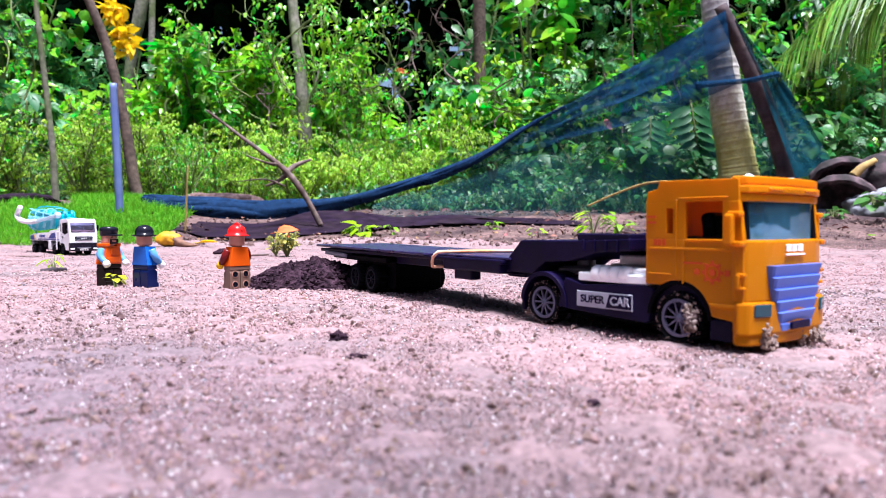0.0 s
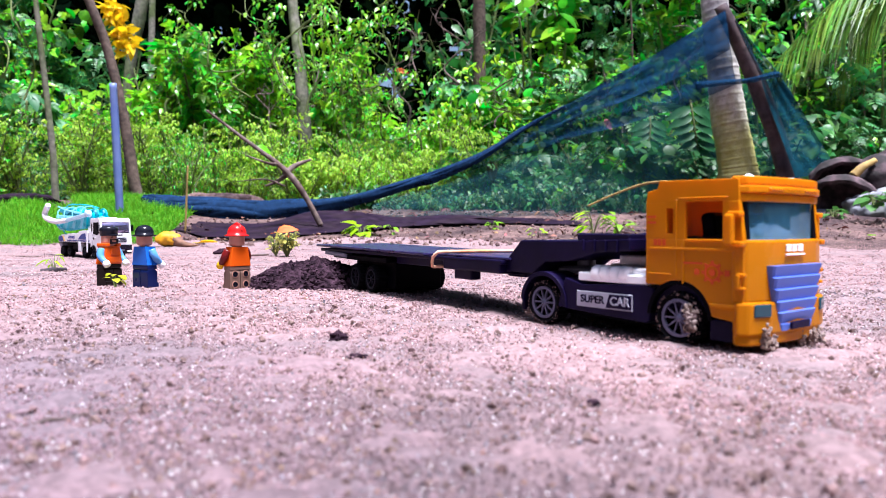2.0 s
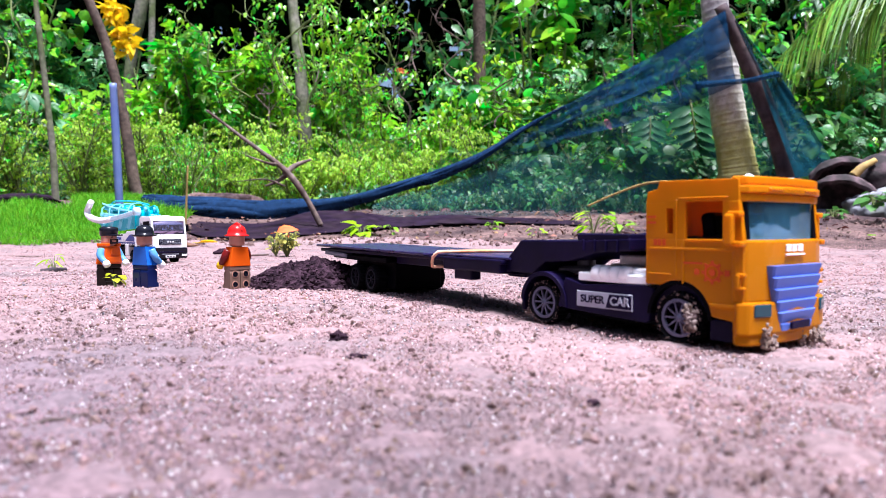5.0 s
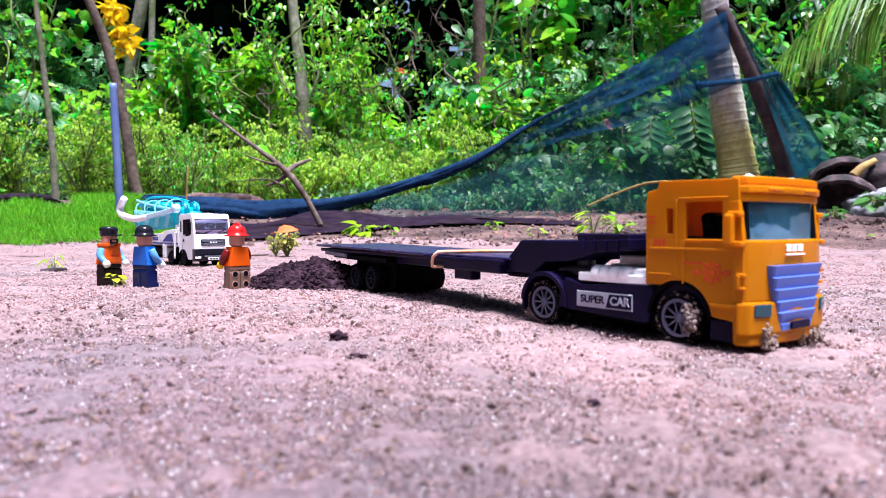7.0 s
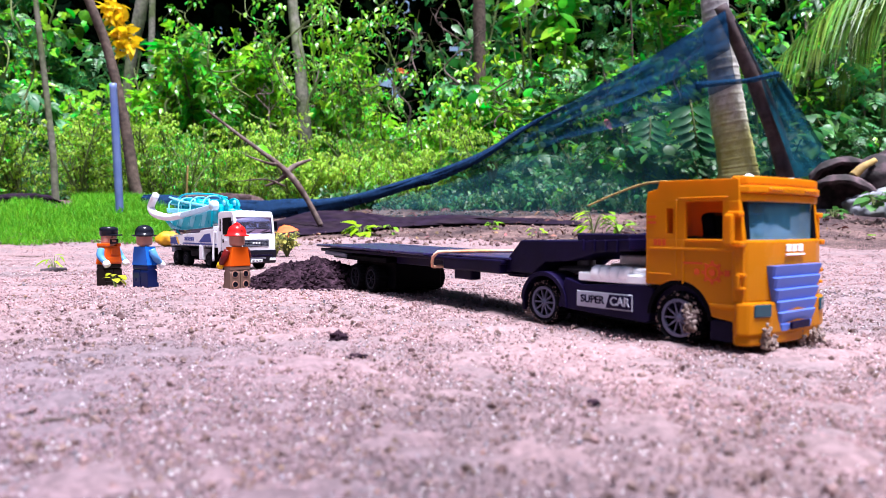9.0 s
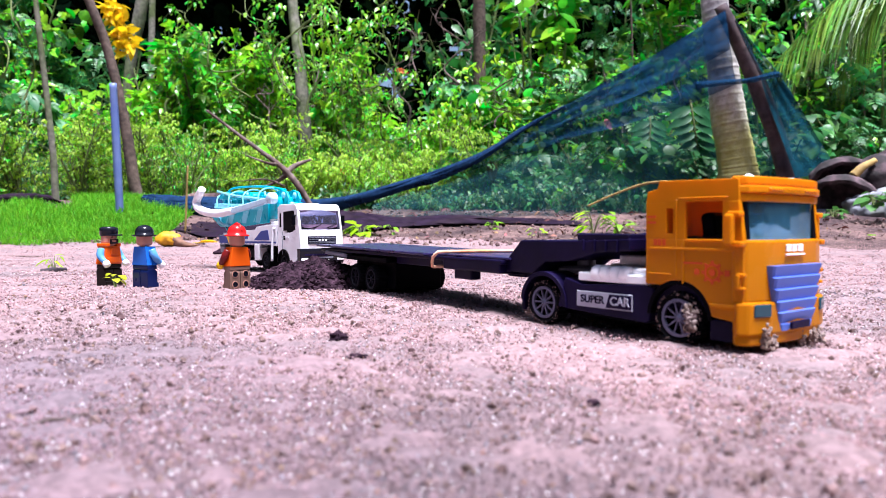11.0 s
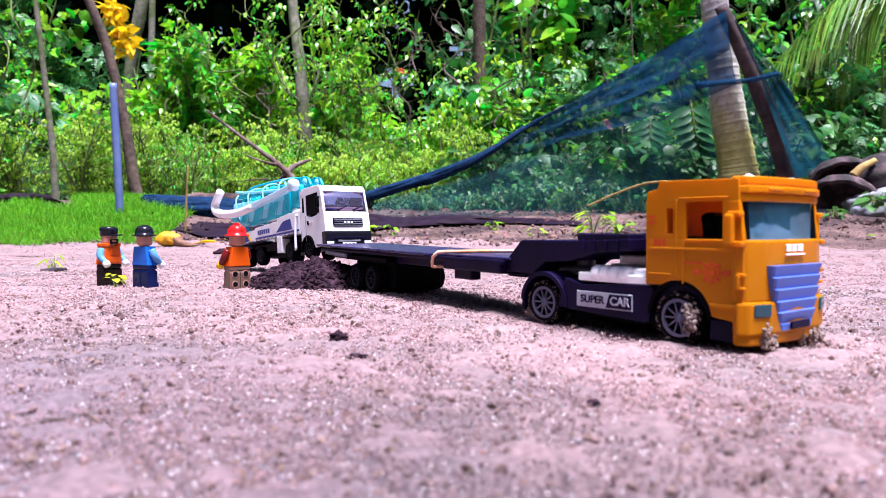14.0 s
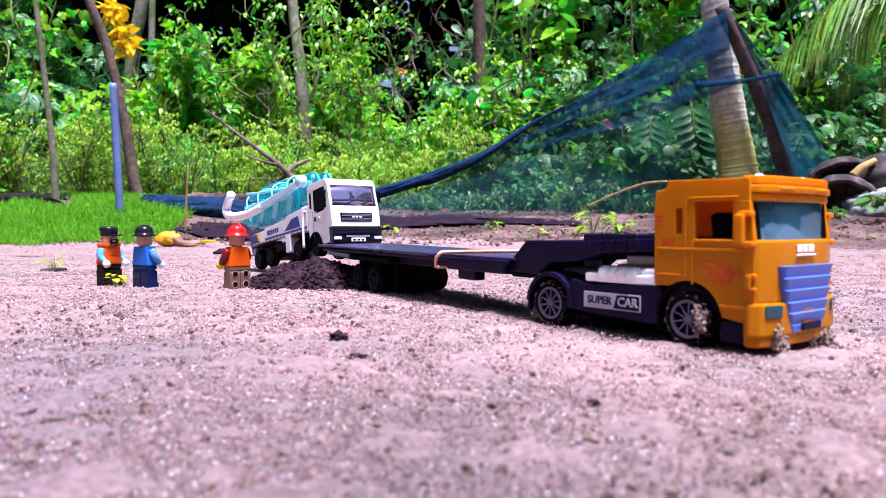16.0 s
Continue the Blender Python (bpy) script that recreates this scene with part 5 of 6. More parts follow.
def build_grass():
    rng = np.random.default_rng(8)
    n = 95000
    y = rng.uniform(1.38, 2.9, n)
    u = rng.uniform(-0.78, -0.24, n)
    edge = 1.50 + 1.6 * step(-0.43, -0.27, u) + np.array([0.10 * noise.noise((a * 9, 2, 0)) for a in u])
    keep = (y > edge) & ((u > -0.53) | (y < 2.2 + 0.1 * np.sin(u * 60)))
    x, y = (u * y)[keep], y[keep]
    n = len(x)
    h = rng.uniform(0.010, 0.034, n) * (0.6 + 0.5 * step(1.4, 2.0, y))
    blade_v = np.array([(0, -0.035, 0), (0, 0.035, 0), (0.12, -0.03, 0.4), (0.12, 0.03, 0.4), (0.35, -0.02, 0.75), (0.35, 0.02, 0.75), (0.65, -0.003, 0.9), (0.65, 0.003, 0.9)])
    blade_f = np.array([(0, 1, 3, 2), (2, 3, 5, 4), (4, 5, 7, 6)])
    V, Fc = scatter(blade_v, blade_f, np.stack([x, y, ground_height(x, y) - 0.001], -1), h, rng, 0.35)
    tagged(from_arrays("grass", V, Fc, GRASS), "bright green grass on the bank", "grass", kind="stuff")


def build_trunk(name, pts, radii, mat, label, category="tree", ring=0.0, n=18, limbs=(), crown=None, seed=0):
    """A standing trunk through points; limbs are lists of points with a radius; crown: (centre, reach, leaf, count, material)."""
    base = Vector(pts[0])
    t = thing(name, Matrix.Translation(base), label, category)
    line = smooth_line([Vector(p) - base for p in pts], 14)
    rad = spread(radii, len(line))
    if ring:
        dense = smooth_line(line, 5)
        rad = [r * (1 + ring * (1 if (i % 9) < 2 else 0) + 0.02 * noise.noise((i * 0.3, seed, 0))) for i, r in enumerate(spread(radii, len(dense)))]
        line = dense
    part("trunk", tube(line, rad, n, None, 0.12), mat, t, smooth=True)
    for lp, lr in limbs:
        l2 = smooth_line([Vector(p) - base for p in lp], 6)
        part("limb", tube(l2, spread([lr, lr * 0.35], len(l2)), 8, None, 0.15), mat, t, smooth=True)
    if crown:
        c, reach, leaf, count, lm = crown
        rng = np.random.default_rng(seed)
        P = rng.normal(0, 1, (count, 3))
        P = P / np.linalg.norm(P, axis=1, keepdims=True) * rng.uniform(0.2, 1, (count, 1)) ** 0.5
        keep = np.array([noise.noise(Vector(p) * 2.3 + Vector((seed, 0, 0))) > -0.12 for p in P])
        P = P[keep] * np.array(reach) + (np.array(c) - np.array(base))
        LV, LF = scatter(LEAF_V, LEAF_F, P, leaf * rng.uniform(0.6, 1.2, len(P)), rng, 0.7)
        from_arrays("crown", LV, LF, lm, t)
    return t


def build_frond(at, tip, sag, leaflet, mat, seed, label):
    """A palm frond: an arched rib with long leaflets on both sides."""
    rng = random.Random(seed)
    a, b = Vector(at), Vector(tip)
    t = thing("palm_frond", Matrix.Translation(a), label, "palm frond")
    line = smooth_line([Vector(), (b - a) * 0.5 + Vector((0, 0, sag)), b - a], 14)
    part("rib", tube(line, spread([0.012, 0.003], len(line)), 7), mat, t, smooth=True)
    V, F4 = [], []
    side = (b - a).cross(Vector((0, 0, 1))).normalized()
    for i in range(3, len(line)):
        d = (line[i] - line[i - 1]).normalized()
        for s in (-1, 1):
            for h in (0.0, 0.5):
                p = line[i - 1].lerp(line[i], h)
                L = leaflet * (0.5 + 0.5 * math.sin(math.pi * (i + h) / len(line))) * rng.uniform(0.85, 1.1)
                q = p + d * L * 0.55 + side * s * L * 0.6 + Vector((0, 0, -L * rng.uniform(0.35, 0.75)))
                m = (p + q) / 2 + Vector((0, 0, L * 0.12))
                w = d * 0.007
                o = len(V)
                V += [(p - w * 0.5)[:], (p + w * 0.5)[:], (m - w)[:], (m + w)[:], (q - w * 0.1)[:], (q + w * 0.1)[:]]
                F4 += [(o, o + 1, o + 3, o + 2), (o + 2, o + 3, o + 5, o + 4)]
    from_arrays("leaflet_fan", np.array(V), np.array(F4), mat, t)
    return t


def ribbon(name, top, bottom, mat, label, strips=14, folds=0.03, parent=None, waves=6.0, seed=0.0):
    """A hanging sheet between two curves, with folds that run along it."""
    A, B = smooth_line(top, 10), smooth_line(bottom, 10)
    n = min(len(A), len(B))
    V, F4 = [], []
    for i in range(n):
        a, b = A[int(i * (len(A) - 1) / (n - 1))], B[int(i * (len(B) - 1) / (n - 1))]
        for j in range(strips + 1):
            f = j / strips
            p = a.lerp(b, f)
            out = folds * (math.sin(f * waves * 3 + 0.15 * i + seed) * 0.6 + noise.noise((i * 0.16, f * 5, seed)))
            V.append((p + Vector((0.2 * out, out, 0.25 * out * noise.noise((i * 0.3, f * 3, 5)))))[:])
    for i in range(n - 1):
        for j in range(strips):
            k = i * (strips + 1) + j
            F4.append((k, k + 1, k + strips + 2, k + strips + 1))
    return from_arrays(name, np.array(V), np.array(F4), mat, parent, label)


build_grass()

# trunks and posts
build_trunk("palm_tree", [(1.0431, 2.4500, 0.0609), (1.0332, 2.4500, 0.2441), (0.9934, 2.4500, 0.4829), (0.9595, 2.4500, 0.7218), (0.9277, 2.4500, 0.9607), (0.8958, 2.5000, 1.5076)], [0.085, 0.064, 0.056, 0.047, 0.045, 0.04], COCO_BARK, "ringed grey palm trunk, mossy yellow low down, behind the net", ring=0.02, seed=1)
build_trunk("wooden_post", [(1.1801, 2.3500, 0.0735), (1.1571, 2.3500, 0.2358), (1.0521, 2.3500, 0.5222), (0.9280, 2.3500, 0.7800)], [0.034, 0.032, 0.029, 0.022], WOOD_DARK, "leaning dark weathered wooden post holding up a net", "post", n=9, seed=2)
build_trunk("pipe_post", [(-0.9279, 2.0000, 0.0573), (-0.9344, 2.0000, 0.2555), (-0.9426, 2.0000, 0.4505)], [0.0114, 0.0108, 0.0104], PIPE, "upright blue-grey pipe post standing in the grass", "post", n=16)
build_trunk("sapling", [(-1.1499, 2.6600, 0.1058), (-1.1801, 2.6600, 0.2182), (-1.2147, 2.6600, 0.4560), (-1.2730, 2.6600, 0.7154), (-1.3595, 2.6600, 0.9531), (-1.5517, 2.7517, 1.3871)], [0.0248, 0.0227, 0.0193, 0.0172, 0.0165, 0.0137], BARK, "leaning brown tree trunk at the grass bank", n=12, seed=3)
build_trunk("young_tree", [(-1.4784, 2.6600, 0.1210), (-1.4849, 2.6600, 0.3047), (-1.5108, 2.6600, 0.5857), (-1.5432, 2.6600, 0.9099), (-1.5865, 2.6600, 1.3854)], [0.0142, 0.0129, 0.0109, 0.0097, 0.0077], BARK_PALE, "thin greenish young tree trunk", n=10, seed=4)
build_trunk("tree", [(-1.9636, 4.3000, 0.2227), (-1.9496, 4.3000, 0.7468), (-1.9077, 4.3000, 1.0962), (-1.8378, 4.3000, 1.4456), (-1.7840, 4.4000, 2.1933)], [0.032, 0.030, 0.034, 0.038, 0.034], BARK_PALE, "grey tree trunk among leaves", n=12, seed=5)
build_trunk("tree", [(-0.6312, 3.2500, 0.2312), (-0.6443, 3.2500, 0.4952), (-0.6798, 3.3333, 0.8048), (-0.7329, 3.4167, 1.1570), (-0.7650, 3.5000, 1.7530)], [0.034, 0.032, 0.028, 0.024, 0.020], BARK_PALE, "pale lichened trunk overgrown by climbers", n=12, seed=6)
build_trunk("tree", [(0.2015, 4.0000, 0.1775), (0.2015, 4.0000, 0.6325), (0.2080, 4.0000, 1.0226), (0.2048, 4.0000, 1.4126), (0.2015, 4.0000, 2.1926)], [0.042, 0.038, 0.036, 0.036, 0.032], BARK, "straight brownish tree trunk in the wood", n=12, seed=7)
build_trunk("tree", [(-2.1929, 5.2000, 0.2185), (-2.1718, 5.2000, 0.8945), (-2.1633, 5.2000, 1.3170), (-2.1705, 5.3000, 2.4182)], [0.028, 0.026, 0.024, 0.02], BARK_PALE, "pale slender trunk behind leaves", n=10, seed=8)
for k, (low, high, r) in enumerate((
        ((-1.9293, 3.2000, 0.1710), (-1.9033, 3.2000, 0.6182), 0.008),
        ((-1.8318, 3.3300, 0.1763), (-1.7696, 3.3300, 0.5064), 0.007),
        ((-1.7543, 3.4600, 0.1956), (-1.7037, 3.4600, 0.5246), 0.007),
        ((0.1196, 3.5900, 0.0556), (0.1400, 3.5900, 0.6011), 0.007),
        ((0.2106, 3.2000, 0.0670), (0.2028, 3.2000, 0.3322), 0.012),
        ((0.8983, 3.3300, 0.2033), (0.8875, 3.3300, 1.1828), 0.006),
        ((0.8940, 3.4600, 0.2097), (0.8884, 3.4600, 0.4964), 0.005),
        ((1.1551, 3.5900, 0.2160), (1.1697, 3.5900, 0.6302), 0.006),
        ((1.9917, 3.2000, 0.1970), (2.0073, 3.2000, 0.8522), 0.007),
        ((0.4627, 3.3300, 0.2033), (0.4437, 3.3300, 0.3576), 0.016),
        ((0.5651, 3.4600, 0.0972), (0.5792, 3.4600, 0.3278), 0.006),
        ((-1.0035, 3.5900, 0.1869), (-0.9597, 3.5900, 1.0386), 0.006),
        ((-0.0156, 3.2000, 0.1190), (-0.0234, 3.2000, 0.5662), 0.006))):
    low, high = Vector(low), Vector(high)
    build_trunk("thin_stem", [low, (low + high) / 2 + Vector((0.01, 0, 0)), high], [r, r * 0.9, r * 0.7], BARK if k % 2 else STEM, "thin upright woody stem in the undergrowth", "sapling", n=7, seed=20 + k)


# dead branch stuck in the ground, with its forks
build_trunk("dead_branch", [(-0.3229, 1.8400, 0.0440), (-0.3573, 1.8400, 0.1113), (-0.3947, 1.8400, 0.1666), (-0.4366, 1.8400, 0.2085), (-0.5143, 1.8400, 0.2653), (-0.6219, 1.8400, 0.3475)], [0.0085, 0.0072, 0.0085, 0.007, 0.005, 0.003], TWIG, "dry grey dead branch leaning out of the ground", "branch", n=9, seed=9,
            limbs=[([(-0.4171, 1.8400, 0.1816), (-0.3929, 1.8669, 0.2063), (-0.3553, 1.8849, 0.2233)], 0.010), ([(-0.4067, 1.8400, 0.1816), (-0.4503, 1.8849, 0.1635), (-0.4809, 1.8849, 0.1513)], 0.007), ([(-0.4366, 1.8400, 0.2054), (-0.4580, 1.7951, 0.2073), (-0.5091, 1.7951, 0.2263)], 0.005), ([(-0.4171, 1.8400, 0.1486), (-0.4626, 1.8131, 0.1648), (-0.5309, 1.7951, 0.1577)], 0.003)])
build_trunk("stick", [(-0.6484, 1.7500, 0.0268), (-0.6441, 1.7500, 0.1149), (-0.6399, 1.7500, 0.1946)], [0.0028, 0.0026, 0.0022], STRAW, "thin straw-coloured stick stuck upright in the grass", "stick", n=7, seed=10)
build_trunk("fallen_twig", [(0.4680, 2.2500, 0.1086), (0.5470, 2.2000, 0.1465), (0.6219, 2.1500, 0.1738), (0.6757, 2.1000, 0.1775)], [0.003, 0.0038, 0.0042, 0.0042], STRAW, "bent dry palm stalk lying against the net", "twig", n=7, seed=11)

# netting: a bunched top rope sagging from the post, sheer net below it, and the piece beyond the post
net = thing("net", Matrix.Translation((0, 0, 0)), "torn blue-green shade net sagging from a post", "net")
ribbon("net_band", [(0.9329, 2.3200, 0.7571), (0.7773, 2.3200, 0.6573), (0.6750, 2.3200, 0.5980), (0.5615, 2.3200, 0.5367), (0.4477, 2.3200, 0.4679), (0.3487, 2.3200, 0.4139), (0.2570, 2.3200, 0.3654), (0.1340, 2.3000, 0.2866), (-0.0074, 2.2800, 0.2311)],
       [(0.9698, 2.3200, 0.5125), (0.8076, 2.3200, 0.4456), (0.7049, 2.3200, 0.4139), (0.5852, 2.3200, 0.3747), (0.4354, 2.3200, 0.3392), (0.3492, 2.3200, 0.3056), (0.2066, 2.3200, 0.2663), (0.1043, 2.3000, 0.2310), (-0.0074, 2.2800, 0.1925)], NET, "", 16, 0.006, net)
ribbon("net_fold", [(0.9329, 2.3200, 0.7571), (0.7773, 2.3200, 0.6573), (0.6750, 2.3200, 0.5980), (0.5615, 2.3200, 0.5367), (0.4477, 2.3200, 0.4679), (0.3487, 2.3200, 0.4139), (0.2570, 2.3200, 0.3654), (0.1340, 2.3000, 0.2866), (-0.0074, 2.2800, 0.2311)],
       [(0.9454, 2.3100, 0.6251), (0.7937, 2.3100, 0.5438), (0.6824, 2.3100, 0.4920), (0.5709, 2.3100, 0.4457), (0.4406, 2.3100, 0.3956), (0.3475, 2.3100, 0.3510), (0.2262, 2.3100, 0.3026), (0.1187, 2.2900, 0.2523), (-0.0074, 2.2700, 0.2028)], NET, "doubled upper edge of the net", 8, 0.006, net, 6.0, 2.0)
roll = smooth_line([(0.4030, 2.3100, 0.4401), (0.2727, 2.3100, 0.3696), (0.1335, 2.2900, 0.2763), (-0.0074, 2.2800, 0.2127), (-0.1546, 2.2700, 0.1679), (-0.2640, 2.2600, 0.1344), (-0.4017, 2.2400, 0.1028), (-0.5758, 2.2100, 0.0822), (-0.7214, 2.2000, 0.0856), (-0.8640, 2.2000, 0.1052), (-0.9526, 2.2200, 0.1310)], 12)
girth = spread([0.004, 0.008, 0.013, 0.020, 0.018, 0.018, 0.029, 0.049, 0.051, 0.040, 0.014], len(roll))
b = tube(roll, [g * 0.9 for g in girth], 20, None, 0.3)
for k in range(13):
    strand = []
    for i, (p, g) in enumerate(zip(roll, girth)):
        a = 2 * math.pi * k / 13 + i * 0.045 * (1 if k % 2 else -0.6) + 0.8 * noise.noise((i * 0.05, k * 3.1, 0))
        r = g * (0.70 + 0.25 * noise.noise((i * 0.09, k * 5.3, 4)))
        strand.append(p + Vector((0.3 * r * math.cos(a), r * math.cos(a), r * math.sin(a))))
    tube(strand, [g * (0.24 + 0.1 * noise.noise((i * 0.12, k * 2.7, 9))) for i, g in enumerate(girth)], 7, b)
part("net_roll", b, NET_DENSE, net, "bunched blue rolled edge", smooth=True)
ribbon("net_sheet", [(1.2908, 2.6000, 0.5839), (1.0901, 2.6000, 0.5734), (0.7485, 2.4500, 0.4630), (0.4909, 2.3600, 0.3804), (0.2187, 2.3200, 0.2804), (-0.0074, 2.2800, 0.1892), (-0.2267, 2.2500, 0.1141)],
       [(1.2809, 2.5800, 0.0703), (1.0817, 2.5800, 0.0703), (0.7332, 2.4000, 0.0644), (0.4743, 2.2800, 0.0558), (0.2111, 2.2400, 0.0519), (-0.0072, 2.2000, 0.0482), (-0.2166, 2.1500, 0.0445)], NET_FINE, "", 14, 0.005, net)
ribbon("net_tail", [(0.9586, 2.3000, 0.7216), (1.0208, 2.3000, 0.6409), (1.1019, 2.3000, 0.5453), (1.1666, 2.3000, 0.4439), (1.2189, 2.2800, 0.3396), (1.2759, 2.2500, 0.2232)],
       [(0.9550, 2.3000, 0.7143), (0.9969, 2.3000, 0.6281), (1.0370, 2.3000, 0.5453), (1.0739, 2.3000, 0.4347), (1.1106, 2.2800, 0.3121), (1.1378, 2.2500, 0.1996)], NET_TAIL, "", 12, 0.004, net)
part("net_tie", tube(smooth_line([(0.8351, 2.3100, 0.5068), (0.9350, 2.2900, 0.5138), (0.9999, 2.2700, 0.5169), (1.0813, 2.2800, 0.5373), (1.1132, 2.3000, 0.5343)], 6), spread([0.012, 0.009, 0.007, 0.009, 0.004], 25), 10, None, 0.6), NET, net, "blue twisted net tie", smooth=True)
ribbon("ground_sheet", [(-0.8173, 2.0800, 0.0680), (-0.6561, 2.0000, 0.0540), (-0.5099, 2.0000, 0.0540), (-0.3781, 2.0800, 0.0882), (-0.2396, 2.0500, 0.0842), (-0.1398, 2.0500, 0.0709), (0.0101, 2.0800, 0.0781), (0.1466, 2.1000, 0.0717), (0.3029, 2.1200, 0.0668), (0.4234, 2.1200, 0.0599)],
       [(-0.7076, 1.8000, 0.0352), (-0.5384, 1.6400, 0.0184), (-0.4133, 1.6200, 0.0160), (-0.3166, 1.7400, 0.0255), (-0.2106, 1.8000, 0.0322), (-0.1296, 1.9000, 0.0410), (0.0095, 1.9500, 0.0489), (0.1383, 1.9800, 0.0523), (0.2830, 1.9800, 0.0506), (0.3916, 1.9600, 0.0458)], TARP, "crumpled dark netting lying along the foot of the net", 22, 0.02, None, 1.0)["category"] = "netting"
lump("soil_mound", (-0.8094, 2.5, 0.114), (0.20, 0.10, 0.045), LITTER_SOIL, "grey-brown soil bank behind the bunched net", "soil mound", 12, 0.25)
ribbon("ground_sheet", [(-1.5734, 2.3500, 0.1441), (-1.4397, 2.3500, 0.1556), (-1.3443, 2.3500, 0.1498), (-1.2832, 2.3500, 0.1288)], [(-1.5399, 2.3000, 0.0728), (-1.4091, 2.3000, 0.0728), (-1.3157, 2.3000, 0.0784), (-1.2559, 2.3000, 0.0896)], TARP, "black ground sheet behind the grass", 8, 0.02)["category"] = "ground sheet"

# coconut husks and stone by the wood's edge
def build_husk(at, size, turn, seed, label):
    b = bmesh.new()
    bmesh.ops.create_icosphere(b, subdivisions=4, radius=1)
    bmesh.ops.bisect_plane(b, geom=b.verts[:] + b.edges[:] + b.faces[:], plane_co=(0, 0, -0.15), plane_no=(0, 0, -1), clear_outer=True)
    for v in b.verts:
        v.co *= 1 + 0.08 * noise.noise(v.co * 3 + Vector((seed, 0, 0)))
    bmesh.ops.solidify(b, geom=b.faces[:], thickness=0.18)
    b.transform(Matrix.Diagonal((*size, 1)))
    ob = part("coconut_husk", b, HUSK, None, label, Matrix.Translation(at) @ pose(0, 0, 0, *turn), smooth=True)
    return tagged(ob, "", "coconut husk", "coconut husks")


build_husk((1.1473, 2.0000, 0.1710), (0.10, 0.075, 0.055), (-50, 10, 10), 1, "dry dark coconut husk half lying hollow side out")
build_husk((1.0930, 1.9000, 0.1182), (0.085, 0.07, 0.055), (-48, 15, -20), 2, "brown coconut husk half leaning on stones")
build_husk((1.2216, 1.9500, 0.1741), (0.085, 0.075, 0.07), (-30, -25, 40), 3, "large dark coconut husk on the heap")
build_husk((1.3426, 2.0500, 0.2109), (0.10, 0.08, 0.07), (-10, 20, 80), 4, "grey-brown coconut husk at the heap's back")
lump("stone", (1.1665, 1.8500, 0.0861), (0.095, 0.07, 0.055), ROCK, "pale grey lichened stone beside coconut husks", "stone", 3, 0.2)
lump("stone", (1.0869, 1.9500, 0.0632), (0.09, 0.07, 0.03), ROCK, "low grey stone half buried in soil", "stone", 5, 0.2)
lump("soil_mound", (1.2426, 2.0500, 0.0577), (0.22, 0.16, 0.07), SOIL, "dark soil mound under the coconut husks", "soil mound", 8, 0.2)
build_trunk("palm_stalk", [(1.1060, 1.8800, 0.1785), (1.1319, 1.8800, 0.2029), (1.1749, 1.9000, 0.2216)], [0.013, 0.010, 0.008], STRAW, "yellowish cut palm stalk on the husks", "stalk", n=10)

# fallen and hanging leaves
def build_leaf(name, at, size, turn, mat, label, category="leaf", wide=0.5, curl=0.25):
    v, f = leaf_shape(wide, curl, 0.25)
    b = bmesh.new()
    vs = [b.verts.new(Vector(p) * size) for p in v]
    for q in f:
        b.faces.new([vs[i] for i in q])
    bmesh.ops.subdivide_edges(b, edges=b.edges[:], cuts=2, use_grid_fill=True, smooth=0.6)
    bmesh.ops.solidify(b, geom=b.faces[:], thickness=size * 0.012)
    tube([(0, 0, 0), (-size * 0.12, 0, size * 0.02), (-size * 0.3, size * 0.03, size * 0.01)], [size * 0.02, size * 0.015, size * 0.01], 6, b)
    ob = part(name, b, mat, None, label, Matrix.Translation(at) @ pose(0, 0, 0, *turn), smooth=True)
    return tagged(ob, "", category)


curl = smooth_line([(-0.5861, 1.4200, 0.0156), (-0.5700, 1.4200, 0.0156), (-0.5492, 1.4200, 0.0145), (-0.5259, 1.4100, 0.0055), (-0.4937, 1.4000, 0.0035)], 8)
girth = spread([0.006, 0.016, 0.014, 0.006, 0.0015], 33)
curled = part("fallen_leaf", tube(curl[:20], girth[:20], 18, None, 0.5), LEAF_OCHRE, None, "curled ochre and brown fallen leaf on the sand", smooth=True)
part("tip", tube(curl[18:], girth[18:], 14, None, 0.6), DEAD_LEAF, curled, "shrivelled dark brown leaf tip", smooth=True)
tagged(curled, "", "leaf")
build_leaf("fallen_leaf", (-0.2628, 1.1000, 0.0321), 0.034, (38, -16, 10), LEAF_ORANGE, "orange-red dead leaf lying over a weed", wide=0.6, curl=0.2)
build_leaf("fallen_leaf", (-0.2450, 1.0950, 0.0290), 0.026, (-30, 30, 120), LEAF_ORANGE, "crumpled orange dead leaf lying over a weed", wide=0.7, curl=0.5)
build_leaf("fallen_leaf", (-0.2330, 1.0900, 0.0240), 0.022, (55, 20, 200), LEAF_ORANGE, "small curled orange dead leaf over a weed", wide=0.6, curl=0.6)
build_leaf("fallen_leaf", (-0.5008, 1.4200, 0.0087), 0.04, (2, -4, 12), LEAF_YELLOW, "small yellow fallen leaf on sand", curl=0.04)
build_leaf("hanging_leaf", (-0.4430, 2.9000, 0.2719), 0.085, (70, 0, 5), LEAF_ORANGE, "dead orange leaf caught in the undergrowth", wide=0.3)
build_leaf("hanging_leaf", (-0.2252, 3.3000, 0.7757), 0.07, (70, 0, 15), LEAF_ORANGE, "small orange dying leaf on a twig", wide=0.4)
build_leaf("hanging_leaf", (0.1793, 2.7, 0.2989), 0.095, (90, 75, 20), OLIVE, "withered hanging olive-brown leaf", wide=0.5)
build_leaf("hanging_leaf", (0.6611, 2.9, 0.4721), 0.07, (70, 10, 25), PINK_LEAF, "pinkish brown dying leaf behind the net", wide=0.7, curl=0.3)
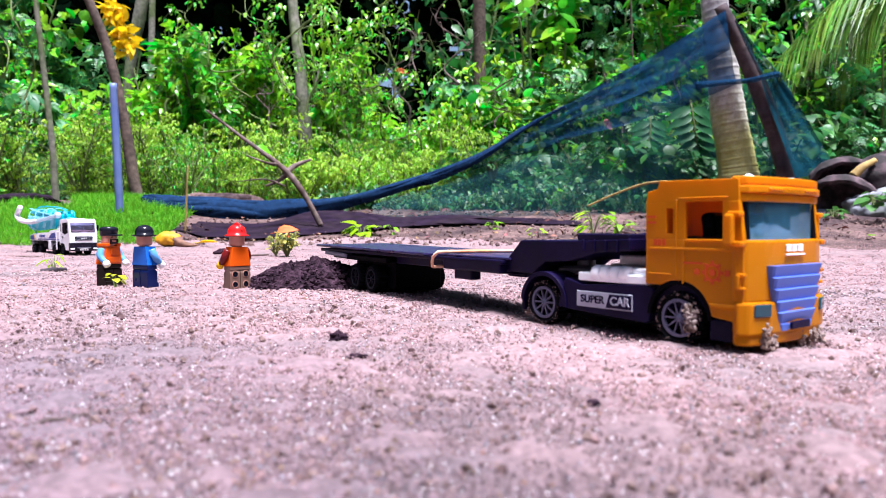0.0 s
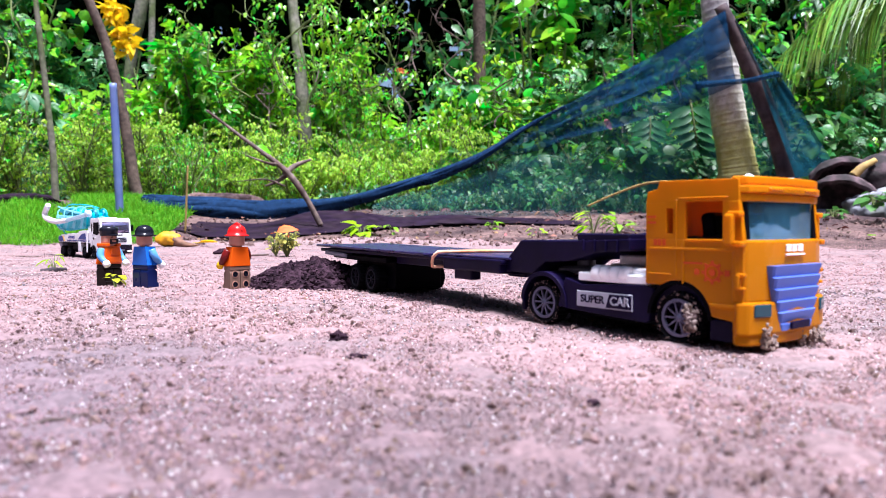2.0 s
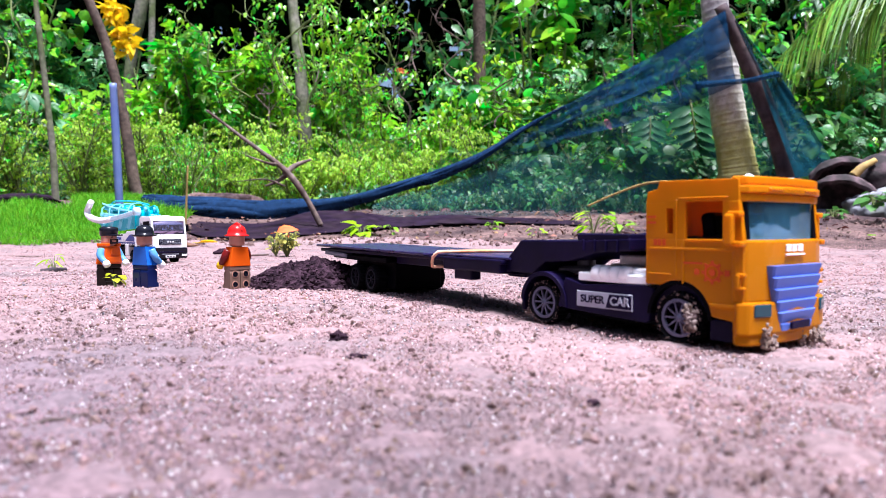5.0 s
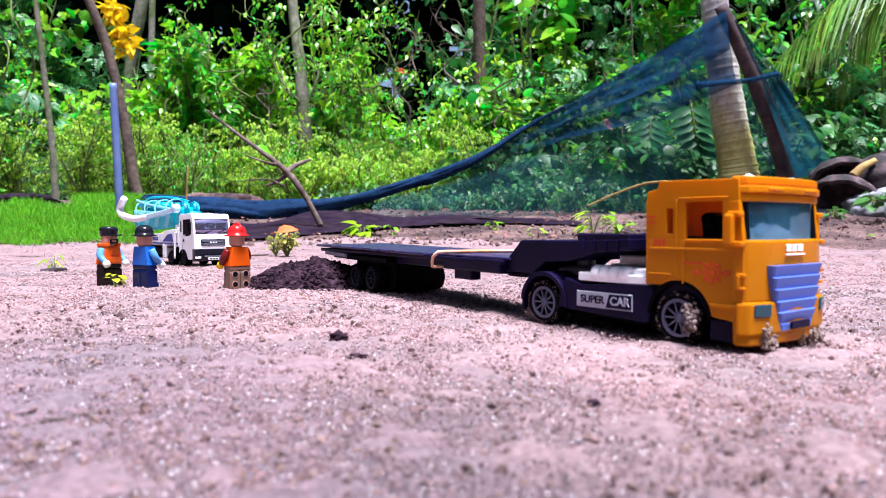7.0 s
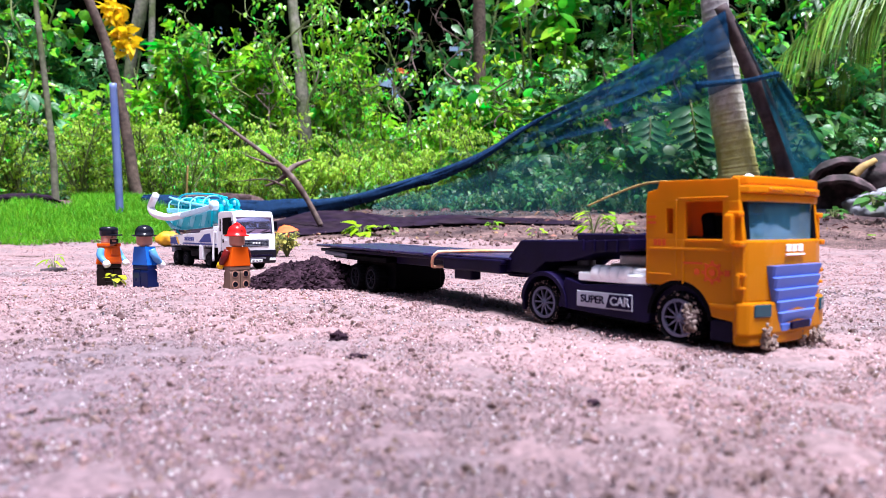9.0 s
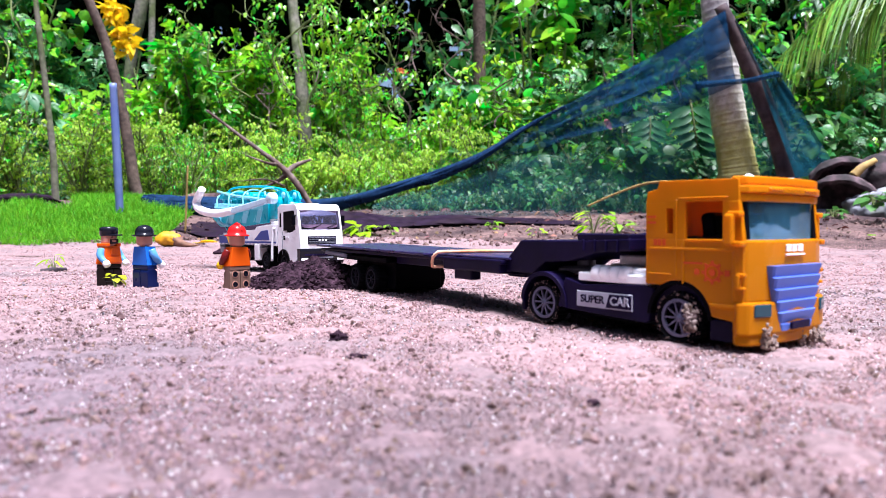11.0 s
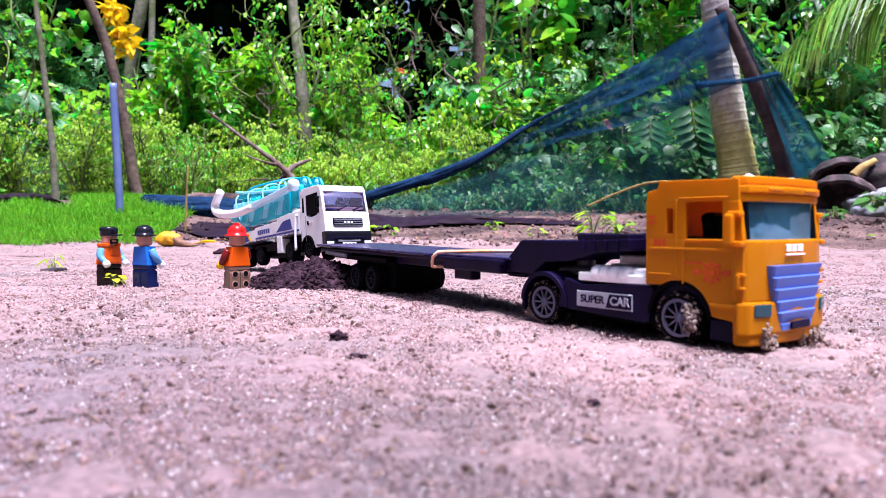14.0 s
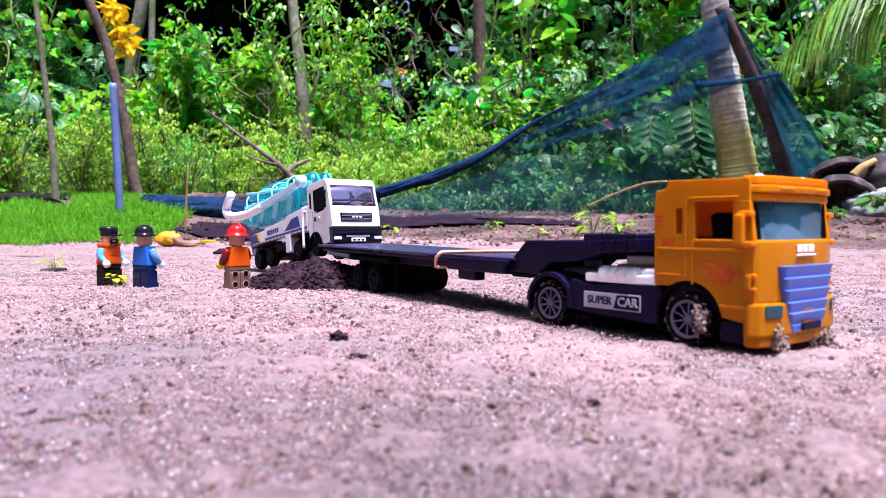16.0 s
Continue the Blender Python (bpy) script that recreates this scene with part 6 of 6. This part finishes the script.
build_leaf("hanging_leaf", (-0.5347, 2.0000, 0.2685), 0.045, (40, 10, 20), LEAF_LIME, "bright green leaf sprouting by the dead branch", wide=0.8)
bunch = thing("withered_frond", Matrix.Translation((-1.3117, 2.7500, 0.9504)), "bright yellow withered leaves hanging on a trunk", "withered leaf")
rng = np.random.default_rng(12)
line = smooth_line([Vector(p) - Vector((-1.3117, 2.7500, 0.9504)) for p in ((-1.3117, 2.7500, 0.9504), (-1.2915, 2.7500, 0.8722), (-1.2625, 2.7500, 0.8097), (-1.2379, 2.7500, 0.7337))], 20)
pts = np.array([line[rng.integers(0, len(line))][:] for _ in range(130)]) + rng.normal(0, 0.016, (130, 3)) * np.array([1, 0.6, 1])
LV, LF = scatter(LEAF_V, LEAF_F, pts, rng.uniform(0.035, 0.07, 130), rng, 0.9)
from_arrays("foliage", LV, LF, LEAF_YELLOW, bunch)

# weeds on the sand and the bank
build_weed((-0.2238, 0.4740, 0.0006), 0.0125, 7, SEEDLING, 1, "small lime-green seedling on the sand", (BROAD_V, BROAD_F))
build_weed((-0.3695, 0.6600, -0.0008), 0.020, 8, LEAF_LIME, 2, "withered little weed on the sand", (LONG_V, LONG_F))
build_weed((-0.2243, 1.0000, 0.0004), 0.046, 110, PALE_HERB, 3, "low pale yellow-green weed with small oval leaves", None, "weed", 0.5, 0.30)
build_weed((-0.2480, 1.0300, 0.0004), 0.038, 60, PALE_HERB, 31, "low pale yellow-green weed with small oval leaves", None, "weed", 0.5, 0.30)
build_weed((-0.2048, 1.7500, 0.0083), 0.06, 18, LEAF_LIME, 4, "small bright green seedling", (BROAD_V, BROAD_F))
build_weed((-0.1302, 1.8000, 0.0088), 0.05, 7, LEAF, 5, "thin upright green seedling on soil")
build_weed((0.2360, 1.7500, 0.0083), 0.045, 7, LEAF_LIME, 6, "small yellow-green seedling beyond the trailer")
build_weed((0.3782, 1.7500, 0.0225), 0.075, 16, LEAF_LIME, 7, "bright green long-leaved seedling", (LONG_V, LONG_F))
build_weed((0.4422, 1.7500, 0.0225), 0.065, 16, LEAF, 8, "leafy green seedling beyond the trailer")
build_weed((0.1328, 1.9000, 0.0256), 0.04, 9, LEAF, 9, "small weed at the net's foot")
build_weed((0.9205, 1.6000, 0.0020), 0.04, 12, LEAF_DEEP, 10, "leafy green weed on the stony slope")
build_weed((0.9275, 1.5000, -0.0053), 0.04, 9, LEAF, 11, "broad-leaved weed on the stony slope", (BROAD_V, BROAD_F))
build_weed((1.0106, 1.8000, 0.0469), 0.055, 22, LEAF_DEEP, 12, "creeping green weed below the husks")
build_weed((1.0553, 1.7000, 0.0824), 0.06, 16, LEAF_DEEP, 13, "green weed in front of a stone", (BROAD_V, BROAD_F))
build_weed((0.9433, 1.9000, 0.0286), 0.05, 12, LEAF, 14, "green weed behind the truck")

# clods and twigs on the sand
lump("soil_clod", (-0.0380, 0.2500, 0.0006), (0.0032, 0.003, 0.0026), SOIL, "dark crumbly soil clod on sand", "soil clod", 1, 0.5, 4, "soil clods")
lump("soil_clod", (-0.0270, 0.2190, -0.0003), (0.0032, 0.0028, 0.0012), SOIL, "flat dark soil clod on sand", "soil clod", 2, 0.5, 4, "soil clods")
lump("soil_clod", (-0.3319, 1.0500, 0.0026), (0.012, 0.01, 0.005), SOIL, "dark soil clod by the toy worker", "soil clod", 4, 0.5, 3, "soil clods")
lump("soil_clod", (0.0348, 0.1600, 0.0000), (0.0018, 0.0016, 0.001), SOIL, "small dark soil clod on sand", "soil clod", 6, 0.5, 3, "soil clods")
lump("soil_clod", (-0.1392, 0.5600, 0.0000), (0.004, 0.004, 0.003), SOIL, "dark soil clod beside the heap", "soil clod", 7, 0.5, 3, "soil clods")
lump("soil_clod", (-0.3812, 2.3000, 0.0859), (0.05, 0.05, 0.03), SOIL, "dark soil lump under the net", "soil clod", 9, 0.4, 3, "soil clods")
build_trunk("twig", [(-0.3742, 0.6450, -0.0004), (-0.3655, 0.6500, 0.0003), (-0.3577, 0.6600, 0.0008)], [0.0022, 0.0030, 0.0016], WOOD_DARK, "short dark twig lying on the sand", "twig", n=7)
build_trunk("twig", [(-0.6689, 1.0500, -0.0030), (-0.6265, 1.0400, -0.0036), (-0.5894, 1.0500, -0.0036)], [0.0012, 0.0016, 0.001], TWIG, "long dark twig lying at the sand's edge", "twig", n=7)
build_trunk("twig", [(-0.0850, 0.1425, 0.0001), (-0.0826, 0.1440, 0.0007), (-0.0803, 0.1470, 0.0002), (-0.0773, 0.1500, 0.0005), (-0.0731, 0.1540, 0.0001), (-0.0696, 0.1575, 0.0003), (-0.0658, 0.1640, 0.0002)], [0.0002, 0.0005, 0.0003, 0.0002, 0.0002, 0.0002, 0.0001], TWIG, "thin dark root fibre on the sand", "twig", n=6)
build_trunk("twig", [(-0.2699, 0.9800, 0.0012), (-0.2500, 0.9800, 0.0020), (-0.2461, 0.9800, 0.0028)], [0.0015, 0.0015, 0.001], TWIG, "small dark twig beyond the heap", "twig", n=6)

# undergrowth: fine low herbs, then leafy shrubs, then broad-leaved plants
rng = random.Random(31)
LABELS = {"herb": "feathery yellow-green herb in the undergrowth", "shrub": "leafy bright green shrub at the wood's edge", "tall": "tall deep green broad-leaved shrub"}
def compound(parts):
    """A leaf of several leaflets: each (x, y, angle, size)."""
    V, F4, o = [], [], 0
    base = np.array(LEAF_V)
    for x, y, a, s in parts:
        c, d = math.cos(a), math.sin(a)
        V.append(np.stack([x + s * (base[:, 0] * c - base[:, 1] * d), y + s * (base[:, 0] * d + base[:, 1] * c), base[:, 2] * s - 0.15 * x * x], -1))
        F4.append(np.array(LEAF_F) + o)
        o += len(base)
    return np.concatenate(V), np.concatenate(F4)


PALMATE = compound([(0.05, 0, a, s) for a, s in ((-1.5, 0.45), (-0.8, 0.65), (0, 0.85), (0.8, 0.65), (1.5, 0.45))])
PINNATE = compound([(0.15 + 0.16 * k, 0, e * 1.05, 0.42 - 0.04 * k) for k in range(5) for e in (-1, 1)] + [(0.9, 0, 0, 0.3)])
SHAPES = [(LEAF_V, LEAF_F), (LONG_V, LONG_F), (BROAD_V, BROAD_F)]


def clearing(u, high):
    """Gaps in the thicket, where the dark wood shows behind."""
    if -0.42 < u < -0.24:
        return min(high, 0.95)
    if -0.13 < u < 0.0:
        return min(high, 0.5)
    return high


for k in range(72):
    u = -0.74 + 1.48 * (k + rng.random()) / 72
    y = rng.uniform(2.7, 3.3)
    right = u >= 0.06
    build_shrub(u * y, y, rng.uniform(0.2, 0.44), 0.16, rng.uniform(0.012, 0.020) * (3.4 if right else 1), ((LEAF, LEAF_DEEP, HERB, LEAF)[k % 4] if u < -0.52 else (HERB, LEAF, HERB, LEAF_LIME)[k % 4] if not right else (LEAF_DEEP, LEAF, LEAF_DEEP)[k % 3]), 100 + k, LABELS["herb"], "herb", 9 if not right else 5, 10 if not right else 6, 18 if not right else 6, 0.1, "herb", (PINNATE, SHAPES[0], SHAPES[2])[k % 3] if right else SHAPES[k % 2], group="undergrowth herbs", droop=0.35 if right else 0.7)
for k in range(46):
    u = -0.74 + 1.48 * (k + rng.random()) / 46
    y = rng.uniform(3.3, 4.2)
    mat = (LEAF, LEAF_DEEP, LEAF)[k % 3] if u < -0.5 else (LEAF, LEAF_LIME, LEAF_LIME)[k % 3] if u < 0.03 else (LEAF_DEEP, LEAF, LEAF_DEEP, LEAF)[k % 4]
    leaf = rng.uniform(0.04, 0.065) * (1 if u < 0.03 else 1.35)
    many = k % 2 == 0
    build_shrub(u * y, y, clearing(u, rng.uniform(0.45, 1.2)), rng.uniform(0.2, 0.34), leaf * (1.9 if many else 1), mat, 200 + k, LABELS["shrub"], "shrub", rng.choice((3, 4, 5, 6)), 9, 4 if many else 9, 0.2, "shrub", (PALMATE, PINNATE)[k // 2 % 2] if many else SHAPES[rng.choice((0, 0, 1, 2))], group="leafy shrubs", stem_mat=TWIG if k % 3 == 0 else None, droop=0.35, tilt=0.55)
for k in range(12):
    u = -0.44 + 0.25 * (k + rng.random()) / 12
    y = rng.uniform(3.5, 4.1)
    many = k % 3 == 0
    build_shrub(u * y, y, rng.uniform(0.72, 1.02), 0.22, 0.1 if many else rng.uniform(0.04, 0.06), (LEAF_LIME, LEAF, LEAF_LIME)[k % 3], 400 + k, LABELS["shrub"], "shrub", 4, 9, 4 if many else 9, 0.2, "shrub", PALMATE if many else SHAPES[k % 2], group="leafy shrubs", droop=0.35, tilt=0.55)
for k in range(24):
    u = -0.74 + 1.48 * (k + rng.random()) / 24
    y = rng.uniform(4.4, 5.4)
    high = rng.uniform(1.2, 2.2)
    if -0.5 < u < -0.2 or -0.13 < u < 0.0:
        continue
    build_shrub(u * y, y, high, 0.45, rng.uniform(0.08, 0.16), (LEAF_DEEP, LEAF_DEEP, LEAF)[k % 3], 300 + k, LABELS["tall"], "shrub", 4, 9, 8, 0.25, "shrub", (SHAPES[0], PALMATE, SHAPES[2], PINNATE)[k % 4], group="tall shrubs", droop=0.35, tilt=0.75)


for k in range(26):
    u = -0.17 + 0.52 * (k + rng.random()) / 26
    y = rng.uniform(2.42, 2.75)
    build_shrub(u * y, y, rng.uniform(0.05, 0.13), 0.07, rng.uniform(0.016, 0.032), LEAF_DEEP, 600 + k, "low dark green weed behind the net", "weed", 5, 5, 6, 0.05, "weed", SHAPES[k % 3], group="weeds behind the net", droop=0.5)


# climbers: pale winding stems with small leaves
def build_vine(at, tip, seed, leaf, mat, bare):
    rng = random.Random(seed)
    nrng = np.random.default_rng(seed)
    a, b = Vector(at), Vector(tip)
    t = thing("climber", Matrix.Translation(a), "winding pale climber with small lime leaves" if not bare else "bare winding twig in the thicket", "climber", "climbers")
    pts = [Vector()]
    for k in range(1, 8):
        pts.append((b - a) * k / 7 + Vector((rng.gauss(0, 0.05), rng.gauss(0, 0.04), rng.gauss(0, 0.04))))
    line = smooth_line(pts, 6)
    V, F4, spots = [], [], []
    add_tube(V, F4, line, spread([0.005, 0.002], len(line)), 5)
    for k in range(9):
        p = line[rng.randrange(6, len(line))]
        q = p + Vector((rng.gauss(0, 0.09), rng.gauss(0, 0.05), rng.gauss(0.03, 0.08)))
        tw = smooth_line([p, (p + q) / 2 + Vector((rng.gauss(0, 0.02), 0, 0.03)), q], 4)
        add_tube(V, F4, tw, spread([0.0022, 0.001], len(tw)), 3)
        spots += [c[:] for c in tw[2:]]
    from_arrays("stem", np.array(V), np.array(F4), TWIG if bare else STEM, t)
    if not bare:
        P = np.array(spots * 2) + nrng.normal(0, leaf * 0.5, (len(spots) * 2, 3))
        LV, LF = scatter(LEAF_V, LEAF_F, P, leaf * nrng.uniform(0.6, 1.2, len(P)), nrng, 0.5, nrng.normal(-1.57, 0.9, len(P)), 0.6)
        from_arrays("crown", LV, LF, mat, t)


for k in range(34):
    u = rng.choice((rng.uniform(-0.3, -0.08), rng.uniform(-0.12, 0.02), rng.uniform(-0.6, 0.6)))
    y = rng.uniform(2.9, 3.6)
    z = rng.uniform(0.15, 0.7)
    build_vine((u * y, y, z), (u * y + rng.uniform(-0.3, 0.3), y + rng.uniform(-0.1, 0.2), z + rng.uniform(0.3, 0.7)), 500 + k, rng.uniform(0.025, 0.04), (LEAF_LIME, LEAF)[k % 2], k % 4 == 0)

# palm fronds and large leaves at the wood's edge
build_frond((2.1737, 3.2000, 1.2423), (1.5713, 3.3000, 0.8240), 0.10, 0.42, FROND, 1, "drooping yellow-green palm frond")
build_frond((2.4201, 3.4000, 1.0963), (1.7847, 3.4000, 0.9029), 0.12, 0.38, FROND, 2, "hanging palm frond with long leaflets")
build_frond((2.2257, 3.2000, 1.2423), (1.8663, 3.3000, 0.7435), 0.12, 0.36, FROND, 3, "arched palm frond above shrubs")

# large feathered leaves hanging among the shrubs behind the net
def build_feather_leaf(at, size, sway, label):
    t = thing("feather_leaf", Matrix.Translation(at), label, "leaf", "feather leaves")
    rachis = [Vector((sway * f * f * size, -0.12 * size * math.sin(3 * f), -size * f)) for f in (k / 8 for k in range(9))]
    part("rib", tube(rachis, spread([0.005, 0.002], 9), 6), STEM, t, smooth=True)
    for k in range(1, 9):
        for e in (-1, 1):
            v, f = leaf_shape(0.42, 0.3, 0.1)
            L = size * (0.42 - 0.022 * k)
            b = bmesh.new()
            vs = [b.verts.new(Vector(p) * L) for p in v]
            for q in f:
                b.faces.new([vs[i] for i in q])
            part("leaflet", b, LEAF_DEEP, t, "", Matrix.Translation(rachis[k]) @ pose(0, 0, 0, 68, 0, 0) @ Matrix.Rotation((0 if e > 0 else math.pi) - e * 0.35, 4, "Z"), smooth=True)


build_feather_leaf((0.9727, 2.75, 0.5382), 0.27, 0.15, "large feathered blue-green leaf behind the net")
build_feather_leaf((0.8429, 2.85, 0.4945), 0.22, -0.2, "large feathered blue-green leaf behind the net")

# far wood: foliage with the deep shade put into its near-black colour
def build_far_wood():
    rng = np.random.default_rng(77)
    n = 30000
    y = rng.uniform(6.0, 9.0, n)
    x = rng.uniform(-0.85, 0.85, n) * y
    z = rng.uniform(0, 1, n) * 5.0 + 0.2
    gaps = [(-0.076, 0.205, 0.026), (-0.265, 0.128, 0.014), (0.010, 0.245, 0.014), (0.045, 0.172, 0.014), (0.25, 0.135, 0.016)]
    keep = np.array([noise.noise((a * 0.9, b * 0.6, c * 0.9)) > -0.25 and all(math.hypot(a / b - u, (c - 0.04) / b - v) > r + 0.01 for u, v, r in gaps) for a, b, c in zip(x, y, z)])
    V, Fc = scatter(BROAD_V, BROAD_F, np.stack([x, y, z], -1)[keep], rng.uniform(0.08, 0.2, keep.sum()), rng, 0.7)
    tagged(from_arrays("far_wood", V, Fc, LEAF_FAR), "dense foliage deep in the wood, its shade put into the colour", "wood", kind="stuff")
    # forest ring, carried on unseen behind the camera to block sky light
    V, F4 = [], []
    n, m = 760, 165
    for i in range(n + 1):
        a = radians(-180 + 360 * i / n)
        for j in range(m + 1):
            V.append((11 * math.sin(a) * 1.2, 11 * math.cos(a) + 1.5 * noise.noise((i * 0.072, j * 0.055, 1)), -0.3 + 0.0785 * j))
    for i in range(n):
        for j in range(m):
            k = i * (m + 1) + j
            x, y, z = V[k]
            # unseen side: added treeline and gaps shape the windscreen reflections
            if y < -2 and z > 7.2 + 4.0 * noise.noise((x * 0.35, y * 0.35, 4)) + 2.2 * noise.noise((x * 1.3, y * 1.3, 8)):
                continue
            if y < -2 and z > 2.5 and noise.noise((x * 0.7, y * 0.7, z * 0.8)) + 0.6 * noise.noise((x * 2.6, y * 2.6, z * 2.6)) > 0.33:
                continue
            if y >= -2 and z > 8.3:
                continue
            if y > 4 and any(math.hypot(x / y - u, (z - 0.04) / y - v) < r for u, v, r in gaps) and noise.noise((x * 6, y * 6, z * 6)) > 0.1:
                continue
            if z > 1.0 and noise.noise((x * 0.8, y * 0.8, z * 1.1)) > 0.30 and noise.noise((x * 5, y * 5, z * 5)) > 0.22:
                continue
            F4.append((k, k + 1, k + m + 2, k + m + 1))
    tagged(from_arrays("backdrop", np.array(V), np.array(F4), LEAF_FAR, None, "", False), "forest wall painted dark as shade, its unseen sides added to block sky light", "backdrop", kind="structure")


build_far_wood()


# ---- motion ----
PUMP_PATH = [
    (0.0, -0.5809, 1.1014, -0.0034, 40.42, 0.00),
    (0.3, -0.5788, 1.0991, -0.0034, 40.46, 0.00),
    (0.5, -0.5724, 1.0923, -0.0034, 40.59, 0.00),
    (1.0, -0.5341, 1.0506, -0.0034, 41.33, 0.00),
    (1.5, -0.4844, 0.9968, -0.0035, 42.30, 0.00),
    (2.0, -0.4741, 0.9856, -0.0035, 42.50, 0.00),
    (2.5, -0.4707, 0.9819, -0.0035, 42.57, 0.00),
    (2.8, -0.4445, 0.9535, -0.0035, 43.08, 0.00),
    (3.0, -0.4413, 0.9501, -0.0035, 43.14, 0.00),
    (3.5, -0.4382, 0.9467, -0.0036, 43.20, 0.00),
    (3.7, -0.4304, 0.9383, -0.0036, 43.35, 0.00),
    (4.0, -0.4124, 0.9187, -0.0036, 43.70, 0.00),
    (4.2, -0.3980, 0.9030, -0.0036, 43.99, 0.00),
    (6.3, -0.2763, 0.7710, -0.0021, 46.36, 0.00),
    (6.5, -0.2702, 0.7644, -0.0020, 46.48, 0.00),
    (7.0, -0.2623, 0.7558, -0.0018, 46.63, 0.00),
    (7.5, -0.2359, 0.7272, -0.0016, 47.15, 0.00),
    (8.0, -0.2278, 0.7184, -0.0013, 47.30, 0.00),
    (8.5, -0.2024, 0.6908, -0.0011, 47.80, 0.00),
    (9.0, -0.1976, 0.6856, -0.0009, 47.89, 0.00),
    (9.2, -0.1928, 0.6804, -0.0008, 47.99, 0.00),
    (10.3, -0.1487, 0.6325, 0.0000, 48.85, 0.00),
    (11.3, -0.1106, 0.5912, 0.0055, 49.58, 1.40),
    (11.5, -0.1069, 0.5872, 0.0075, 49.66, 2.20),
    (12.0, -0.0947, 0.5739, 0.0136, 49.90, 4.55),
    (12.5, -0.0947, 0.5739, 0.0143, 49.90, 5.00),
    (13.0, -0.0928, 0.5698, 0.0148, 50.33, 5.30),
    (13.5, -0.0916, 0.5672, 0.0151, 50.62, 5.50),
    (14.0, -0.0904, 0.5645, 0.0154, 50.91, 5.70),
    (14.5, -0.0894, 0.5625, 0.0157, 51.12, 5.85),
    (15.0, -0.0882, 0.5598, 0.0160, 51.41, 6.05),
    (15.5, -0.0849, 0.5526, 0.0174, 52.18, 6.85),
    (16.0, -0.0793, 0.5403, 0.0184, 53.50, 7.50),
]


def pump_pose(x, y, z, heading, nose):
    return pose(x, y, z, 0, -nose, -heading)


def roll_wheels(wheels, track):
    """Turn each wheel by the way that its truck has gone: track holds (seconds, metres)."""
    times = [i / 15 for i in range(241)]
    way = np.interp(times, [a for a, _ in track], [b for _, b in track])
    for wheel, c, r in wheels:
        rows = [(t, Matrix.Translation(c) @ Matrix.Rotation(d / r, 4, "Y")) for t, d in zip(times, way)]
        keep = [rows[0]] + [q for p, q, n, a, b, c2 in zip(rows, rows[1:], rows[2:], way, way[1:], way[2:]) if abs(a - b) + abs(b - c2) > 1e-6] + [rows[-1]]
        walk(wheel, keep)


def motions():
    walk(PUMP[0], [(t, pump_pose(x, y, z, h, n)) for t, x, y, z, h, n in PUMP_PATH])
    track, d = [(0.0, 0.0)], 0.0
    for p, q in zip(PUMP_PATH, PUMP_PATH[1:]):
        d += math.dist(p[1:4], q[1:4])
        track.append((q[0], d))
    roll_wheels(PUMP[1], track)
    pull = [(0.0, 0.0), (15.5, 0.0), (15.7, 0.0006), (16.0, 0.0036)]
    for (ob, wheels), at in ((TRUCK, TRACTOR), (LOWBED, TRAILER)):
        a = radians(at[5])
        walk(ob, [(t, pose(at[0] + d * math.cos(a), at[1] + d * math.sin(a), *at[2:])) for t, d in pull])
        roll_wheels(wheels, pull)


motions()
